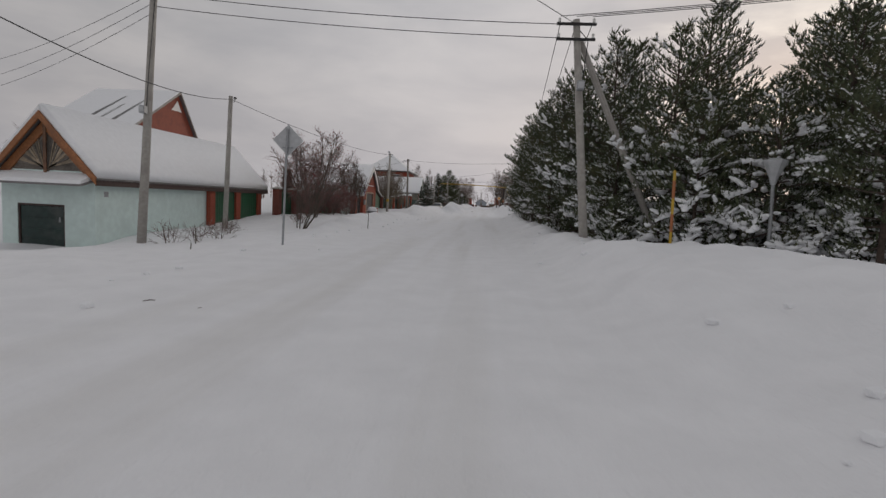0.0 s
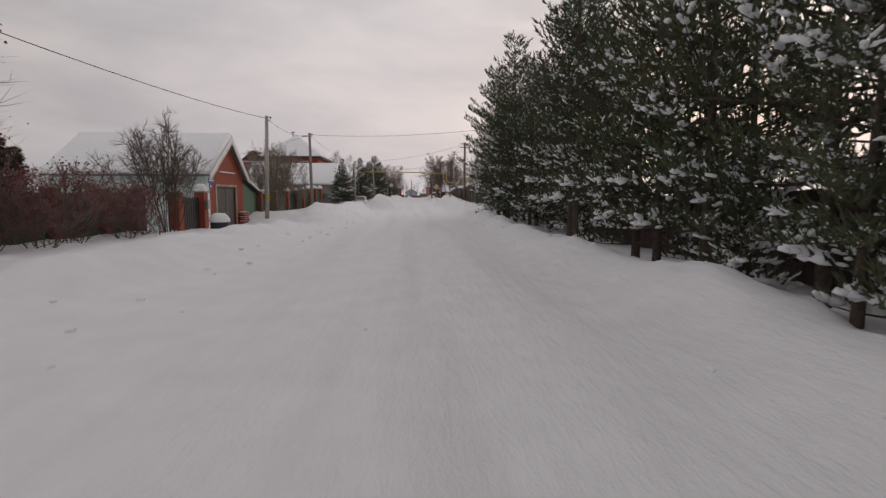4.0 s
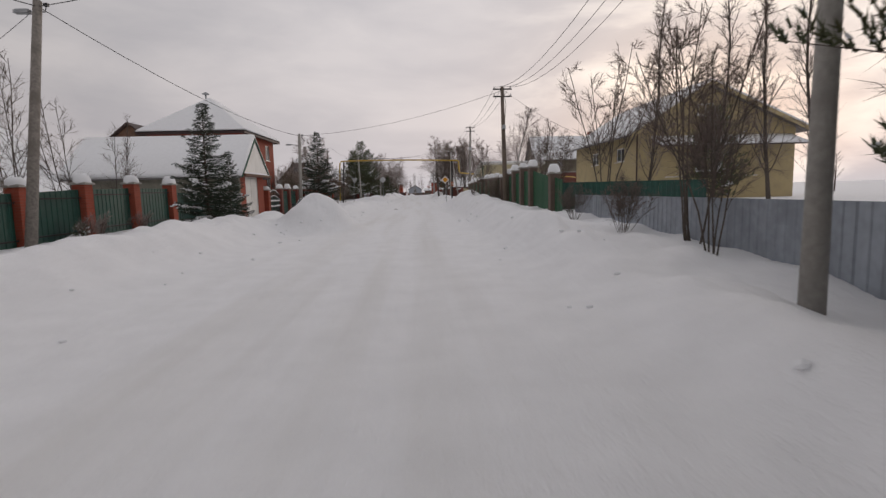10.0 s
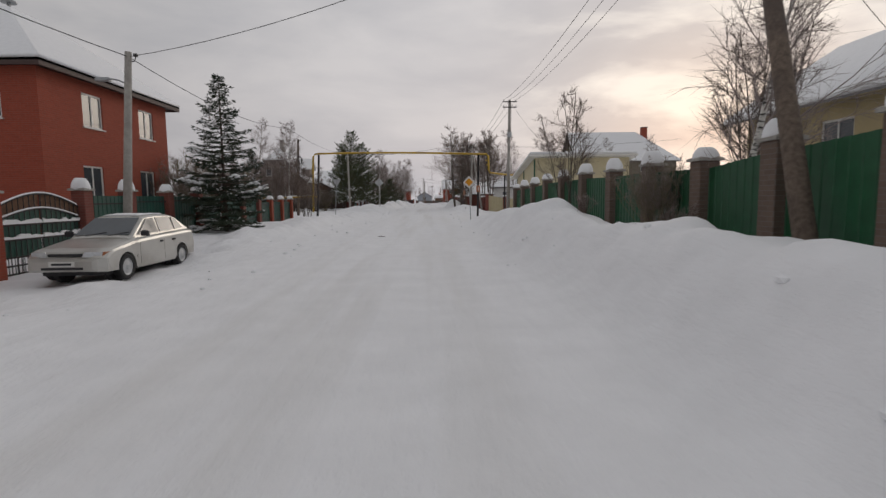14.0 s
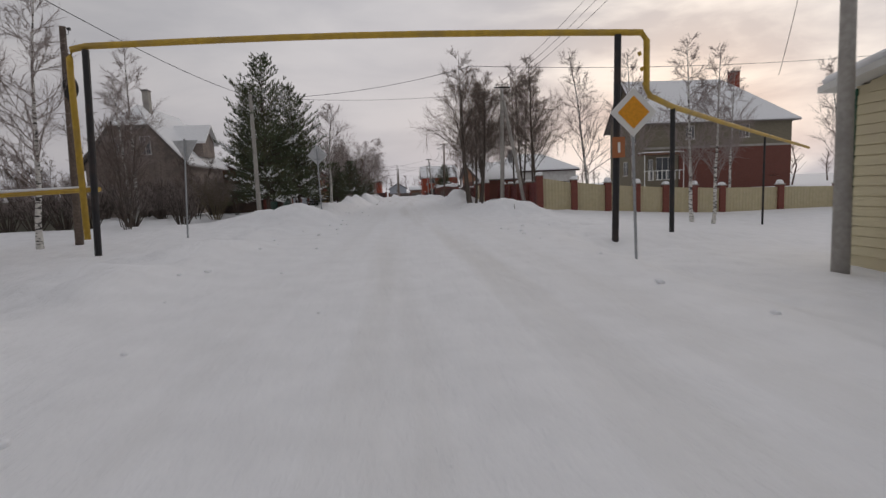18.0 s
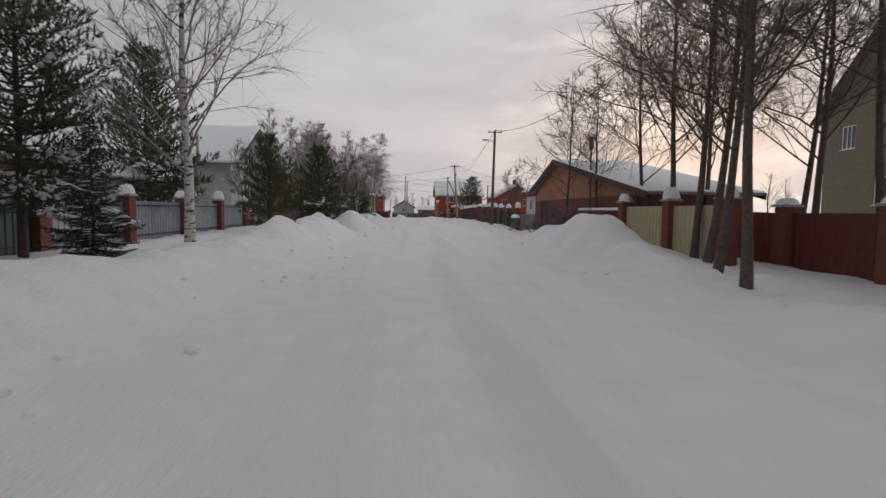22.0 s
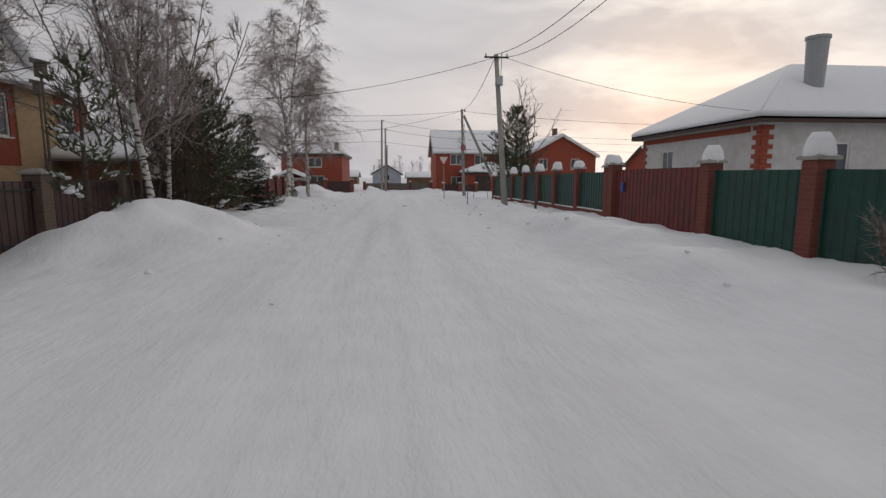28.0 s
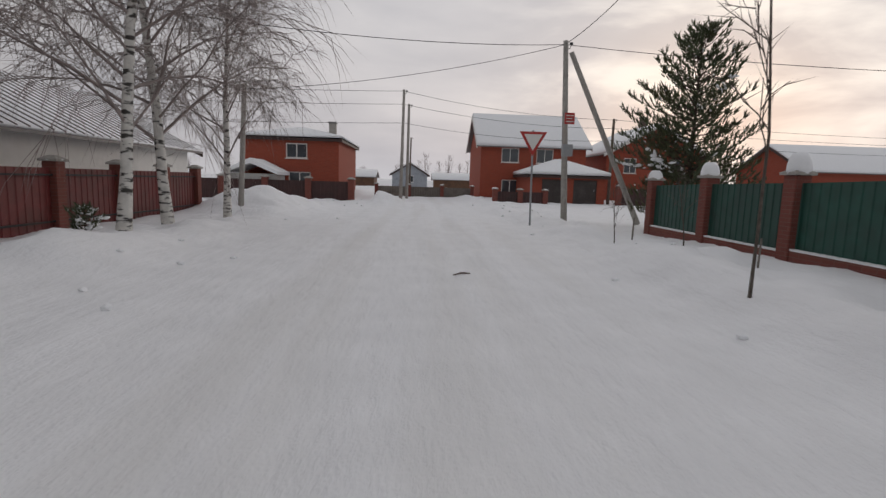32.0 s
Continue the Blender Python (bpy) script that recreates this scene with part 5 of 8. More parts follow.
fence("green sheet fence with brick posts behind the willow", "y", -9.0, [50.7, 53.9, 57.0], 1.55, GREEN_DARK, BRICK_POST, snow=0.1, last=False, width=0.32)
fence("green sheet fence between red brick pillars", "y", -9.0, [57.1, 59.75, 62.3, 64.8, 67.4, 70.1], [1.6, 1.65, 1.75, 1.85, 1.9, 1.9], GREEN_DARK, BRICK, snow=0.34)
fence("dark green sheet fence running up to the brick garage", "y", -9.0, [70.35, 72.8, 75.4, 77.6], [1.75, 1.65, 1.6, 1.55], GREEN_DARK, None, snow=0.0)
fence("dark green sheet fence between snow-capped brick pillars", "y", -9.0, [86.2, 88.4, 90.9, 93.4, 96.0, 98.5, 101.0], 1.8, GREEN_DARK, BRICK_POST, snow=0.38)
fence("green sheet fence with red posts near the gas pipe", "y", -9.1, [101.4, 103.7, 106.0, 108.3], 1.5, GREEN_DARK, BRICK, snow=0.34, width=0.32)
# ornate gate beside the parked car
ig = thing("gate", (-9.0, 84.5, -0.2), "arched black wrought-iron gate with green backing between snow-capped pillars", "gate")
pillar_on(ig, -9.0, 82.95, -0.6, 1.75, 0.42, BRICK, 0.3, 8)


def gate_arc(u, low, rise):
    """Height of the gate's arch at a place along it."""
    return low + rise * math.sin(math.pi * min(1.0, max(0.0, (u - 83.2) / 2.77)))


rng_g = random.Random(4)
for a, b in ((83.2, 84.56), (84.6, 85.97)):
    us = [a + (b - a) * k / 8 for k in range(9)]
    lower = [(-9.03, u, gate_arc(u, 1.12, 0.26)) for u in us]
    part("backing", Shape().prism([(-9.03, a, 0.22), (-9.03, b, 0.22)] + lower[::-1], (0.02, 0, 0)), GREEN_DARK, ig, "dark green sheet")
    part("arch_panel", Shape().prism(lower + [(-9.03, u, gate_arc(u, 1.42, 0.34)) for u in us[::-1]], (0.015, 0, 0)), WOOD, ig, "brown lattice panel under the arch")
    for k in range(9):
        part("bar", Shape().tube([(-8.99, us[k], -0.25), (-8.99, us[k], gate_arc(us[k], 1.42, 0.34))], 0.011, 5), BLACK_STEEL, ig)
    for k in range(14):
        u = a + 0.05 + (b - a - 0.1) * k / 13
        part("lattice_bar", Shape().tube([(-8.985, u, -0.22), (-8.985, u, 0.2)], 0.009, 4), BLACK_STEEL, ig)
    for z in (-0.2, 0.0, 0.2, 0.62, 0.98):
        part("rail", Shape().box(-9.0, -8.965, a, b, z, z + 0.04), BLACK_STEEL, ig)
        if z > 0.5:
            ridge = [(a + (b - a) * k / 12, z + 0.05 + rng_g.uniform(0.03, 0.12)) for k in range(13)]
            part("rail_snow", Shape().prism([(-9.0, a, z + 0.041), (-9.0, b, z + 0.041)] + [(-9.0, u, h) for u, h in ridge[::-1]], (0.05, 0, 0)), SNOW, ig)
for low, rise in ((1.12, 0.26), (1.42, 0.34)):
    part("arch", Shape().tube([(-8.985, 83.2 + 2.77 * k / 14, gate_arc(83.2 + 2.77 * k / 14, low, rise)) for k in range(15)], 0.022, 6), BLACK_STEEL, ig)
    part("arch_snow", Shape().tube([(-8.985, 83.25 + 2.67 * k / 14, gate_arc(83.25 + 2.67 * k / 14, low, rise) + 0.035) for k in range(15)], 0.022, 6), SNOW, ig)

fence("galvanised sheet fence with snow-capped brick pillars", "y", -9.8, [138.6, 142.4, 146.2, 150.0, 153.9, 157.7, 161.3], 1.65, [GREEN_DARK, GREEN_DARK, GREY_SHEET, GREY_SHEET, GREY_SHEET, GREY_SHEET], BRICK_POST, snow=0.42)
fence("dark brown sheet fence between brick pillars", "y", -7.5, [174.6, 178.0, 181.3, 184.7, 188.0, 191.3, 194.6], 1.5, BROWN_SHEET, BRICK_BROWN, snow=0.05)
fence("wine-red sheet fence with brick pillars along the birches", "y", -8.0, [196.8, 199.2, 201.7, 204.1, 206.5, 208.9, 211.2], 1.5, RED_SHEET, BRICK_POST, snow=0.04, width=0.3)
fence("dark red sheet fence across the far side street", "x", 223.0, [-14.0, -11.5, -9.0, -6.5, -4.0], 1.25, BROWN_SHEET, BRICK_POST, snow=0.05, width=0.35)
fence("low pale fence at the end of the street", "x", 236.5, [-3.6, -0.8, 2.0, 4.6], 0.9, WOOD_GREY, BRICK_POST, snow=0.1, width=0.3)
fence("brick-posted fence before the far brick house", "x", 228.6, [5.4, 7.2, 9.0], 0.85, BROWN_SHEET, BRICK_POST, snow=0.1, width=0.35)
fence("brown fence along the far side street", "x", 229.0, [14.5, 17.5, 20.5, 23.5, 26.5], 1.3, BROWN_SHEET, BRICK_POST, snow=0.1, width=0.35)

# right side
fence("dark sheet fence behind the row of pines", "y", 8.6, [17.5 + 3.0 * k for k in range(14)], [1.75] * 5 + [1.55] * 9, BROWN_SHEET, BROWN_SHEET, snow=0.0, width=0.16)
fence("low grey sheet fence behind bare shrubs", "y", 6.65, [51.5, 53.4, 55.3, 57.2, 59.3, 61.4, 63.5, 65.4, 67.2], 1.3, GREY_SHEET, None, snow=0.0)
fence("green sheet fence between brown pillars heaped with snow", "y", 6.25, [67.25, 68.65, 72.4, 74.5, 76.7, 78.8, 80.9, 83.2, 85.7, 88.4, 91.2, 94.0, 96.8, 99.6, 102.2],
      [1.85, 1.95, 2.35, 2.4, 2.35, 2.25, 2.1, 2.15, 2.15, 2.2, 2.2, 2.2, 2.1, 2.05, 2.0], GREEN, BRICK_BROWN, snow=0.34, width=0.38, first=False)
fence("green metal gate beside the cream garage", "y", 7.7, [102.4, 105.2], 2.0, GREEN, BLACK_STEEL, snow=0.0, width=0.1)
fence("cream sheet fence with snow-capped brick pillars on the side street", "x", 134.5, [8.0, 10.2, 12.4, 14.3, 16.2, 18.1, 20.0, 24.0, 28.0], [1.9, 1.55, 1.3, 1.15, 1.0, 0.9, 0.8, 0.7, 0.6], CREAM_SHEET, BRICK_POST, snow=0.3,
      low=[-0.2, -0.3, -0.5, -0.6, -0.8, -0.9, -1.0, -1.0, -1.0])
fence("wine-red sheet fence behind bare trees", "y", 8.0, [134.5, 137.3, 140.1, 142.9, 145.7, 148.4], [1.75, 1.55, 1.5, 1.5, 1.5, 1.55], RED_SHEET, BRICK_POST, snow=0.25, first=False, last=False)
fence("cream sheet fence panels between snow-capped brick pillars", "y", 6.6, [145.9, 148.6, 151.8], 1.68, CREAM_SHEET, BRICK_POST, snow=0.4)
fs = fence("brown-red sheet fence with a strip of snow along its top", "y", 6.7, [152.0, 154.6, 157.0], 1.55, RED_SHEET, None, snow=0.0)
part("fence_snow", Shape().chamfered(6.62, 6.8, 152.05, 156.95, 1.47, 1.58, 0.03), SNOW, fs)
fence("galvanised sheet fence beside the brick garage", "x", 169.3, [6.72, 8.1, 9.5, 10.9, 12.3], 1.3, GREY_SHEET, None, snow=0.0)
fence("green sheet fence with snow-capped brick pillars", "y", 6.5, [168.8, 172.0, 175.0, 177.6, 180.25, 182.9], [1.55, 1.55, 1.6, 1.65, 1.7, 1.72], GREEN_DARK, BRICK_POST, snow=0.42, width=0.31)
fence("wine-red metal gate between snow-capped brick pillars", "y", 6.6, [183.15, 187.7], 1.8, RED_SHEET, BRICK_POST, snow=0.36, first=False, width=0.31)
fence("dark green sheet fence on a brick plinth with snow-capped pillars", "y", 6.8, [188.5, 191.2, 193.8, 196.3, 198.9, 201.5, 204.3, 207.1], [1.75, 1.75, 1.72, 1.7, 1.68, 1.62, 1.58, 1.52], GREEN_DARK, BRICK_POST, snow=0.4, plinth=BRICK_POST, width=0.31)

mb = thing("letter_box", (6.5, 187.2, gz(6.5, 187.2)), "small blue metal letter box on the red gate", "letter box")
part("box", Shape().chamfered(6.5, 6.57, 186.92, 187.1, 1.1, 1.36, 0.012), BLUE_PLATE, mb)
part("slot", Shape().box(6.492, 6.499, 186.95, 187.07, 1.28, 1.30), CAR_BLACK, mb)

# ---------------------------------------------------------------- poles, signs, pipes


def pole(foot, tip, mat, r0=0.13, r1=0.085, label="grey concrete utility pole", arms=0, lamp=0.0, box=None, half=0.16, reach=1.0):
    x, y, _ = foot
    root = thing("utility_pole", (x, y, gz(x, y)), label, "utility pole", "utility poles along the street")
    f, t = Vector(foot), Vector(tip)
    f = f - (t - f) * (0.6 / (t - f).length)
    part("post", Shape().tube([f, f.lerp(t, 0.5), t], [r0, (r0 + r1) / 2, r1], 10), mat, root, smooth=True)
    for k in range(arms):
        z = t.z - 0.18 - 0.42 * k
        arm = part("crossarm", Shape().box(t.x - 0.55, t.x + 0.55, t.y - 0.13, t.y - 0.07, z, z + 0.07), BLACK_STEEL, root)
        for d in (-0.48, 0.48):
            part("insulator", Shape().loft([[(t.x + d + r * math.cos(a), t.y - 0.10 + r * math.sin(a), z + h) for a in np.linspace(0, 2 * math.pi, 9)[:-1]] for r, h in ((0.03, 0.071), (0.05, 0.1), (0.03, 0.14), (0.045, 0.17), (0.02, 0.2))]), WHITE_PAINT, arm)
    if not arms:
        hook = part("hook", Shape().tube([(t.x, t.y, t.z - 0.25), (t.x + 0.16, t.y, t.z - 0.25), (t.x + 0.2, t.y, t.z - 0.12)], 0.015, 6), BLACK_STEEL, root)
        part("clamp", Shape().box(t.x + 0.15, t.x + 0.25, t.y - 0.04, t.y + 0.04, t.z - 0.12, t.z - 0.04), CAR_BLACK, hook)
    if box:
        c = f.lerp(t, (box - f.z) / (t.z - f.z))
        b = part("meter_box", Shape().chamfered(c.x - half, c.x + half, c.y - 0.32, c.y - 0.12, box, box + half * 2.6, 0.02), STEEL, root)
        part("box_door", Shape().box(c.x - half * 0.8, c.x + half * 0.8, c.y - 0.335, c.y - 0.322, box + 0.04, box + half * 2.6 - 0.04), SIGN_BACK, b)
        part("conduit", Shape().tube([(c.x + half * 0.6, c.y - 0.14, box + half * 2.5), (c.x + 0.14, c.y - 0.14, box + 1.4), (t.x + 0.1, t.y - 0.05, t.z - 0.3)], 0.014, 5), WIRE, root)
    if lamp:
        c = t - Vector((0, 0, lamp))
        a = part("lamp_arm", Shape().tube([c, c + Vector((-0.35 * reach, 0, 0.15)), c + Vector((-0.6 * reach, 0, 0.18))], 0.025, 6), STEEL, root)
        part("lamp_head", Shape().chamfered(c.x - 0.6 * reach - 0.35, c.x - 0.6 * reach + 0.05, c.y - 0.09, c.y + 0.09, c.z + 0.12, c.z + 0.22, 0.03), STEEL, a)
    return root


PA, P2 = ((-9.3, 15.3, -0.15), (-9.3, 16.0, 8.5)), ((-10.0, 21.8, -0.2), (-10.0, 22.2, 5.6))
P3, P4, P6 = ((-7.9, 48.3, 0.3), (-8.0, 49.2, 5.8)), ((-8.0, 61.2, 0.3), (-8.4, 62.9, 6.45)), ((-7.35, 85.4, 0.1), (-7.4, 86.2, 5.7))
P7, P12 = ((-8.5, 131.8, 0.4), (-8.85, 133.2, 7.15)), ((-6.1, 210.2, 0.05), (-6.25, 211.3, 4.5))
PR, P5, PG = ((4.5, 15.3, 0.2), (3.82, 15.3, 6.75)), ((5.85, 77.6, 0.7), (6.05, 79.7, 7.45)), ((7.1, 111.4, 0.0), (7.3, 111.8, 9.1))
P8, P9, P11 = ((5.25, 172.3, 0.2), (5.55, 173.2, 7.6)), ((5.16, 196.3, 0.2), (4.72, 196.6, 7.0)), ((5.2, 210.6, 0.0), (5.12, 211.4, 6.5))
P10 = ((-1.3, 229.4, 0.0), (-1.2, 229.8, 7.7))
PX = ((6.2, 137.4, 0.2), (6.5, 138.0, 8.2))
PFAR = ((-1.2, 262.0, 0.0), (-1.1, 262.0, 7.0))
pole(*PA, CONCRETE, 0.14, 0.1, "grey concrete utility pole with a small meter box", box=3.7, half=0.09)
pole(*P2, CONCRETE, 0.12, 0.09)
root_p3 = pole(*P3, CONCRETE, 0.12, 0.09, "pale concrete utility pole with a yellow band")
part("painted_band", Shape().tube([(-7.913, 48.44, 1.18), (-7.916, 48.47, 1.4)], 0.124, 12), GAS_YELLOW, root_p3)
pole(*P4, POLE_PALE, 0.13, 0.10, "pale weathered utility pole with a small lamp", lamp=0.4, reach=0.4)
pole(*P6, CONCRETE, 0.13, 0.09, lamp=0.9)
pole(*P7, CONCRETE, 0.13, 0.1)
pole(*P12, CONCRETE, 0.1, 0.08)
root_pr = pole(*PR, CONCRETE, 0.14, 0.10, "concrete utility pole with crossarm, meter box and a wooden brace", arms=2, box=4.75, half=0.10)
part("brace", Shape().tube([(7.3, 16.4, -0.3), (4.0, 15.45, 6.2)], [0.11, 0.09], 8), CONCRETE, root_pr)
pole(*P5, POLE_WOOD, 0.15, 0.10, "tall wooden utility pole with two crossarms and a small box", arms=2, box=4.9, half=0.09)
pole(*PG, CONCRETE, 0.15, 0.10, "tall concrete utility pole beside the cream garage", arms=2, box=6.2)
root_px = pole(*PX, CONCRETE, 0.15, 0.11, "braced concrete utility pole among bare trees", arms=1)
part("brace", Shape().tube([(7.6, 136.7, 0.0), (6.55, 137.8, 7.2)], [0.13, 0.10], 8), CONCRETE, root_px)
pole(*P8, POLE_WOOD, 0.13, 0.09, "wooden utility pole with a crossarm and lamp bracket", arms=1, lamp=0.9)
pole(*P9, CONCRETE, 0.15, 0.10, "grey concrete utility pole with a crossarm", arms=1, box=5.6)
root_11 = pole(*P11, CONCRETE, 0.12, 0.09, "concrete utility pole with a sloping brace and a small red notice")
part("brace", Shape().tube([(8.1, 211.0, 0.0), (5.2, 210.9, 6.0)], [0.11, 0.09], 8), CONCRETE, root_11)
nb = part("notice", Shape().box(4.9, 5.24, 210.16, 210.2, 3.45, 3.83), RED_PAINT, root_11, "small red notice board")
for k in range(3):
    part("lettering", Shape().box(4.94, 5.2 - 0.05 * (k % 2), 210.154, 210.158, 3.52 + 0.1 * k, 3.55 + 0.1 * k), WHITE_PAINT, nb)
part("meter_box", Shape().chamfered(4.8, 5.15, 209.85, 210.05, 2.35, 2.75, 0.02), STEEL, root_11)
pole((5.4, 54.4, 0.2), (5.9, 55.0, 7.2), CONCRETE, 0.14, 0.10)
pole(*P10, CONCRETE, 0.13, 0.09)
root_c = pole((-12.0, 121.7, 0.0), (-11.8, 121.9, 7.4), POLE_WOOD, 0.14, 0.10, "weathered wooden utility pole hung with a coil of cable")
for k in range(4):
    part("cable_coil", Shape().tube([(-11.66 + 0.02 * k + 0.17 * math.cos(a), 121.6 + 0.04 * k, 5.35 + (0.42 - 0.03 * k) * math.sin(a)) for a in np.linspace(0, 2 * math.pi, 17)], 0.022, 5), WIRE, root_c)
pole((-0.9, 231.0, 0), (-0.85, 231.0, 6.9), CONCRETE, 0.12, 0.09)
pole(*PFAR, POLE_WOOD, 0.13, 0.09, "distant wooden utility pole")
pole((14.5, 231.0, 0), (14.6, 231.2, 6.4), POLE_WOOD, 0.13, 0.09, "distant wooden utility pole")
for y, x in ((188.0, -14.0), (165.0, -13.6)):
    pole((x, y, 0.2), (x, y + 0.3, 5.6), CONCRETE, 0.11, 0.08)


def cable(points, sag, r=0.011, label="sagging black overhead cable"):
    s = Shape()
    pts = []
    for a, b in zip(points, points[1:]):
        a, b = Vector(a), Vector(b)
        n = 14
        for k in range(n + (1 if b == Vector(points[-1]) else 0)):
            f = k / n
            p = a.lerp(b, f)
            p.z -= sag * 4 * f * (1 - f)
            pts.append(p)
    s.tube(pts, r, 4)
    root = thing("overhead_cable", pts[0], label, "cable", "overhead cables")
    part("strand", s, WIRE, root)


def tip(p, dx=0.0, dz=-0.12):
    x, y, z = p[1]
    return (x + dx, y, z + dz)


cable([(-5.9, 6.4, 3.95), tip(P2), tip(P3), tip(P4)], 0.42, 0.012)
cable([tip(P4), tip(P6), (-9.0, 108.0, 6.6), tip(P7), (-10.0, 160.0, 6.5)], 0.5, 0.012)
cable([tip(PA, 0, -0.95), tip(PR, -0.4)], 0.15, 0.012)
cable([tip(PA, 0, -1.35), tip(PR, -0.4, -0.5)], 0.15, 0.012)
for dz, far_z in ((-0.9, 7.9), (-1.2, 7.1), (-1.5, 6.5)):
    cable([tip(PA, 0, dz), (-25.0, 26.1, far_z)], 0.2, 0.011)
cable([(-14.0, 4.0, 13.5), tip(PR)], 0.4, 0.012)
for dx in (-0.45, 0.0, 0.45):
    cable([tip(PR, dx), (5.9 + dx, 55.0, 7.1)], 0.55, 0.011)
    cable([(5.9 + dx, 55.0, 7.1), tip(P5, dx, 0.0)], 1.2, 0.011)
    cable([tip(P5, dx, 0.0), tip(PG, dx, 0.0), tip(PX, dx, 0.0)], 0.55, 0.011)
    cable([(30.0, 10.0, 9.0), tip(PR, dx, 0.1)], 0.4, 0.011)
cable([tip(PX, 0, 0.0), tip(P8, 0, 0.0)], 1.7, 0.014)
cable([tip(P8, 0, 0.0), tip(P9, 0, 0.0)], 1.2, 0.014)
cable([tip(P9, 0, 0.0), tip(P11, 0, -0.1)], 0.5, 0.014)
cable([tip(P7, 0, -0.2), (3.0, 128.0, 7.2), (30.0, 130.0, 8.0)], 0.4, 0.011)
cable([tip(P4), (5.85, 54.9, 6.0)], 0.3, 0.011)
cable([tip(P4), (-20.0, 70.0, 4.6)], 0.25, 0.009)
cable([tip(P5), (13.5, 84.0, 4.6)], 0.4, 0.009)
cable([tip(P6), tip(P5, 0, -0.2)], 0.5, 0.009)
cable([tip(PG), (14.0, 122.0, 5.2)], 0.4, 0.009)
cable([tip(P7), tip(PX, 0, -0.3)], 0.4, 0.009)
cable([tip(P8, -0.6, -0.85), tip(P9)], 1.4, 0.011)
cable([tip(P9), (-9.0, 203.0, 5.8)], 0.5, 0.011)
cable([tip(P11), (-8.5, 206.0, 5.6)], 0.35, 0.011)
cable([tip(P11), (30.0, 206.0, 5.2)], 0.5, 0.011)
for z in (0.0, -0.9, -2.2):
    cable([(-40.0, 226.0, 7.4 + z), tip(P10, 0, z - 0.1), (14.5, 231.0, 6.3 + z * 0.7), (60.0, 236.0, 6.4 + z * 0.6)], 0.4, 0.013)
cable([tip(P9, 0.4), (16.0, 193.5, 4.2)], 0.4, 0.009)
cable([tip(P12), tip(P11)], 0.3, 0.009)


def road_sign(foot, centre, kind, facing, label, r0=0.5):
    """A plate on a thin post. facing: -1 shows its front to a car coming along +y, 1 its back."""
    x, y, z = foot
    root = thing("road_sign", (x, y, gz(x, y)), label, "road sign")
    cx, cy, cz = centre
    part("post", Shape().tube([(x, y, z - 0.5), (cx, cy, cz + 0.3)], 0.032, 8), STEEL, root)
    f = facing

    def plate(r, off, thick, shape):
        if shape == "diamond":
            pts = [(cx - r, 0, cz), (cx, 0, cz - r), (cx + r, 0, cz), (cx, 0, cz + r)]
        else:
            pts = [(cx, 0, cz - r), (cx + r * 0.866, 0, cz + r * 0.5), (cx - r * 0.866, 0, cz + r * 0.5)]
        yy = cy + f * (0.05 + off)
        return Shape().prism([(p[0], yy, p[2]) for p in pts], (0, f * thick, 0))
    if kind == "priority":
        p = part("plate", plate(r0, 0.0, 0.02, "diamond"), SIGN_BACK if f > 0 else WHITE_PAINT, root)
        if f < 0:
            part("yellow_face", plate(0.34, 0.021, 0.004, "diamond"), SIGN_YELLOW, p)
        else:
            part("backing_bar", Shape().box(cx - 0.14, cx + 0.14, cy + 0.0, cy + 0.045, cz - 0.22, cz - 0.18), STEEL, p)
    else:
        p = part("plate", plate(0.5, 0.0, 0.02, "triangle"), SIGN_BACK if f > 0 else RED_PAINT, root)
        if f < 0:
            part("white_face", plate(0.34, 0.021, 0.004, "triangle"), WHITE_PAINT, p)
    return root


road_sign((-3.95, 13.5, 0.2), (-3.85, 13.45, 2.84), "priority", 1, "grey back of a diamond road sign on a thin post", 0.42)
road_sign((4.35, 113.6, 0.0), (4.2, 113.5, 2.82), "priority", -1, "yellow and white priority-road sign on a post")
road_sign((-4.7, 129.1, 0.2), (-4.75, 129.1, 3.35), "priority", 1, "grey back of a diamond road sign on a thin post")
road_sign((-8.4, 121.8, 0.1), (-8.2, 121.9, 3.25), "yield", 1, "grey back of a triangular road sign on a post")
road_sign((3.55, 208.7, 0.0), (3.5, 208.7, 2.75), "yield", -1, "red and white give-way sign on a thin post")

# gas pipe lifted over the street
gas = thing("gas_pipe", (-9.1, 118.0, 0.0), "yellow gas pipe carried over the street on black posts", "pipe")
part("post", Shape().tube([(-9.35, 118.0, -0.8), (-9.0, 118.0, 5.55)], 0.092, 10), BLACK_STEEL, gas)
part("post", Shape().tube([(5.2, 116.7, -0.8), (5.3, 116.7, 5.3)], 0.092, 10), BLACK_STEEL, gas)
part("post", Shape().tube([(7.9, 118.6, -0.8), (7.9, 118.6, 3.6)], 0.075, 10), BLACK_STEEL, gas)
run = [(-9.75, 118.35, 0.4), (-9.6, 118.25, 5.0), (-9.55, 118.2, 5.4), (-9.4, 118.1, 5.6)] + [(-9.0 + 14.4 * k / 8, 118.05 - 0.16 * k, 5.66 + 0.10 * math.sin(math.pi * k / 8) - 0.035 * k) for k in range(9)] + \
      [(6.0, 116.8, 5.38), (6.2, 116.9, 5.2), (6.25, 117.0, 3.95), (6.4, 117.1, 3.75), (7.9, 118.6, 3.65), (12.5, 122.9, 3.55), (26.5, 135.8, 3.3), (28.0, 137.0, 3.2)]
part("pipe", Shape().tube(run, 0.085, 10), GAS_YELLOW, gas, smooth=True)
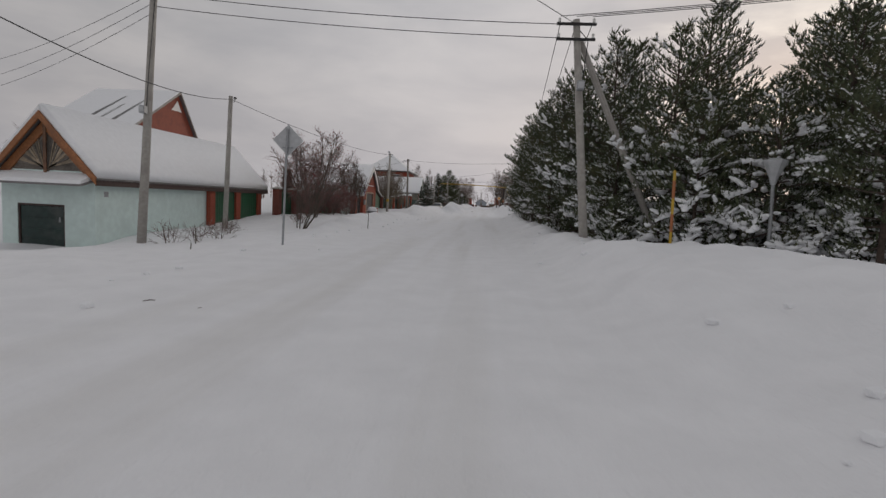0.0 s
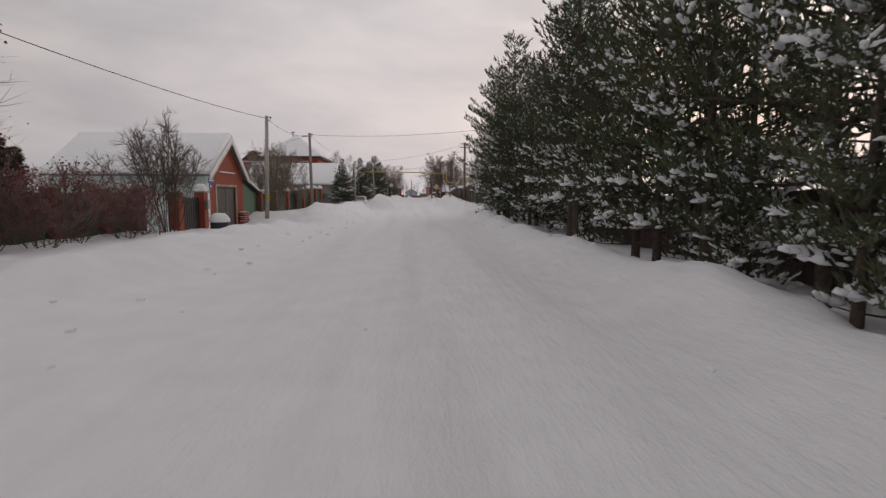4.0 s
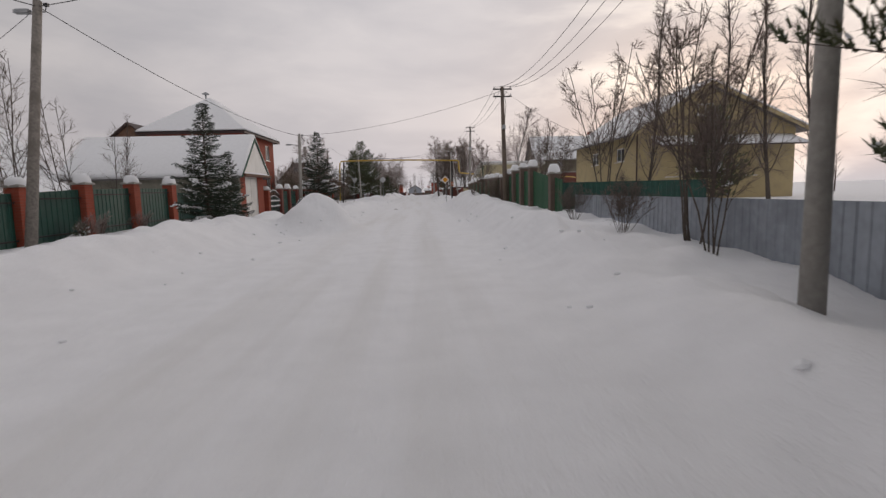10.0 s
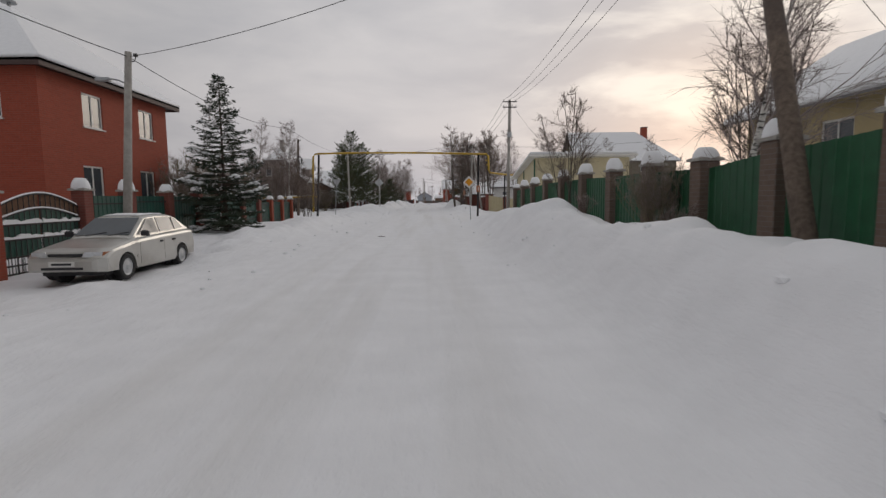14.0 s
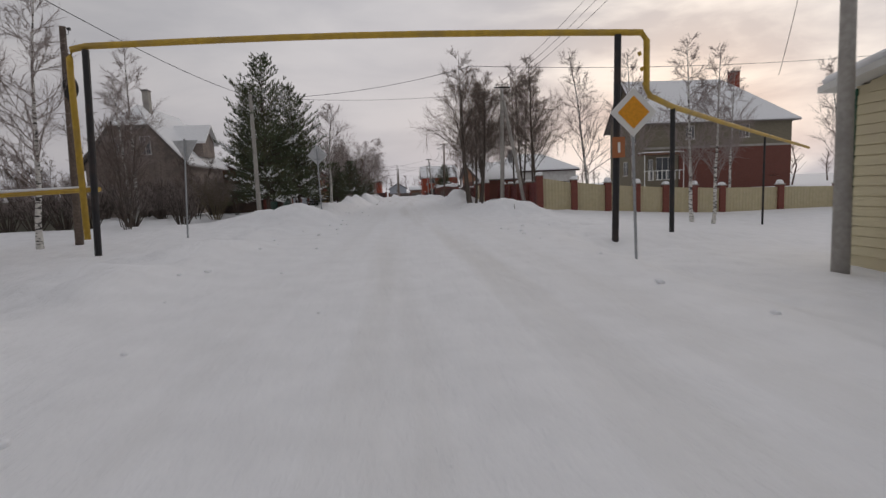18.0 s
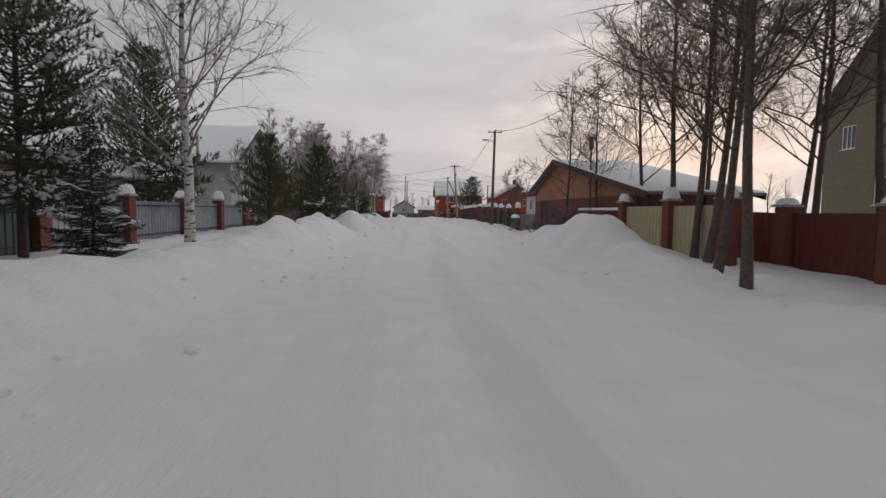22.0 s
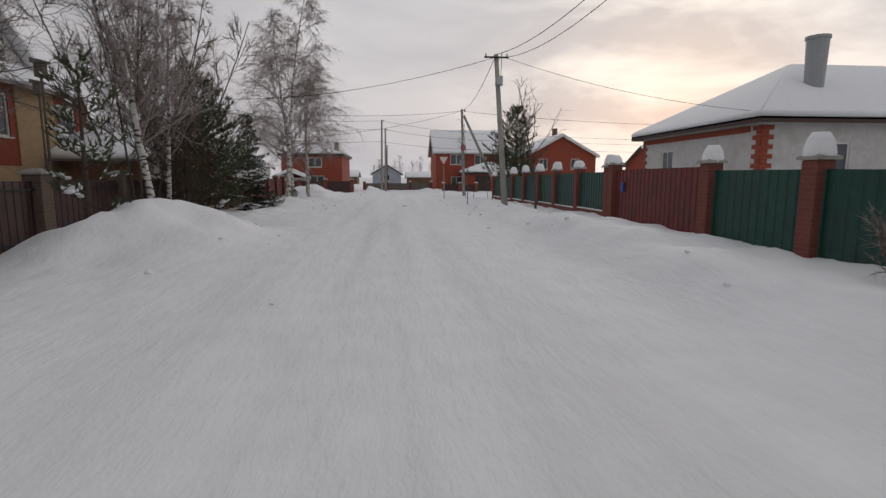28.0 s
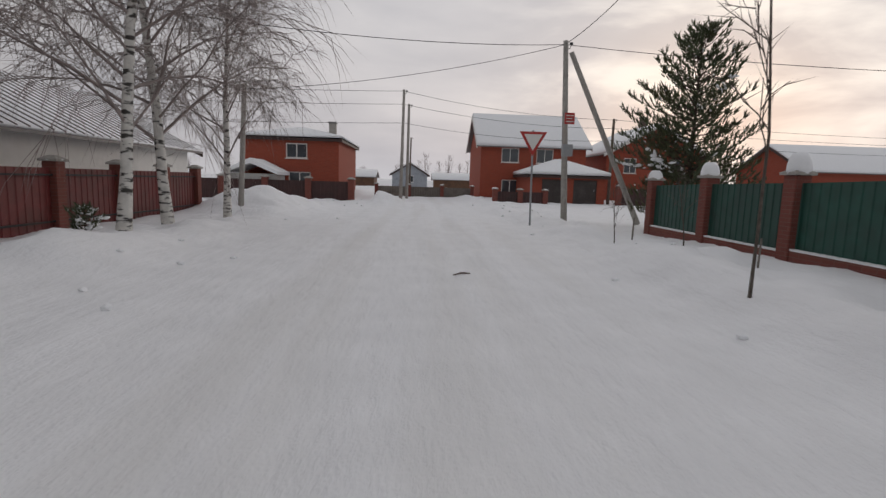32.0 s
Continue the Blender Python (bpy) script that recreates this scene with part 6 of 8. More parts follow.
part("pipe", Shape().tube([(-16.0, 119.5, 1.72), (-9.4, 118.6, 1.82), (-9.4, 118.3, 1.75)], 0.07, 8), GAS_YELLOW, gas, "thinner yellow branch pipe")
for k in range(3):
    part("flange", Shape().tube([(5.98 + 0.09 * k, 116.9 + 0.04 * k, 4.9 - 0.4 * k), (6.02 + 0.09 * k, 116.9 + 0.04 * k, 4.8 - 0.4 * k)], 0.05, 8), GAS_YELLOW, gas)
part("post", Shape().tube([(18.0, 128.0, -1.5), (18.0, 128.0, 3.42)], 0.05, 8), BLACK_STEEL, gas)
part("post", Shape().tube([(-13.6, 119.2, -0.4), (-13.6, 119.2, 1.72)], 0.05, 8), BLACK_STEEL, gas)
part("pipe_snow", Shape().tube([(-15.8, 119.47, 1.82), (-12.5, 119.02, 1.87), (-9.6, 118.63, 1.91)], [0.03, 0.055, 0.03], 6), SNOW, gas)
wp = part("warning_plate", Shape().box(5.08, 5.42, 116.54, 116.58, 2.05, 2.6), RUST_PAINT, gas, "faded red warning plate")
part("lettering", Shape().box(5.22, 5.29, 116.534, 116.538, 2.18, 2.46), WHITE_PAINT, wp)

# yellow marker post, lamp, sticks
ym = thing("marker_post", (6.0, 12.6, gz(6.0, 12.6)), "yellow and red banded gas marker post in the snow", "post")
part("post", Shape().tube([(6.02, 12.6, 0.0), (5.97, 12.6, 2.36)], 0.034, 8), GAS_YELLOW, ym)
part("cap", Shape().tube([(5.97, 12.6, 2.361), (5.97, 12.6, 2.42)], [0.042, 0.02], 8), GAS_YELLOW, ym)
for z in (0.95, 1.75):
    part("painted_band", Shape().tube([(6.02 - z * 0.021, 12.6, z), (6.011 - z * 0.021, 12.6, z + 0.42)], 0.036, 10), RUST_PAINT, ym, "faded red band")
lp = thing("garden_lamp", (8.45, 13.0, gz(8.45, 13.0)), "grey street lamp with an upturned conical shade", "street lamp")
part("post", Shape().tube([(8.5, 13.0, -0.2), (8.42, 13.0, 2.3)], 0.045, 8), STEEL, lp)
part("shade", Shape().loft([[(8.42 + r * math.cos(a), 13.0 + r * math.sin(a), z) for a in np.linspace(0, 2 * math.pi, 13)[:-1]] for r, z in ((0.06, 2.2), (0.09, 2.35), (0.26, 2.72), (0.27, 2.78), (0.1, 2.84))]), SIGN_BACK, lp, "conical lamp shade")
for x, y, h in ((-3.95, 23.6, 0.75), (-7.7, 15.6, 0.5), (-7.2, 14.5, 0.2), (-8.2, 37.0, 0.8), (4.6, 196.5, 0.45), (4.9, 204.0, 0.5), (5.6, 200.6, 0.5), (-4.3, 176.5, 0.35), (4.85, 127.8, 0.3), (4.8, 47.0, 0.9)):
    st = thing("stake", (x, y, gz(x, y)), "thin wooden stake standing in the snow", "stake", "stakes in the verge")
    part("stick", Shape().tube([(x, y, gz(x, y) - 0.2), (x + 0.02, y + 0.01, gz(x, y) + h)], [0.022, 0.016], 6), WOOD_GREY, st)
# lamps on tall thin posts
for x, y, z, w in ((6.9, 156.2, 4.4, 0.18), (-10.5, 190.0, 4.7, 0.26), (-12.5, 193.0, 4.6, 0.26)):
    bh = thing("bird_box", (x, y, gz(x, y)), "wooden box on a tall thin post", "bird box")
    part("post", Shape().tube([(x, y, gz(x, y) - 0.3), (x, y, z - 0.2)], [0.045, 0.035], 7), POLE_WOOD, bh)
    b = part("box", Shape().chamfered(x - w / 2, x + w / 2, y - w / 2, y + w / 2, z - 0.2, z + 0.2, 0.02), WOOD_GREY, bh)
    part("box_roof", Shape().prism([(x - w / 2 - 0.05, y - w / 2 - 0.05, z + 0.202), (x + w / 2 + 0.05, y - w / 2 - 0.05, z + 0.202), (x + w / 2 + 0.05, y - w / 2 - 0.05, z + 0.27), (x - w / 2 - 0.05, y - w / 2 - 0.05, z + 0.34)], (0, w + 0.1, 0)), WOOD_GREY, b)

# dark board fence by the thicket and a low olive one beyond the branch pipe
fence("dark wooden board fence at the thicket's end", "x", 141.6, [-14.6, -12.8, -11.0, -9.4], 1.95, WOOD_DARK, None, snow=0.0)
fence("low olive sheet fence beyond the branch pipe", "x", 133.0, [-34.0, -31.5, -29.0, -26.5, -24.0, -21.5, -19.5, -17.6], 1.75, OLIVE_PLASTER, None, snow=0.0)
mk = thing("pipe_marker", (-12.0, 114.9, gz(-12.0, 114.9)), "small yellow plate on a thin stake by the gas pipe", "sign")
part("stake", Shape().tube([(-11.9, 114.9, gz(-12.0, 114.9) - 0.2), (-12.0, 114.9, 0.62)], 0.02, 6), BLACK_STEEL, mk)
part("plate", Shape().box(-12.18, -11.84, 114.86, 114.88, 0.5, 0.72), GAS_YELLOW, mk)
fence("dark green sheet fence between the yards", "x", 68.5, [6.5, 8.4, 10.3, 12.2], 1.75, GREEN_DARK, None, snow=0.0)


# ---------------------------------------------------------------- trees and shrubs
ICO = [(0, 0, -1), (0.72, -0.53, -0.45), (-0.28, -0.85, -0.45), (-0.89, 0, -0.45), (-0.28, 0.85, -0.45), (0.72, 0.53, -0.45),
       (0.28, -0.85, 0.45), (-0.72, -0.53, 0.45), (-0.72, 0.53, 0.45), (0.28, 0.85, 0.45), (0.89, 0, 0.45), (0, 0, 1)]
ICO_F = [(0, 1, 2), (1, 0, 5), (0, 2, 3), (0, 3, 4), (0, 4, 5), (1, 5, 10), (2, 1, 6), (3, 2, 7), (4, 3, 8), (5, 4, 9), (1, 10, 6), (2, 6, 7), (3, 7, 8),
         (4, 8, 9), (5, 9, 10), (6, 10, 11), (7, 6, 11), (8, 7, 11), (9, 8, 11), (10, 9, 11)]


def tri_mesh(name, verts, faces, mat, smooth=False):
    """A mesh from arrays of corners and equal-sided faces."""
    me = bpy.data.meshes.new(name)
    verts, faces = np.asarray(verts, np.float32), np.asarray(faces, np.int32)
    n, k = faces.shape
    me.vertices.add(len(verts))
    me.vertices.foreach_set("co", verts.ravel())
    me.loops.add(n * k)
    me.loops.foreach_set("vertex_index", faces.ravel())
    me.polygons.add(n)
    me.polygons.foreach_set("loop_start", np.arange(0, n * k, k, dtype=np.int32))
    if smooth:
        me.polygons.foreach_set("use_smooth", np.ones(n, bool))
    me.update(calc_edges=True)
    me.validate()
    me.materials.append(mat)
    return me


def tubes(branches):
    """Many tapering branches in one array: each is (points, radii, sides)."""
    vs, fs, k = [], [], 0
    for pts, rad, sides in branches:
        pts = np.asarray(pts, float)
        d = np.gradient(pts, axis=0)
        d /= np.linalg.norm(d, axis=1)[:, None] + 1e-9
        ref = np.array([0.0, 0, 1]) if abs(d[0, 2]) < 0.8 else np.array([1.0, 0, 0])
        a = np.cross(d, ref)
        a /= np.linalg.norm(a, axis=1)[:, None] + 1e-9
        b = np.cross(d, a)
        ang = np.arange(sides) * 2 * np.pi / sides
        ring = pts[:, None] + np.asarray(rad, float)[:, None, None] * (np.cos(ang)[None, :, None] * a[:, None] + np.sin(ang)[None, :, None] * b[:, None])
        m = len(pts)
        vs.append(ring.reshape(-1, 3))
        i = np.arange(m - 1)[:, None] * sides + np.arange(sides)[None]
        j = np.arange(m - 1)[:, None] * sides + (np.arange(sides)[None] + 1) % sides
        fs.append(np.stack([i, j, j + sides, i + sides], -1).reshape(-1, 4) + k)
        k += m * sides
    return np.concatenate(vs), np.concatenate(fs)


def spikes(starts, mids, ends, r):
    """Fine bent twigs: a three-sided stalk that runs out to a point."""
    a, m, e = np.asarray(starts), np.asarray(mids), np.asarray(ends)
    n = len(a)
    d = e - a
    d /= np.linalg.norm(d, axis=1)[:, None] + 1e-9
    ref = np.where(np.abs(d[:, 2:]) < 0.8, np.array([[0.0, 0, 1]]), np.array([[1.0, 0, 0]]))
    s = np.cross(d, ref)
    s /= np.linalg.norm(s, axis=1)[:, None] + 1e-9
    t = np.cross(d, s)
    ring = [s * math.cos(k * 2.0944) + t * math.sin(k * 2.0944) for k in range(3)]
    v = np.stack([a + ring[k] * r for k in range(3)] + [m + ring[k] * r * 0.72 for k in range(3)] + [e], 1)
    f = np.array([(0, 1, 4), (0, 4, 3), (1, 2, 5), (1, 5, 4), (2, 0, 3), (2, 3, 5), (3, 4, 6), (4, 5, 6), (5, 3, 6)])
    return v.reshape(-1, 3), (f[None] + (np.arange(n) * 7)[:, None, None]).reshape(-1, 3)


def prickles(starts, ends, r):
    """Fine straight twigs: three-sided points."""
    a, e = np.asarray(starts), np.asarray(ends)
    d = e - a
    d /= np.linalg.norm(d, axis=1)[:, None] + 1e-9
    ref = np.where(np.abs(d[:, 2:]) < 0.8, np.array([[0.0, 0, 1]]), np.array([[1.0, 0, 0]]))
    s = np.cross(d, ref)
    s /= np.linalg.norm(s, axis=1)[:, None] + 1e-9
    t = np.cross(d, s)
    v = np.stack([a + (s * math.cos(k * 2.0944) + t * math.sin(k * 2.0944)) * r for k in range(3)] + [e], 1)
    f = np.array([(0, 1, 3), (1, 2, 3), (2, 0, 3)])
    return v.reshape(-1, 3), (f[None] + (np.arange(len(a)) * 4)[:, None, None]).reshape(-1, 3)


def blobs(centres, sizes, rng):
    """Lumps of snow: flattened, uneven."""
    base = np.array(ICO)
    c, s = np.asarray(centres), np.asarray(sizes)
    n = len(c)
    jit = 1 + rng.uniform(-0.25, 0.25, (n, 12, 1))
    v = c[:, None] + base[None] * s[:, None] * jit
    f = np.array(ICO_F)[None] + (np.arange(n) * 12)[:, None, None]
    return v.reshape(-1, 3), f.reshape(-1, 3)


def blades(centres, ways, k, length, width, spread, rng):
    """Sprays of needles: k slim blades from each centre, about its way."""
    c, w = np.repeat(np.asarray(centres), k, 0), np.repeat(np.asarray(ways), k, 0)
    d = w + rng.normal(0, spread, w.shape)
    d /= np.linalg.norm(d, axis=1)[:, None] + 1e-9
    side = np.cross(d, rng.normal(0, 1, d.shape))
    side /= np.linalg.norm(side, axis=1)[:, None] + 1e-9
    ln = length * rng.uniform(0.6, 1.25, (len(c), 1))
    start = c - d * ln * 0.25
    v = np.stack([start - side * width, start + side * width, c + d * ln], 1)
    return v.reshape(-1, 3), np.arange(len(c) * 3).reshape(-1, 3)


def lumps_along(centres, ways, sizes, rng):
    """Pads of snow lying along boughs: long, uneven, rounded above. sizes: half length, half width, half height."""
    base = np.array(ICO)
    c, w, s = np.asarray(centres), np.asarray(ways), np.asarray(sizes)
    w = w / (np.linalg.norm(w, axis=1)[:, None] + 1e-9)
    side = np.cross(w, [0, 0, 1.0])
    side /= np.linalg.norm(side, axis=1)[:, None] + 1e-9
    up = np.cross(side, w)
    n = len(c)
    jit = 1 + rng.uniform(-0.3, 0.3, (n, 12, 1))
    b = base[None] * s[:, None] * jit
    v = c[:, None] + b[..., :1] * w[:, None] + b[..., 1:2] * side[:, None] + b[..., 2:] * up[:, None]
    f = np.array(ICO_F)[None] + (np.arange(n) * 12)[:, None, None]
    return v.reshape(-1, 3), f.reshape(-1, 3)


def conifer(name, seed, h, base, spread, style, snow, label, category, needle_mat, bark=None, full=1.0, pad=0.62, hang=0.0):
    """A pine or spruce at the origin: trunk, limbs, needles and the snow caught in it."""
    rng = np.random.default_rng(seed)
    root = thing(name, (0, 0, 0), label, category)
    pine = style == "pine"
    limbs, cent, way, sc, sw_, ss = [], [], [], [], [], []
    r0 = 0.03 + h * 0.0095
    lean = rng.uniform(-0.03, 0.03, 2) * h
    zs = np.linspace(0, 1, 7)
    trunk = [(np.stack([lean[0] * zs ** 2, lean[1] * zs ** 2, zs * h - 0.35], 1), r0 * (1 - 0.93 * zs) + 0.008, 9)]
    count = int((h - base) * (11.6 if pine else 22) * full * min(1.0, 0.5 + h / 10))
    for b in range(count):
        rel = ((b + rng.random()) / count) ** (1.0 if pine else 1.1)
        z = base + (h - base - 0.2) * rel
        if pine:
            reach = spread * (0.7 + 1.2 * rel) if rel < 0.25 else spread * (1.0 - ((rel - 0.25) / 0.75) ** 1.5 * 0.88)
            rise = -0.30 + 1.0 * rel - hang * (1 - rel)
        else:
            reach = spread * (1 - rel) ** 0.85 + 0.10
            rise = -0.25 + 0.6 * rel
        az = b * 2.39996 + rng.uniform(-0.6, 0.6)
        L = reach * rng.uniform(0.5, 1.25)
        out = np.array([math.cos(az), math.sin(az), 0])
        up = rise + rng.uniform(-0.18, 0.18)
        org = np.array([lean[0] * (z / h) ** 2, lean[1] * (z / h) ** 2, z])
        bend = rng.uniform(0.15, 0.42) if pine else 0.18
        swing = np.cross(out, [0, 0, 1.0]) * rng.uniform(-0.25, 0.25)

        def spot(f):
            return org + out * L * f + swing * L * f * f + np.array([0, 0, 1.0]) * (up * L * f + bend * L * f * f + hang * 0.9 * L * f * (1 - f))
        limbs.append((np.stack([spot(f) for f in (0, 0.3, 0.65, 1.0)]), np.array([0.010 + 0.012 * L, 0.008 + 0.008 * L, 0.009, 0.005]), 4))
        m = max(3, int(L / (0.20 if pine else 0.13)))
        heavy = rng.random() < snow * (1.7 - 1.4 * rel)
        for q in range(m):
            f = (q + 0.4 + 0.5 * rng.random()) / m
            if f < (0.22 if pine else 0.10):
                continue
            p = spot(f)
            for sgn in (-1, 1):
                tl = (0.40 * L * (1.08 - f) + 0.12) * rng.uniform(0.5, 1.25)
                sd = np.cross(out, [0, 0, 1.0]) * sgn
                d = sd * rng.uniform(0.5, 1.0) + out * 0.65 + np.array([0, 0, rng.uniform(0.15, 0.8) if pine else rng.uniform(-0.2, 0.05)])
                d /= np.linalg.norm(d)
                nn = max(2, int(tl / (0.115 if pine else 0.085)))
                for w in range(nn):
                    g = (w + 1) / nn
                    cent.append(p + d * tl * g + np.array([0, 0, 0.30 * tl * g * g if pine else 0.0]))
                    way.append(d * 0.8 + np.array([0, 0, 0.3 + 0.6 * g if pine else 0.0]))
                if rng.random() < min(0.75, snow * 2.0):
                    w = rng.uniform(0.016, 0.034) * (1.0 if pine else 0.8)
                    g = rng.uniform(0.45, 1.0)
                    sc.append(p + d * tl * g + np.array([0, 0, (0.30 * tl * g * g if pine else 0.0) + 0.035]))
                    sw_.append(d + np.array([0, 0, 0.25 if pine else -0.05]))
                    ss.append((w * rng.uniform(2.2, 4.2), w, w * 0.8))
                if heavy and rng.random() < (0.5 if pad < 0.8 else 0.62):
                    w = pad * rng.uniform(0.03, 0.11) * (1.45 - 0.8 * rel)
                    sc.append(p + d * tl * rng.uniform(0.35, 0.8) + np.array([0, 0, 0.045]))
                    sw_.append(d + rng.normal(0, 0.15, 3))
                    ss.append((w * rng.uniform(1.4, 3.0), w * rng.uniform(0.8, 1.4), w * 0.7))
            if heavy and f > 0.45 and rng.random() < 0.8:
                w = pad * rng.uniform(0.04, 0.15) * (1.5 - 0.9 * rel)
                sc.append(p + np.array([0, 0, 0.05]))
                sw_.append(out + np.array([0, 0, up + bend * f]))
                ss.append((w * rng.uniform(1.3, 2.6), w * rng.uniform(0.8, 1.3), w * 0.7))
        cent.append(spot(1.0))
        way.append(out + np.array([0, 0, 0.9 if pine else 0.3]))
    top = np.array([lean[0], lean[1], h - 0.35])
    for k in range(6):
        cent.append(top - np.array([0, 0, 0.10 * k]))
        way.append(np.array([0, 0, 1.0]))
    tv, tf = tubes(trunk)
    lv, lf = tubes(limbs)
    if pine:
        nv, nf = blades(cent, way, 5, 0.17, 0.0215, 0.42, rng)
    else:
        nv, nf = blades(cent, way, 5, 0.12, 0.016, 0.5, rng)
    for nm, v, f, m, sm, kd in (("trunk", tv, tf, bark or PINE_BARK, True, ""), ("branching", lv, lf, bark or PINE_BARK, False, "stuff"), ("foliage", nv, nf, needle_mat, False, "stuff")):
        ob = new(nm, tri_mesh(nm, v, f, m, sm))
        ob.parent = root
        if kd:
            ob["kind"] = kd
    if sc:
        c0, w0, s0 = np.array(sc), np.array(sw_), np.array(ss)
        w0 = w0 / (np.linalg.norm(w0, axis=1)[:, None] + 1e-9)
        shift = s0[:, :1] * rng.uniform(0.55, 0.95, (len(c0), 1))
        c1 = c0 + w0 * shift - np.array([0, 0, 1.0]) * s0[:, 2:] * 0.45 + rng.normal(0, 0.012, c0.shape)
        big = s0[:, 0] > 0.13
        s0 = s0 * np.array([0.75, 0.95, 1.0])
        v, f = lumps_along(np.concatenate([c0, c1[big]]), np.concatenate([w0, w0[big]]), np.concatenate([s0, s0[big] * 0.72]), rng)
        ob = new("bough_snow", tri_mesh("bough_snow", v, f, SNOW, True))
        ob.parent = root
        ob["label"], ob["kind"] = "clumps of snow on the boughs", "stuff"
    return root


def bare_tree(name, seed, h, label, category, bark, twig, stems=1, lean=0.0, first=0.25, spread=0.45, kids=(15, 6, 5), droop=0.0, thick=1.0, berries=0, up=0.75, fineness=0.0065, fan=0.2):
    """A leafless tree at the origin: trunk or stems, boughs, and twigs in three orders."""
    rng = np.random.default_rng(seed)
    root = thing(name, (0, 0, 0), label, category)
    trunks, boughs, fine, tips = [], [], [], []

    def grow(p, d, L, r, n, wobble, sag):
        pts = [p]
        d = d / np.linalg.norm(d)
        for k in range(n):
            d = d + rng.normal(0, wobble, 3) + np.array([0, 0, -sag * (k + 1) / n])
            d /= np.linalg.norm(d)
            pts.append(pts[-1] + d * L / n)
        return np.array(pts)

    def along(pts, f):
        x = f * (len(pts) - 1)
        i = min(int(x), len(pts) - 2)
        return pts[i] + (pts[i + 1] - pts[i]) * (x - i), (pts[i + 1] - pts[i]) / np.linalg.norm(pts[i + 1] - pts[i])

    for s in range(stems):
        hs = h * rng.uniform(0.75, 1.0) if stems > 1 else h
        az = rng.uniform(0, 6.28)
        tilt = (0.08 + fan * rng.random()) if stems > 1 else lean
        tr = grow(np.array([0.12 * math.cos(az) * (stems > 1), 0.12 * math.sin(az) * (stems > 1), -0.3]), np.array([tilt * math.cos(az), tilt * math.sin(az), 1.0]), hs, 0, 8, 0.045, -0.02)
        r = (0.018 + 0.0115 * hs) * thick * (0.75 if stems > 1 else 1)
        trunks.append((tr, np.linspace(r, 0.01, len(tr)) * (1 + 0.25 * (np.arange(len(tr)) == 0)), 8))
        for b in range(kids[0]):
            f = first + (0.97 - first) * (b + rng.random()) / kids[0]
            p, d = along(tr, f)
            a = rng.uniform(0, 6.28)
            L = hs * spread * (1.05 - f) * rng.uniform(0.7, 1.2) + 0.25
            bd = np.array([math.cos(a), math.sin(a), up * rng.uniform(0.55, 1.25)])
            bo = grow(p, bd, L, 0, 4, 0.12, droop * 0.5 - (0.0 if droop else 0.12))
            br = r * (1 - f) * 0.30 + 0.006
            boughs.append((bo, np.linspace(br, 0.005, len(bo)), 4))
            for c in range(kids[1]):
                g = 0.12 + 0.88 * (c + rng.random()) / kids[1]
                q, dd = along(bo, min(g, 0.99))
                L2 = L * 0.55 * (1.15 - g * 0.6) * rng.uniform(0.6, 1.2) + 0.12
                td = dd + rng.normal(0, 0.55, 3) + np.array([0, 0, 0.15])
                t2 = grow(q, td, L2, 0, 3 if droop else 2, 0.15, droop)
                boughs.append((t2, np.linspace(0.009, 0.0045, len(t2)), 3))
                for e in range(kids[2]):
                    k = 0.2 + 0.8 * (e + rng.random()) / kids[2]
                    o, d3 = along(t2, min(k, 0.99))
                    t3 = grow(o, d3 + rng.normal(0, 0.55, 3), L2 * (0.72 if droop else 0.55) * rng.uniform(0.5, 1.3) + 0.08, 0, 2, 0.14, droop * 1.8)
                    fine.append(t3)
                    tips.append(t3[-1])
    for nm, br, m, sm in (("trunk", trunks, bark, True), ("branching", boughs, bark if bark is not BIRCH else TWIG_FROST, False), ("twig_mass", fine, twig, False)):
        if nm != "twig_mass":
            v, f = tubes(br)
        elif droop:
            v, f = spikes([b[0] for b in br], [b[1] for b in br], [b[2] for b in br], fineness)
        else:
            v, f = prickles([b[0] for b in br], [b[2] for b in br], fineness)
        ob = new(nm, tri_mesh(nm, v, f, m, sm))
        ob.parent = root
        if nm != "trunk" or stems > 6:
            ob["kind"] = "stuff"
    if berries:
        pick = rng.choice(len(tips), min(berries, len(tips)), False)
        v, f = blobs(np.array(tips)[pick], np.full((len(pick), 3), 1.0) * rng.uniform(0.014, 0.03, (len(pick), 1)), rng)
        ob = new("berry_mass", tri_mesh("berry_mass", v, f, BERRY, True))
        ob.parent = root
        ob["kind"] = "stuff"
    return root


def plant(proto, spots, first=True):
    """Sets the prototype at the first spot and copies at the others: x, y, scale, turn, and a group."""
    for k, (x, y, s, turn) in enumerate(spots):
        m = Matrix.LocRotScale((x, y, gz(x, y) - 0.02), Euler((0, 0, radians(turn))), Vector((s, s, s)))
        if k == 0:
            proto.matrix_basis = m
        else:
            o = copy_thing(proto, Matrix.Identity(4))
            o.matrix_basis = m


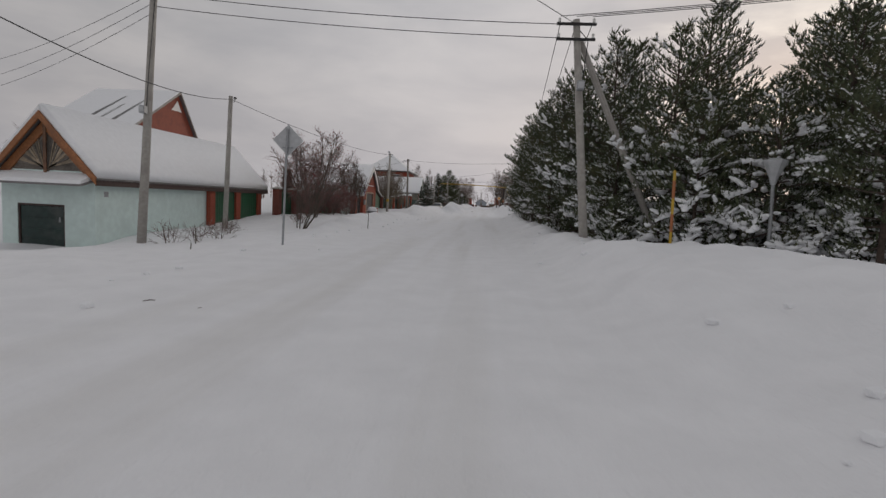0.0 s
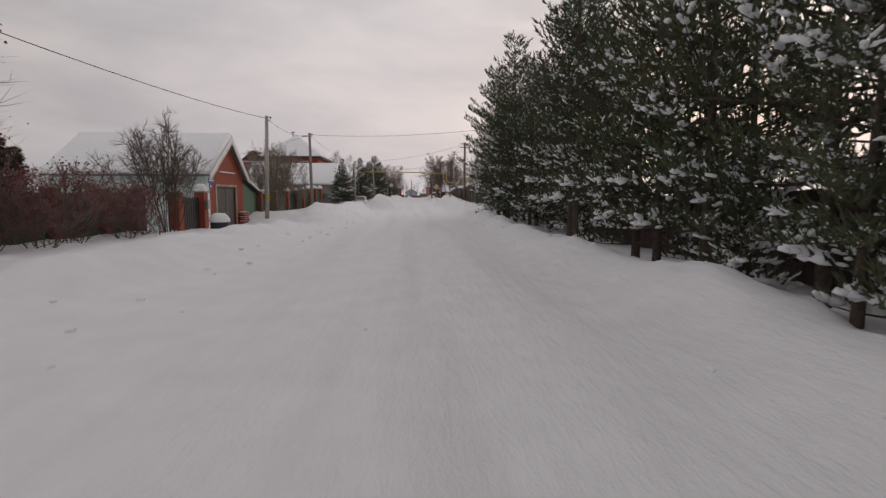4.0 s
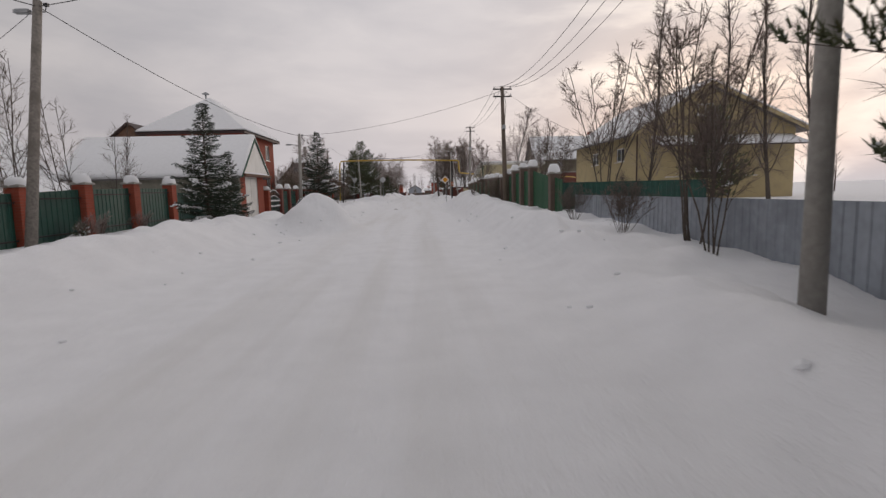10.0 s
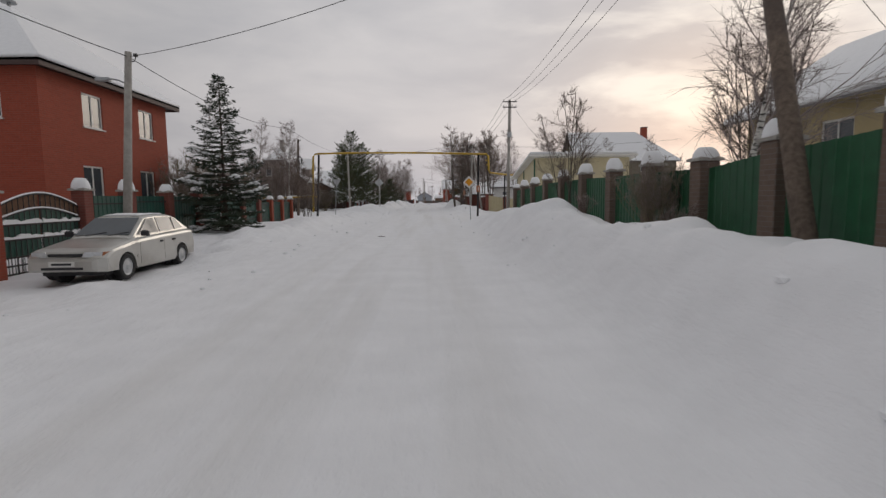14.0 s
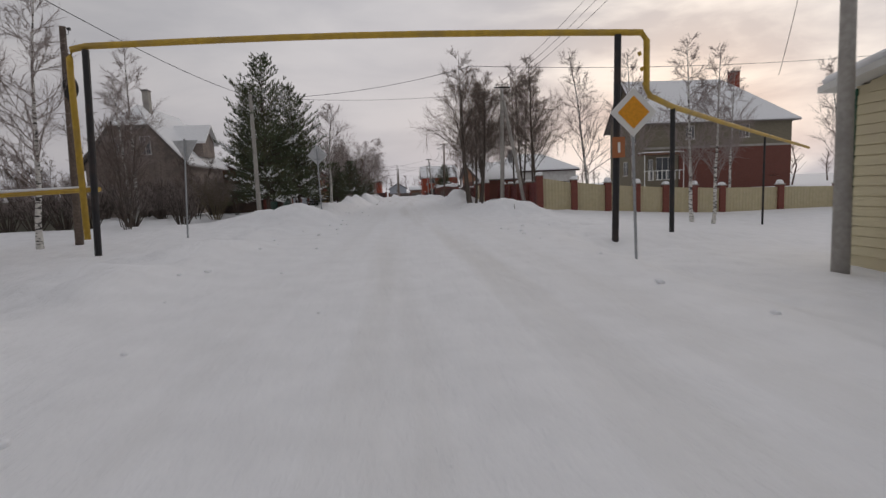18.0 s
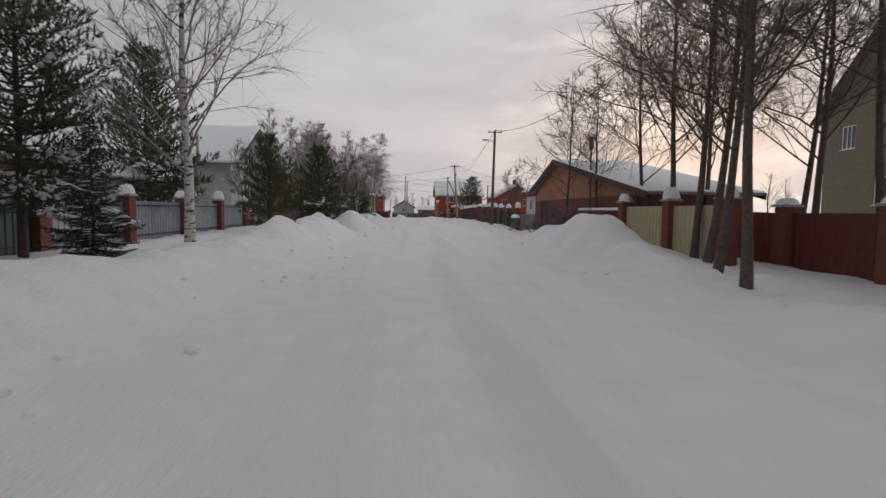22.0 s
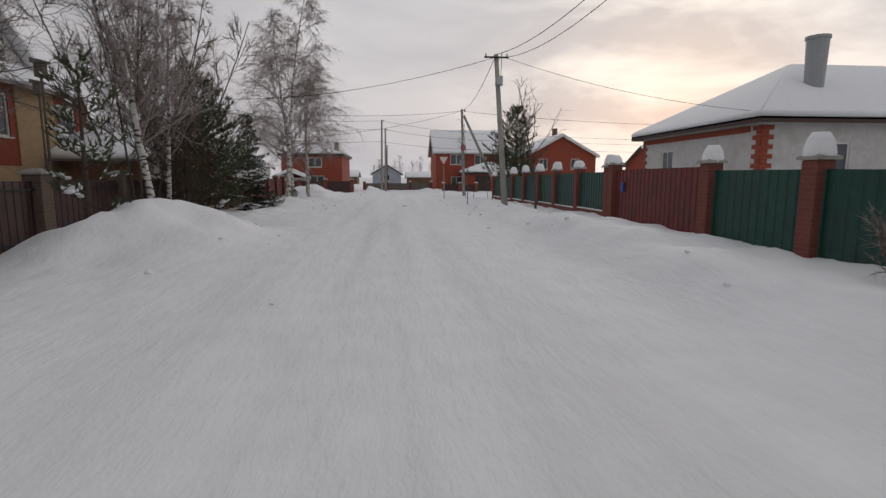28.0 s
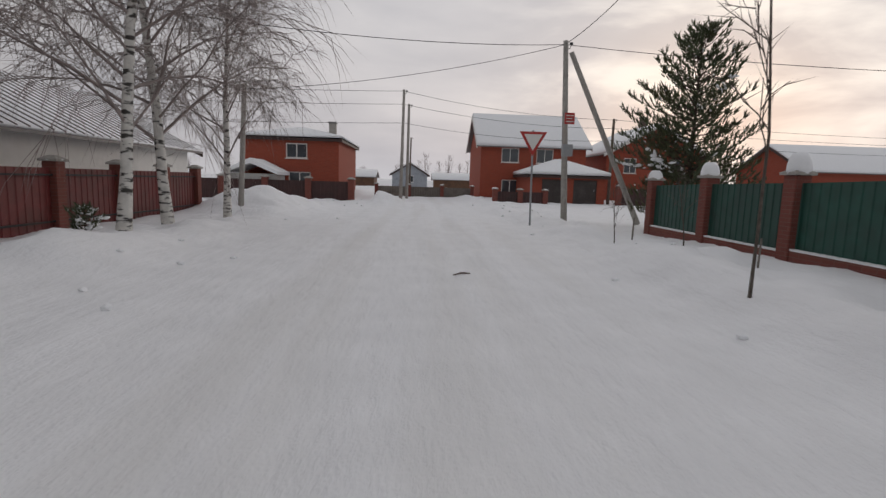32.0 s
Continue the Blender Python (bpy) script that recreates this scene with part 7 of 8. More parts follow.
PINE_L = "snow-laden young pine with boughs almost to the ground"
pa = conifer("pine_tree", 1, 8.4, 0.9, 2.3, "pine", 0.34, "dark green pine with snow caught in its boughs", "pine tree", NEEDLES, pad=0.5)
pb = conifer("pine_tree", 2, 9.6, 1.5, 2.3, "pine", 0.28, "tall snow-dusted pine with a bare lower trunk", "pine tree", NEEDLES, pad=0.52)
pc = conifer("pine_tree", 3, 7.2, 0.5, 2.3, "pine", 0.36, "bushy pine dusted with snow beside the street", "pine tree", NEEDLES, pad=0.52)
ps = conifer("pine_tree", 7, 7.4, 0.35, 2.2, "pine", 0.46, PINE_L, "pine tree", NEEDLES, pad=0.72)
plant(ps, [(6.0, 19.5, 1.02, 0), (5.9, 23.2, 1.0, 90), (7.3, 16.8, 0.95, 170), (11.0, 14.6, 0.9, 230), (9.0, 15.6, 0.66, 130), (5.7, 17.0, 0.6, 10), (6.9, 21.4, 1.1, 280), (7.3, 45.8, 0.75, 200), (6.3, 50.4, 0.85, 320), (7.3, 52.6, 0.85, 110), (7.3, 30.2, 0.95, 30), (12.6, 16.2, 1.05, 75), (13.4, 20.0, 1.2, 215)])
plant(pa, [(5.9, 26.5, 1.0, 70), (6.1, 33.0, 1.05, 140), (7.5, 41.6, 1.0, 200), (5.3, 47.4, 1.0, 260), (7.6, 24.6, 1.0, 300), (11.0, 14.5, 0.85, 100), (14.0, 12.0, 0.72, 190), (5.55, 28.8, 1.0, 15), (5.9, 52.0, 0.8, 45)])
plant(pb, [(4.5, 24.4, 0.5, 80), (5.6, 37.2, 0.95, 160), (5.2, 35.4, 0.85, 220), (5.4, 51.2, 0.95, 280), (5.2, 44.9, 0.95, 330), (8.6, 18.0, 0.86, 40), (12.2, 18.0, 0.86, 120), (7.2, 48.8, 1.0, 100), (7.2, 39.6, 1.0, 250), (10.4, 21.5, 1.05, 10), (15.4, 18.4, 1.0, 160), (16.8, 14.6, 0.9, 60)])
plant(pc, [(5.7, 31.0, 1.0, 20), (5.6, 49.4, 0.95, 75), (5.4, 42.6, 0.9, 205), (14.5, 16.5, 1.0, 250), (10.1, 11.7, 0.72, 300)])
pd = conifer("pine_tree", 4, 2.0, 0.1, 0.9, "pine", 0.75, "small pine sapling weighed down with snow", "pine tree", NEEDLES, full=2.4, pad=0.62)
plant(pd, [(4.9, 24.3, 0.9, 0), (5.3, 27.4, 0.8, 90), (6.3, 38.6, 0.75, 40), (6.6, 43.4, 0.7, 120), (5.5, 15.8, 0.75, 220), (10.6, 12.4, 0.8, 20)])
pn = conifer("pine_tree", 42, 5.2, 0.15, 2.0, "pine", 0.62, "young pine whose low boughs hang under clumps of snow", "pine tree", NEEDLES, full=1.15, pad=1.0, hang=0.7)
plant(pn, [(5.9, 17.2, 0.6, 0), (7.4, 14.9, 0.8, 80), (9.0, 13.9, 0.85, 200), (8.3, 16.2, 0.95, 320), (10.6, 12.9, 0.8, 260)])
pe = conifer("pine_tree", 5, 9.8, 1.2, 2.5, "pine", 0.14, "tall dark pine lightly dusted with snow", "pine tree", NEEDLES, full=1.6)
plant(pe, [(-8.9, 135.4, 1.0, 0), (-7.6, 138.6, 0.86, 120), (-10.2, 138.4, 0.86, 220), (-9.0, 144.6, 0.74, 60)])
pk = conifer("pine_tree", 9, 6.4, 0.35, 2.0, "pine", 0.05, "bushy dark green pine beside the fence", "pine tree", NEEDLES, full=2.3)
plant(pk, [(8.5, 208.4, 1.0, 80), (-6.55, 165.6, 0.82, 160), (-13.2, 158.6, 1.3, 200), (-6.4, 191.8, 0.74, 300), (-7.15, 156.0, 0.64, 20), (14.9, 72.6, 0.7, 120)])
pf = conifer("spruce_tree", 6, 6.6, 0.15, 1.9, "spruce", 0.14, "dark spruce dusted with snow beside the fence", "spruce tree", NEEDLES_DARK)
plant(pf, [(-7.4, 92.4, 0.97, 0), (-6.5, 67.6, 0.66, 100), (-7.9, 73.6, 0.50, 200), (-7.3, 144.0, 0.42, 30), (-6.7, 197.8, 0.68, 90), (-12.0, 109.0, 0.8, 120)])
py = conifer("pine_tree", 46, 3.4, 0.3, 0.95, "pine", 0.3, "thin young pine with gaps between its snowy boughs", "pine tree", NEEDLES, full=0.75, pad=0.5)
plant(py, [(-6.3, 184.3, 1.0, 0)])
pg = conifer("pine_tree", 8, 4.6, 0.2, 1.5, "pine", 0.05, "rust-tinged bushy pine by the snow bank", "pine tree", NEEDLES_BROWN, full=1.5)
plant(pg, [(-6.2, 189.2, 0.72, 0), (-11.6, 180.4, 0.8, 300), (-9.0, 172.6, 0.75, 100)])

BIRCH_L = "tall bare birch with white bark and hanging frosted twigs"
ba = bare_tree("birch_tree", 11, 10.0, BIRCH_L, "birch tree", BIRCH, TWIG_FROST, first=0.18, spread=0.38, kids=(34, 9, 11), droop=0.34, up=0.95, thick=0.85, fineness=0.006)
plant(ba, [(-6.06, 203.1, 1.2, 0), (-6.02, 205.0, 1.18, 130), (-5.6, 207.6, 0.95, 60)])
bw = bare_tree("birch_tree", 33, 8.6, "wide-crowned leafless birch leaning over the verge", "birch tree", BIRCH, TWIG_FROST, lean=0.03, first=0.22, spread=0.42, kids=(28, 9, 11), up=1.0, thick=1.05, fineness=0.0055)
plant(bw, [(-6.5, 146.4, 1.0, 150), (-8.9, 183.4, 0.85, 50), (-8.9, 142.2, 0.62, 120), (6.75, 80.6, 0.72, 220)])
bb = bare_tree("birch_tree", 12, 9.4, "slender leafless birch with pale frosted twigs", "birch tree", BIRCH, TWIG_FROST, lean=0.10, first=0.22, spread=0.28, kids=(32, 6, 11), up=1.0, thick=0.8)
plant(bb, [(-8.5, 177.0, 0.85, 100), (-9.0, 180.0, 0.9, 170), (15.5, 137.2, 1.2, 40), (12.0, 136.2, 1.15, 110), (25.5, 142.0, 1.05, 200), (-18.0, 138.0, 1.22, 260), (-8.8, 173.2, 0.85, 15), (-7.8, 175.4, 0.9, 80), (14.2, 128.0, 1.05, 30), (-6.1, 187.0, 1.0, 140), (-7.8, 190.6, 1.0, 30), (-8.5, 193.2, 0.95, 160), (-6.6, 188.6, 0.8, 280), (-8.6, 178.6, 0.85, 200), (-9.6, 176.0, 0.9, 250), (-8.0, 170.9, 0.75, 60), (-16.0, 122.0, 1.05, 20), (30.0, 136.0, 1.1, 75), (-12.6, 120.6, 1.0, 35), (-15.0, 131.5, 0.9, 85), (14.4, 126.6, 0.9, 200)])
at = bare_tree("aspen_tree", 13, 9.6, "bare dark-stemmed tree with upright twigs", "bare tree", BARK, TWIG_MID, first=0.26, spread=0.46, kids=(24, 8, 11), up=1.15, thick=0.72, fineness=0.007)
plant(at, [(4.3, 138.9, 1.12, 0), (4.9, 138.5, 0.9, 200), (4.5, 142.1, 1.05, 60), (5.4, 144.4, 1.1, 130), (5.9, 145.6, 1.1, 190), (6.3, 146.8, 1.1, 240), (6.7, 148.4, 1.1, 300), (9.6, 144.6, 1.15, 20), (9.2, 140.6, 1.1, 95), (6.9, 155.3, 0.75, 80), (6.2, 157.7, 0.8, 140), (8.9, 138.0, 1.05, 45), (10.2, 148.2, 1.1, 155), (8.9, 150.6, 1.05, 255), (7.3, 151.4, 0.95, 355), (9.0, 146.2, 1.1, 105), (-10.8, 176.5, 0.95, 290), (-12.0, 175.0, 0.95, 145), (-9.2, 182.6, 1.0, 35), (-10.6, 186.0, 1.05, 210), (-8.4, 179.4, 0.95, 330)])
cl = bare_tree("bare_tree", 14, 6.4, "many-stemmed leafless tree with brown twigs", "bare tree", BARK, TWIG_MID, stems=5, first=0.25, spread=0.30, kids=(9, 5, 10), up=1.2, thick=0.42, fan=0.13)
plant(cl, [(-9.6, 161.8, 0.8, 0), (-7.6, 107.7, 0.7, 60), (-9.0, 112.4, 0.85, 10), (-11.5, 105.5, 0.75, 50), (-10.8, 112.0, 0.8, 120), (-12.5, 115.5, 0.9, 190), (-14.5, 111.0, 1.0, 250), (6.2, 58.4, 0.8, 300), (5.9, 57.2, 0.6, 40), (9.6, 72.5, 1.25, 200), (-8.2, 181.4, 1.35, 15), (-9.6, 184.4, 1.4, 100), (-7.6, 178.8, 1.2, 190), (-7.4, 191.2, 1.3, 260), (-7.0, 188.2, 1.25, 40), (-21.5, 135.5, 0.85, 40), (-25.0, 137.5, 0.9, 150), (-28.5, 139.0, 0.95, 260), (-14.0, 118.5, 1.0, 20), (-12.2, 140.0, 0.75, 70), (-14.0, 137.5, 0.75, 10), (11.8, 88.0, 0.9, 140), (9.6, 84.5, 1.0, 280), (6.1, 157.8, 0.22, 50), (6.0, 159.0, 0.3, 150), (8.0, 177.2, 0.95, 240), (-13.0, 127.0, 0.9, 90), (-15.5, 131.5, 1.0, 160), (10.5, 57.0, 1.2, 60), (6.0, 90.0, 0.8, 130)])
po = bare_tree("poplar_tree", 21, 10.5, "tall narrow leafless poplar behind the fence", "poplar tree", BARK, TWIG_FROST, first=0.10, spread=0.12, kids=(44, 5, 8), up=3.0, thick=0.55)
plant(po, [(10.3, 69.6, 0.9, 0), (12.7, 69.0, 1.0, 80), (14.4, 68.0, 1.05, 160), (15.6, 67.2, 1.0, 240)])
wi = bare_tree("willow_bush", 15, 4.6, "rounded leafless willow of many fine stems", "willow", WILLOW, TWIG_FROST, stems=46, first=0.30, spread=0.30, kids=(7, 4, 5), up=2.6, thick=0.28, fan=0.74, fineness=0.005)
plant(wi, [(-8.75, 52.8, 1.0, 0), (-10.6, 60.5, 0.5, 80), (-8.8, 59.5, 0.5, 250), (-11.5, 98.0, 0.9, 40), (-10.4, 99.8, 0.8, 100), (5.9, 82.2, 0.4, 30), (-12.5, 136.5, 0.7, 150)])
ya = bare_tree("young_birch", 44, 5.6, "airy young birch with thin upright stems behind the fence", "birch tree", BARK, TWIG_MID, stems=3, first=0.2, spread=0.24, kids=(12, 4, 5), up=1.9, thick=0.4, fineness=0.0045, fan=0.22)
plant(ya, [(-10.9, 62.6, 0.95, 0), (-11.2, 65.0, 1.05, 60), (-10.8, 67.0, 0.9, 130), (-11.8, 63.6, 1.0, 200), (-10.4, 60.6, 0.85, 270), (-10.6, 69.2, 0.8, 330)])
ro = bare_tree("rowan_bush", 16, 5.0, "wide leafless rowan of many stems hung with dark berries", "rowan bush", BARK, TWIG_RED, stems=7, first=0.24, spread=0.36, kids=(10, 5, 7), berries=150, up=1.1, thick=0.55, fineness=0.0045, fan=0.62)
plant(ro, [(-7.05, 23.0, 0.96, 0), (-7.8, 27.0, 1.08, 70), (-8.8, 30.4, 1.0, 150)])
rs = bare_tree("rowan_bush", 36, 2.7, "low tangled bush with red berries and snow on its twigs", "rowan bush", TWIG, TWIG_RED, stems=8, first=0.12, spread=0.42, kids=(7, 4, 6), berries=330, up=0.8, thick=0.45, fineness=0.005, fan=0.65)
plant(rs, [(-8.7, 28.8, 0.8, 0), (-8.5, 32.2, 0.95, 100), (-9.2, 34.2, 1.05, 200), (-8.5, 35.6, 0.85, 300), (-9.0, 37.6, 0.85, 40), (-9.3, 31.4, 0.9, 250), (-7.6, 24.6, 0.4, 90)])
wr = bare_tree("willow_bush", 38, 3.6, "arching leafless bush beside the brick garage", "willow", BARK, TWIG_MID, stems=16, first=0.3, spread=0.34, kids=(8, 4, 6), up=1.6, thick=0.34, fan=0.7, fineness=0.005)
plant(wr, [(-8.75, 38.8, 1.25, 0), (5.75, 60.6, 0.42, 130), (5.8, 64.6, 0.35, 280)])
tj = conifer("thuja", 40, 3.2, 0.1, 0.42, "spruce", 0.03, "narrow rust-brown thuja behind the green fence", "thuja", NEEDLES_BROWN, full=3.0)
plant(tj, [(-13.5, 37.4, 1.05, 0), (-13.9, 38.8, 1.0, 120)])
sh = bare_tree("shrub", 17, 1.5, "small leafless shrub poking out of the snow", "shrub", TWIG, TWIG_FROST, stems=11, first=0.25, spread=0.3, kids=(4, 3, 5), up=1.5, thick=0.45, fan=0.4)
plant(sh, [(5.9, 161.6, 0.8, 70), (6.3, 158.6, 0.75, 240), (5.7, 155.4, 0.7, 130), (5.5, 177.8, 0.6, 200), (6.0, 156.6, 0.9, 20), (6.2, 153.8, 0.8, 300), (-5.8, 153.8, 0.55, 40), (-6.9, 61.8, 0.55, 80), (-8.3, 66.5, 0.5, 100), (5.7, 80.9, 0.6, 25), (4.6, 83.0, 0.35, 240), (6.1, 160.4, 0.7, 190), (-12.3, 116.6, 1.2, 40), (-13.4, 117.6, 1.1, 110)])
th = bare_tree("thicket", 27, 2.9, "dense thicket of upright dark stems with snow between them", "bush", BARK, TWIG_FROST, stems=24, first=0.3, spread=0.22, kids=(6, 3, 4), up=2.4, thick=1.1, fan=0.5, fineness=0.011)
plant(th, [(-20.2, 140.6, 1.0, 0), (-18.9, 141.0, 1.05, 60), (-17.6, 140.4, 1.1, 130), (-16.4, 140.8, 1.0, 200), (-15.2, 140.2, 1.1, 270), (-14.0, 140.6, 1.0, 330), (-21.6, 141.0, 0.9, 100), (-17.0, 139.2, 0.8, 30), (-16.2, 129.8, 0.95, 50), (-18.0, 130.6, 1.0, 140), (-19.8, 131.2, 0.95, 230), (-14.6, 130.4, 0.9, 310), (-21.6, 131.8, 1.0, 20), (-13.2, 133.2, 0.85, 170)])
sv = bare_tree("shrub", 23, 1.2, "dry weed stalks and thin twigs poking out of the snow", "shrub", TWIG, TWIG_FROST, stems=6, first=0.15, spread=0.6, kids=(3, 2, 3), up=0.5, thick=0.5)
plant(sv, [(-8.5, 15.5, 0.75, 0), (-8.2, 16.6, 0.7, 70), (-8.2, 17.9, 0.8, 150), (-8.6, 19.4, 0.7, 220)])
sp = bare_tree("sapling", 18, 4.4, "thin leafless sapling with upright twigs by the green fence", "sapling", BARK, TWIG_MID, first=0.28, spread=0.50, kids=(9, 3, 4), up=2.3, thick=0.6, fineness=0.005)
sl = bare_tree("sapling", 29, 4.4, "slender bare sapling with few thin twigs by the pole", "sapling", BARK, TWIG, first=0.35, spread=0.28, kids=(7, 2, 4), up=1.6, thick=0.32)
plant(sl, [(3.65, 197.9, 0.95, 0)])
plant(sp, [(5.6, 192.6, 1.15, 90), (5.6, 203.0, 0.4, 90), (4.4, 203.8, 0.35, 140), (-4.6, 178.9, 0.4, 30)])
tu = conifer("pine_tree", 19, 0.9, 0.05, 0.4, "pine", 0.5, "knee-high pine seedling in the snow", "pine tree", NEEDLES, full=2.5)
plant(tu, [(-5.6, 197.8, 0.7, 0), (-5.2, 200.6, 0.5, 80), (-8.55, 63.9, 0.55, 160)])

# far woods beyond the roofs: a thin line of bare crowns
rngw = np.random.default_rng(77)
wood_b, tw = [], []
for k in range(230):
    side = rngw.random()
    if side < 0.5:
        x, y = rngw.uniform(-160, 160), rngw.uniform(310, 380)
    elif side < 0.75:
        x, y = rngw.uniform(-75, -38), rngw.uniform(20, 290)
    else:
        x, y = rngw.uniform(42, 85), rngw.uniform(20, 290)
    hh_ = rngw.uniform(4.5, 8.5)
    wood_b.append((np.array([[x, y, -0.2], [x + rngw.normal(0, 0.2), y, hh_ * 0.5], [x + rngw.normal(0, 0.3), y, hh_]]), np.array([0.12, 0.08, 0.02]), 5))
    for j in range(34):
        z = hh_ * rngw.uniform(0.25, 0.98)
        a, L = rngw.uniform(0, 6.28), hh_ * 0.24 * (1.1 - z / hh_) + 0.5
        p = np.array([x, y, z])
        e = p + np.array([math.cos(a) * L, math.sin(a) * L, L * 1.1])
        tw.append((np.stack([p, (p + e) / 2 + rngw.normal(0, 0.08, 3), e]), np.array([0.03, 0.022, 0.01]), 3))
wv, wf_ = tubes(wood_b + tw)
far = new("far_woods", tri_mesh("far_woods", wv, wf_, TWIG, False))
tagged(far, "line of bare grey-brown trees beyond the houses", "woods", kind="stuff")

# ---------------------------------------------------------------- the parked car


def parked_car(x, y, turn):
    """A silver five-door hatchback of the nineties, built with its nose towards -y and then turned."""
    root = thing("car", (0, 0, 0), "silver five-door hatchback parked on the snow by the iron gate", "car")

    def arch(c, r=0.335):
        return [(c + r * math.cos(a), 0.285 + r * math.sin(a)) for a in np.linspace(-0.05, math.pi + 0.05, 11)]
    # the side's outline from the cowl backwards, under the sills and round to the bonnet
    upper = [(-1.97, 0.61), (-1.90, 0.685), (-1.70, 0.745), (-1.30, 0.815), (-0.84, 0.885), (0.2, 0.925), (1.2, 0.95), (1.82, 0.965), (1.95, 0.90), (2.0, 0.74)]
    lower = [(2.01, 0.52), (1.95, 0.33), (1.60, 0.28)] + arch(1.22) + [(0.84, 0.22), (-0.86, 0.22)] + arch(-1.24) + [(-1.62, 0.27), (-1.95, 0.31), (-2.02, 0.45), (-2.01, 0.56)]
    outline = upper + lower
    rings = []
    for half, drop, pull in ((0.58, 0.0, 0.0), (0.72, 0.012, 0.025), (0.80, 0.045, 0.08), (0.825, 0.10, 0.13)):
        ring = []
        for k, (yy, zz) in enumerate(outline):
            top = max(0.0, min(1.0, (zz - 0.5) / 0.3)) if k < len(upper) else 0.0
            yy = yy + pull if yy < -1.75 else yy - pull * 0.7 if yy > 1.85 else yy
            ring.append((half, yy, zz - drop * top))
        rings.append(ring)
    shell = [[(-p[0], p[1], p[2]) for p in r] for r in rings[::-1]] + rings
    part("body", Shape().loft(shell), CAR_SILVER, root, "silver painted body")
    part("underbody", Shape().box(-0.66, 0.66, -1.75, 1.8, 0.17, 0.30), CAR_BLACK, root)
    # cabin with raked screens
    cabin = [(-0.85, 0.70, 0.86, 0.69, 0.90), (-0.10, 0.71, 0.90, 0.565, 1.345), (0.10, 0.71, 0.90, 0.57, 1.375), (0.55, 0.71, 0.91, 0.575, 1.39), (1.18, 0.71, 0.92, 0.565, 1.365), (1.36, 0.71, 0.92, 0.56, 1.33), (1.90, 0.70, 0.94, 0.68, 0.97)]
    part("cabin", Shape().loft([[(-a, yy, z0), (a, yy, z0), (b + 0.012, yy, z1 - 0.045), (b * 0.88, yy, z1 - 0.005), (b * 0.4, yy, z1 + 0.012), (-b * 0.4, yy, z1 + 0.012), (-b * 0.88, yy, z1 - 0.005), (-b - 0.012, yy, z1 - 0.045)] for yy, a, z0, b, z1 in cabin]), CAR_SILVER, root)
    part("roof_snow", Shape().loft([[(-b, yy, z), (b, yy, z), (b * 0.85, yy, z + 0.025), (-b * 0.85, yy, z + 0.025)] for yy, b, z in ((-0.02, 0.42, 1.375), (0.55, 0.48, 1.40), (1.12, 0.42, 1.38))]), SNOW, root)

    def screen(pts, name):
        """A pane laid 6 mm proud of the cabin."""
        p = [Vector(q) for q in pts]
        n = (p[1] - p[0]).cross(p[3] - p[0]).normalized()
        part(name, Shape().loft([[q + n * 0.004 for q in p], [q + n * 0.012 for q in p]]), GLASS, root)
    screen([(-0.62, -0.77, 0.955), (0.62, -0.77, 0.955), (0.52, -0.14, 1.325), (-0.52, -0.14, 1.325)], "windscreen")
    screen([(0.60, 1.80, 1.04), (-0.60, 1.80, 1.04), (-0.51, 1.41, 1.305), (0.51, 1.41, 1.305)], "rear_window")
    for s in (-1, 1):
        def flank(yy, zz):
            return s * (0.712 - (zz - 0.92) * 0.315), yy, zz
        for nm, pts in (("door_window", [(-0.56, 0.955), (0.30, 0.965), (0.30, 1.315), (-0.02, 1.30)]), ("door_window", [(0.38, 0.965), (1.06, 0.98), (1.06, 1.31), (0.38, 1.318)]), ("quarter_window", [(1.14, 0.985), (1.56, 1.0), (1.32, 1.27), (1.14, 1.30)])):
            p = [Vector(flank(*q)) + Vector((s * 0.004, 0, 0)) for q in pts]
            part(nm, Shape().prism(p[::s], (s * 0.01, 0, 0)), GLASS, root)
        for a, b in ((-0.72, 0.32), (0.34, 0.92)):
            o = 0.826
            d = part("door", Shape().prism([(s * o, a, 0.30), (s * o, b, 0.30), (s * o, b, 0.80), (s * o, a, 0.78)], (s * 0.008, 0, 0)), CAR_SILVER, root)
            part("handle", Shape().chamfered(min(s * 0.834, s * 0.856), max(s * 0.834, s * 0.856), b - 0.2, b - 0.06, 0.72, 0.765, 0.008), CAR_BLACK, d)
        part("side_strip", Shape().box(min(s * 0.83, s * 0.842), max(s * 0.83, s * 0.842), -0.86, 0.86, 0.46, 0.51), CAR_SILVER, root)
        mr = part("mirror", Shape().chamfered(min(s * 0.78, s * 0.96), max(s * 0.78, s * 0.96), -0.62, -0.52, 0.92, 1.05, 0.025), CAR_BLACK, root, "black door mirror")
        part("headlight", Shape().loft([[(s * 0.36, -2.0 + o, 0.585), (s * 0.72, -1.93 + o, 0.575), (s * 0.73, -1.90 + o, 0.685), (s * 0.40, -1.96 + o, 0.69)][::s] for o in (0.0, -0.022)]), LENS, root, "clear slanting headlight")
        part("turn_lamp", Shape().loft([[(s * 0.725, -1.93 + o, 0.58), (s * 0.80, -1.80 + o, 0.585), (s * 0.80, -1.76 + o, 0.675), (s * 0.735, -1.89 + o, 0.685)][::s] for o in (0.0, -0.03)]), RUST_PAINT, root, "orange turn lamp")
        part("tail_light", Shape().chamfered(min(s * 0.50, s * 0.74), max(s * 0.50, s * 0.74), 1.97, 2.03, 0.62, 0.84, 0.015), RED_PAINT, root)
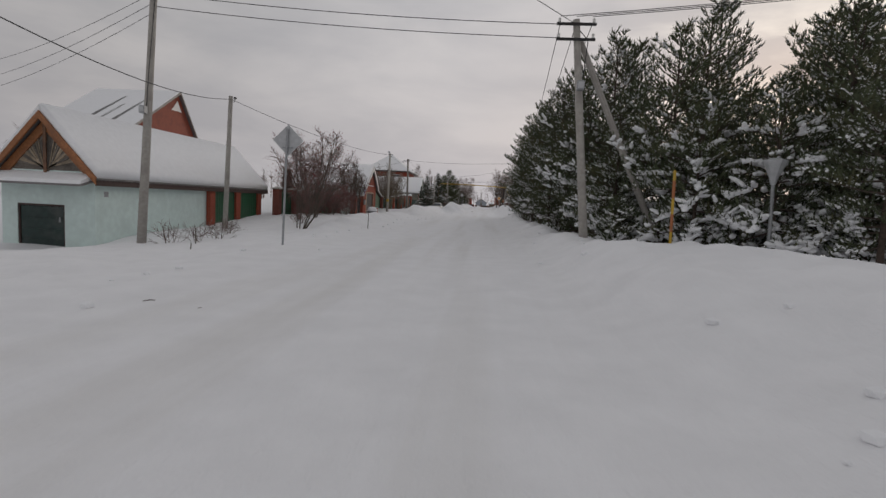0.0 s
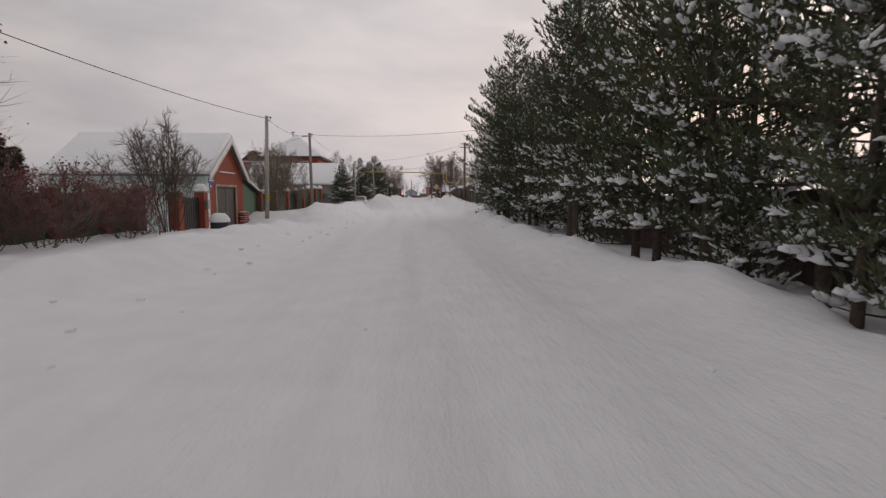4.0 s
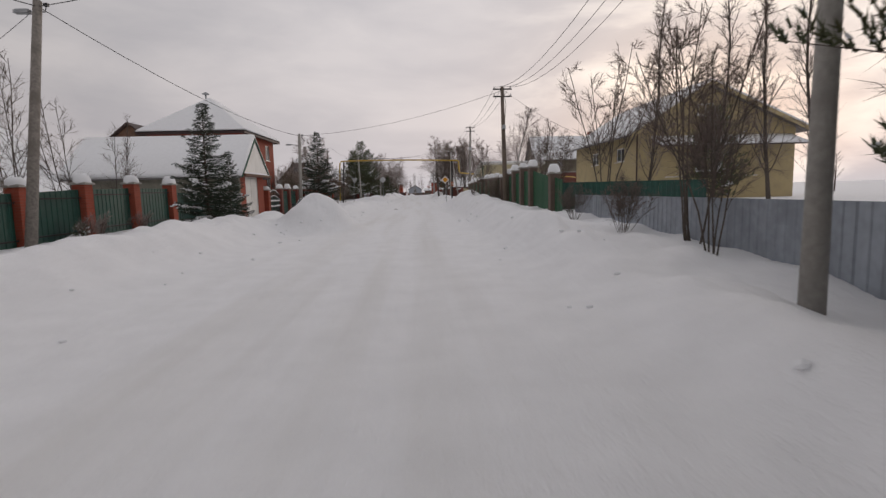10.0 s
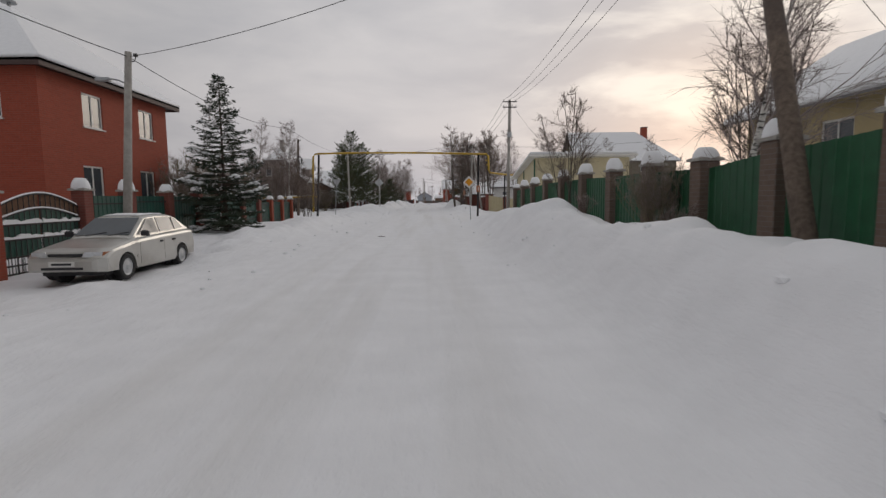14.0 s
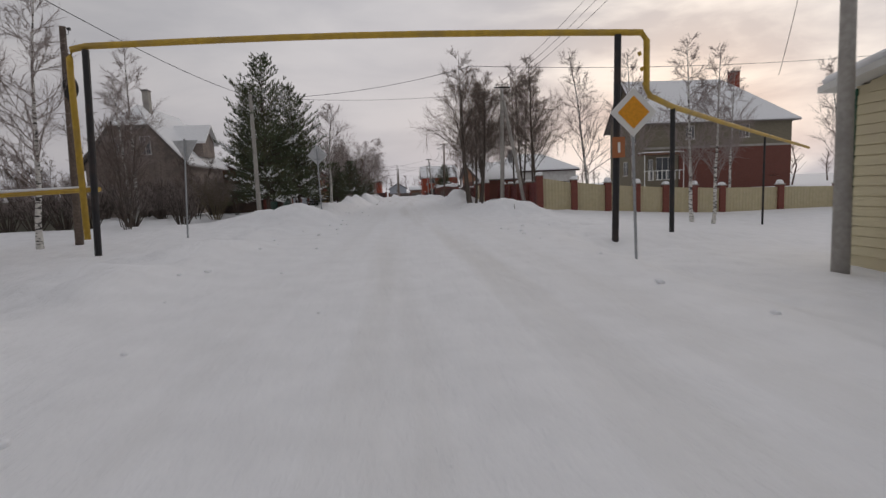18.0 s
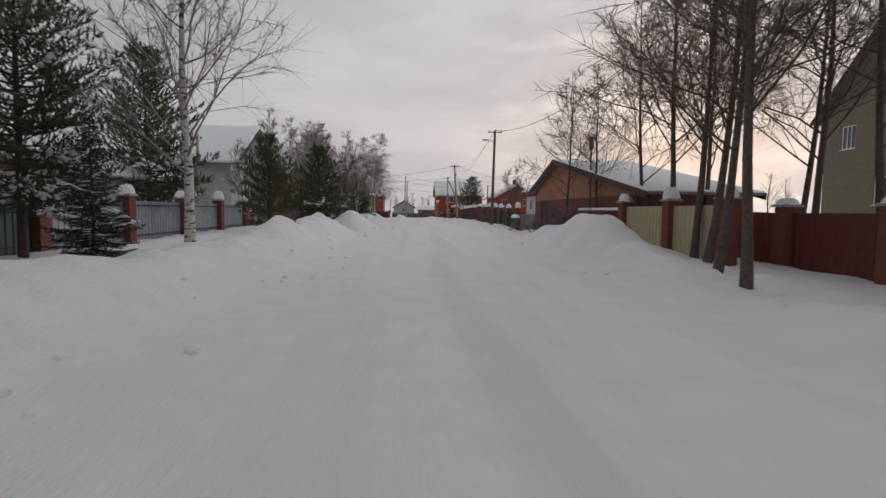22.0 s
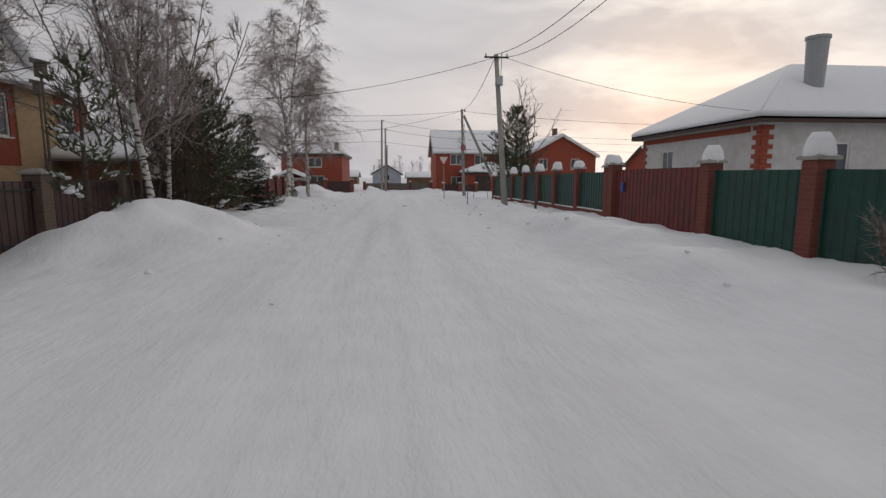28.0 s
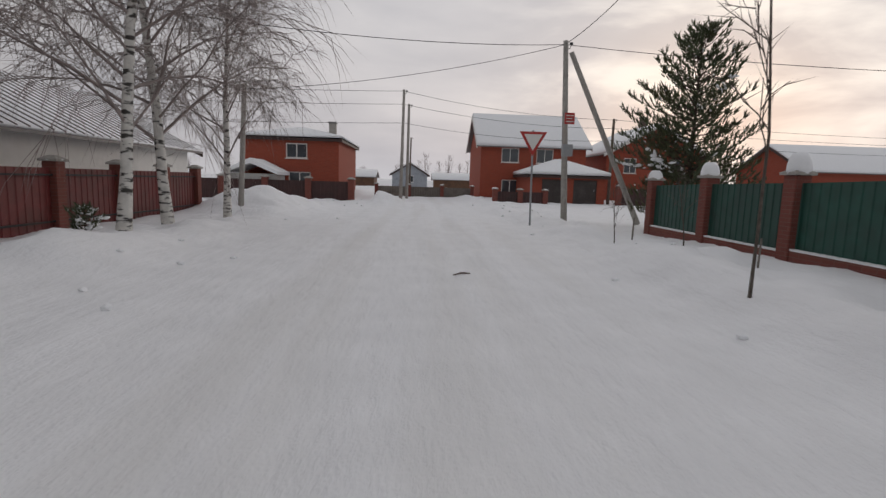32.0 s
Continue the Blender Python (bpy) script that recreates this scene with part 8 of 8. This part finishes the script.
        for yy in (-1.24, 1.22):
            ang = np.linspace(0, 2 * math.pi, 25)[:-1]
            w = part("wheel", Shape().loft([[(s * xx, yy + r * math.cos(a), 0.285 + r * math.sin(a)) for a in ang] for xx, r in ((0.64, 0.2), (0.645, 0.27), (0.67, 0.288), (0.80, 0.288), (0.825, 0.265), (0.825, 0.19), (0.78, 0.18))][::s]), TYRE, root)
            rim = part("rim", Shape().loft([[(s * xx, yy + r * math.cos(a), 0.285 + r * math.sin(a)) for a in ang] for xx, r in ((0.77, 0.188), (0.818, 0.186), (0.80, 0.15), (0.815, 0.07), (0.83, 0.04))][::s]), SIGN_BACK, w, "pale pressed-steel rim")
            part("wheel_well", Shape().loft([[(s * xx, yy + 0.33 * math.cos(a), 0.285 + 0.33 * math.sin(a)) for a in ang] for xx in (0.50, 0.62)][::s]), CAR_BLACK, root)
    part("grille", Shape().box(-0.34, 0.34, -2.005, -1.96, 0.60, 0.655), CAR_BLACK, root)
    part("bumper", Shape().loft([[(-0.60 - w, yy, z0), (0.60 + w, yy, z0), (0.60 + w, yy, z1), (-0.60 - w, yy, z1)] for yy, w, z0, z1 in ((-2.10, 0.0, 0.34, 0.50), (-2.07, 0.10, 0.29, 0.55), (-1.92, 0.215, 0.27, 0.56), (-1.62, 0.232, 0.27, 0.56))]), CAR_SILVER, root)
    part("bumper", Shape().loft([[(-0.80 + w, yy, z0), (0.80 - w, yy, z0), (0.80 - w, yy, z1), (-0.80 + w, yy, z1)] for yy, w, z0, z1 in ((1.66, 0.0, 0.28, 0.56), (1.98, 0.02, 0.28, 0.56), (2.08, 0.12, 0.32, 0.52))]), CAR_SILVER, root)
    part("air_intake", Shape().box(-0.42, 0.42, -2.11, -2.06, 0.335, 0.385), CAR_BLACK, root)
    pl = part("number_plate", Shape().box(-0.26, 0.26, -2.115, -2.102, 0.40, 0.505), WHITE_PAINT, root)
    part("lettering", Shape().box(-0.2, 0.2, -2.119, -2.116, 0.43, 0.475), CAR_BLACK, pl)
    for s in (-0.35, 0.15):
        part("wiper", Shape().tube([(s, -0.80, 0.945), (s + 0.42, -0.70, 1.02)], 0.009, 4), CAR_BLACK, root)
    root.matrix_basis = pose(x, y, gz(x, y) + 0.03, 0, 0, turn)


parked_car(-6.5, 83.8, 0)

# ---------------------------------------------------------------- loose small things
bn = thing("barrel", (-7.6, 40.6, gz(-7.6, 40.6)), "dark barrel under a thick cap of snow beside the gate", "barrel")
z = gz(-7.6, 40.6)
part("drum", Shape().tube([(-7.6, 40.6, z - 0.1), (-7.6, 40.6, z + 0.32)], 0.34, 14), CAR_BLACK, bn)
part("snow_cap", Shape().dome(-7.6, 40.6, z + 0.3, 0.42, 0.42, 0.4, 14), SNOW, bn, smooth=True)

sw = thing("sawhorse", (6.0, 167.3, gz(6.0, 167.3)), "old wooden sawhorse under a cushion of snow", "sawhorse")
z = gz(6.0, 167.3)
for dy in (-0.35, 0.35):
    for s in (-1, 1):
        part("leg", Shape().tube([(6.0 + s * 0.42, 167.3 + dy, z - 0.1), (6.0 - s * 0.05, 167.3 + dy, z + 0.75)], 0.035, 6), WOOD_GREY, sw)
    part("brace", Shape().tube([(5.7, 167.3 + dy, z + 0.25), (6.3, 167.3 + dy, z + 0.25)], 0.028, 6), WOOD_GREY, sw)
part("beam", Shape().box(5.93, 6.07, 166.7, 167.9, z + 0.7, z + 0.84), WOOD_GREY, sw)
part("snow_cap", Shape().dome(6.0, 167.3, z + 0.84, 0.28, 0.62, 0.26, 14), SNOW, sw, smooth=True)

# lumps of snow and litter dropped on the street
rngl = random.Random(9)
lumps = Shape()
for k in range(420):
    s = rngl.choice((-1, 1))
    x = s * rngl.uniform(2.6, 4.8) if rngl.random() < 0.95 else rngl.uniform(-2.5, 2.5)
    y = rngl.uniform(0, 225)
    r = rngl.uniform(0.02, 0.075) * (1.0 if abs(x) > 2.5 else 0.5)
    z = gz(x, y)
    lumps.add([(x + p[0] * r * rngl.uniform(0.8, 1.3), y + p[1] * r * rngl.uniform(0.8, 1.3), z + r * 0.3 + p[2] * r * 0.7) for p in ICO], ICO_F)
setting("snow_crumbs", lumps, SNOW, "crumbs of snow thrown off the plough beside the street", "snow", kind="stuff")
for x, y, t, s in ((-2.2, 173.2, 20, 0.16), (-3.6, 172.0, 70, 0.16), (0.6, 200.0, 10, 0.16), (-3.4, 160.5, 40, 0.16), (-1.0, 92.0, 0, 0.16), (-2.6, 6.0, 10, 0.07), (-1.7, 5.6, 80, 0.04)):
    sc_ = thing("twig_litter", (x, y, gz(x, y)), "scrap of bark and twig lying on the packed snow", "litter")
    z = gz(x, y)
    part("stick", Shape().tube([(x - s * math.cos(t), y - s * math.sin(t), z + 0.012), (x, y + 0.02, z + 0.012 + s * 0.1), (x + s * math.cos(t), y + s * math.sin(t), z + 0.014)], [s * 0.06, s * 0.1, s * 0.05], 5), TWIG, sc_)
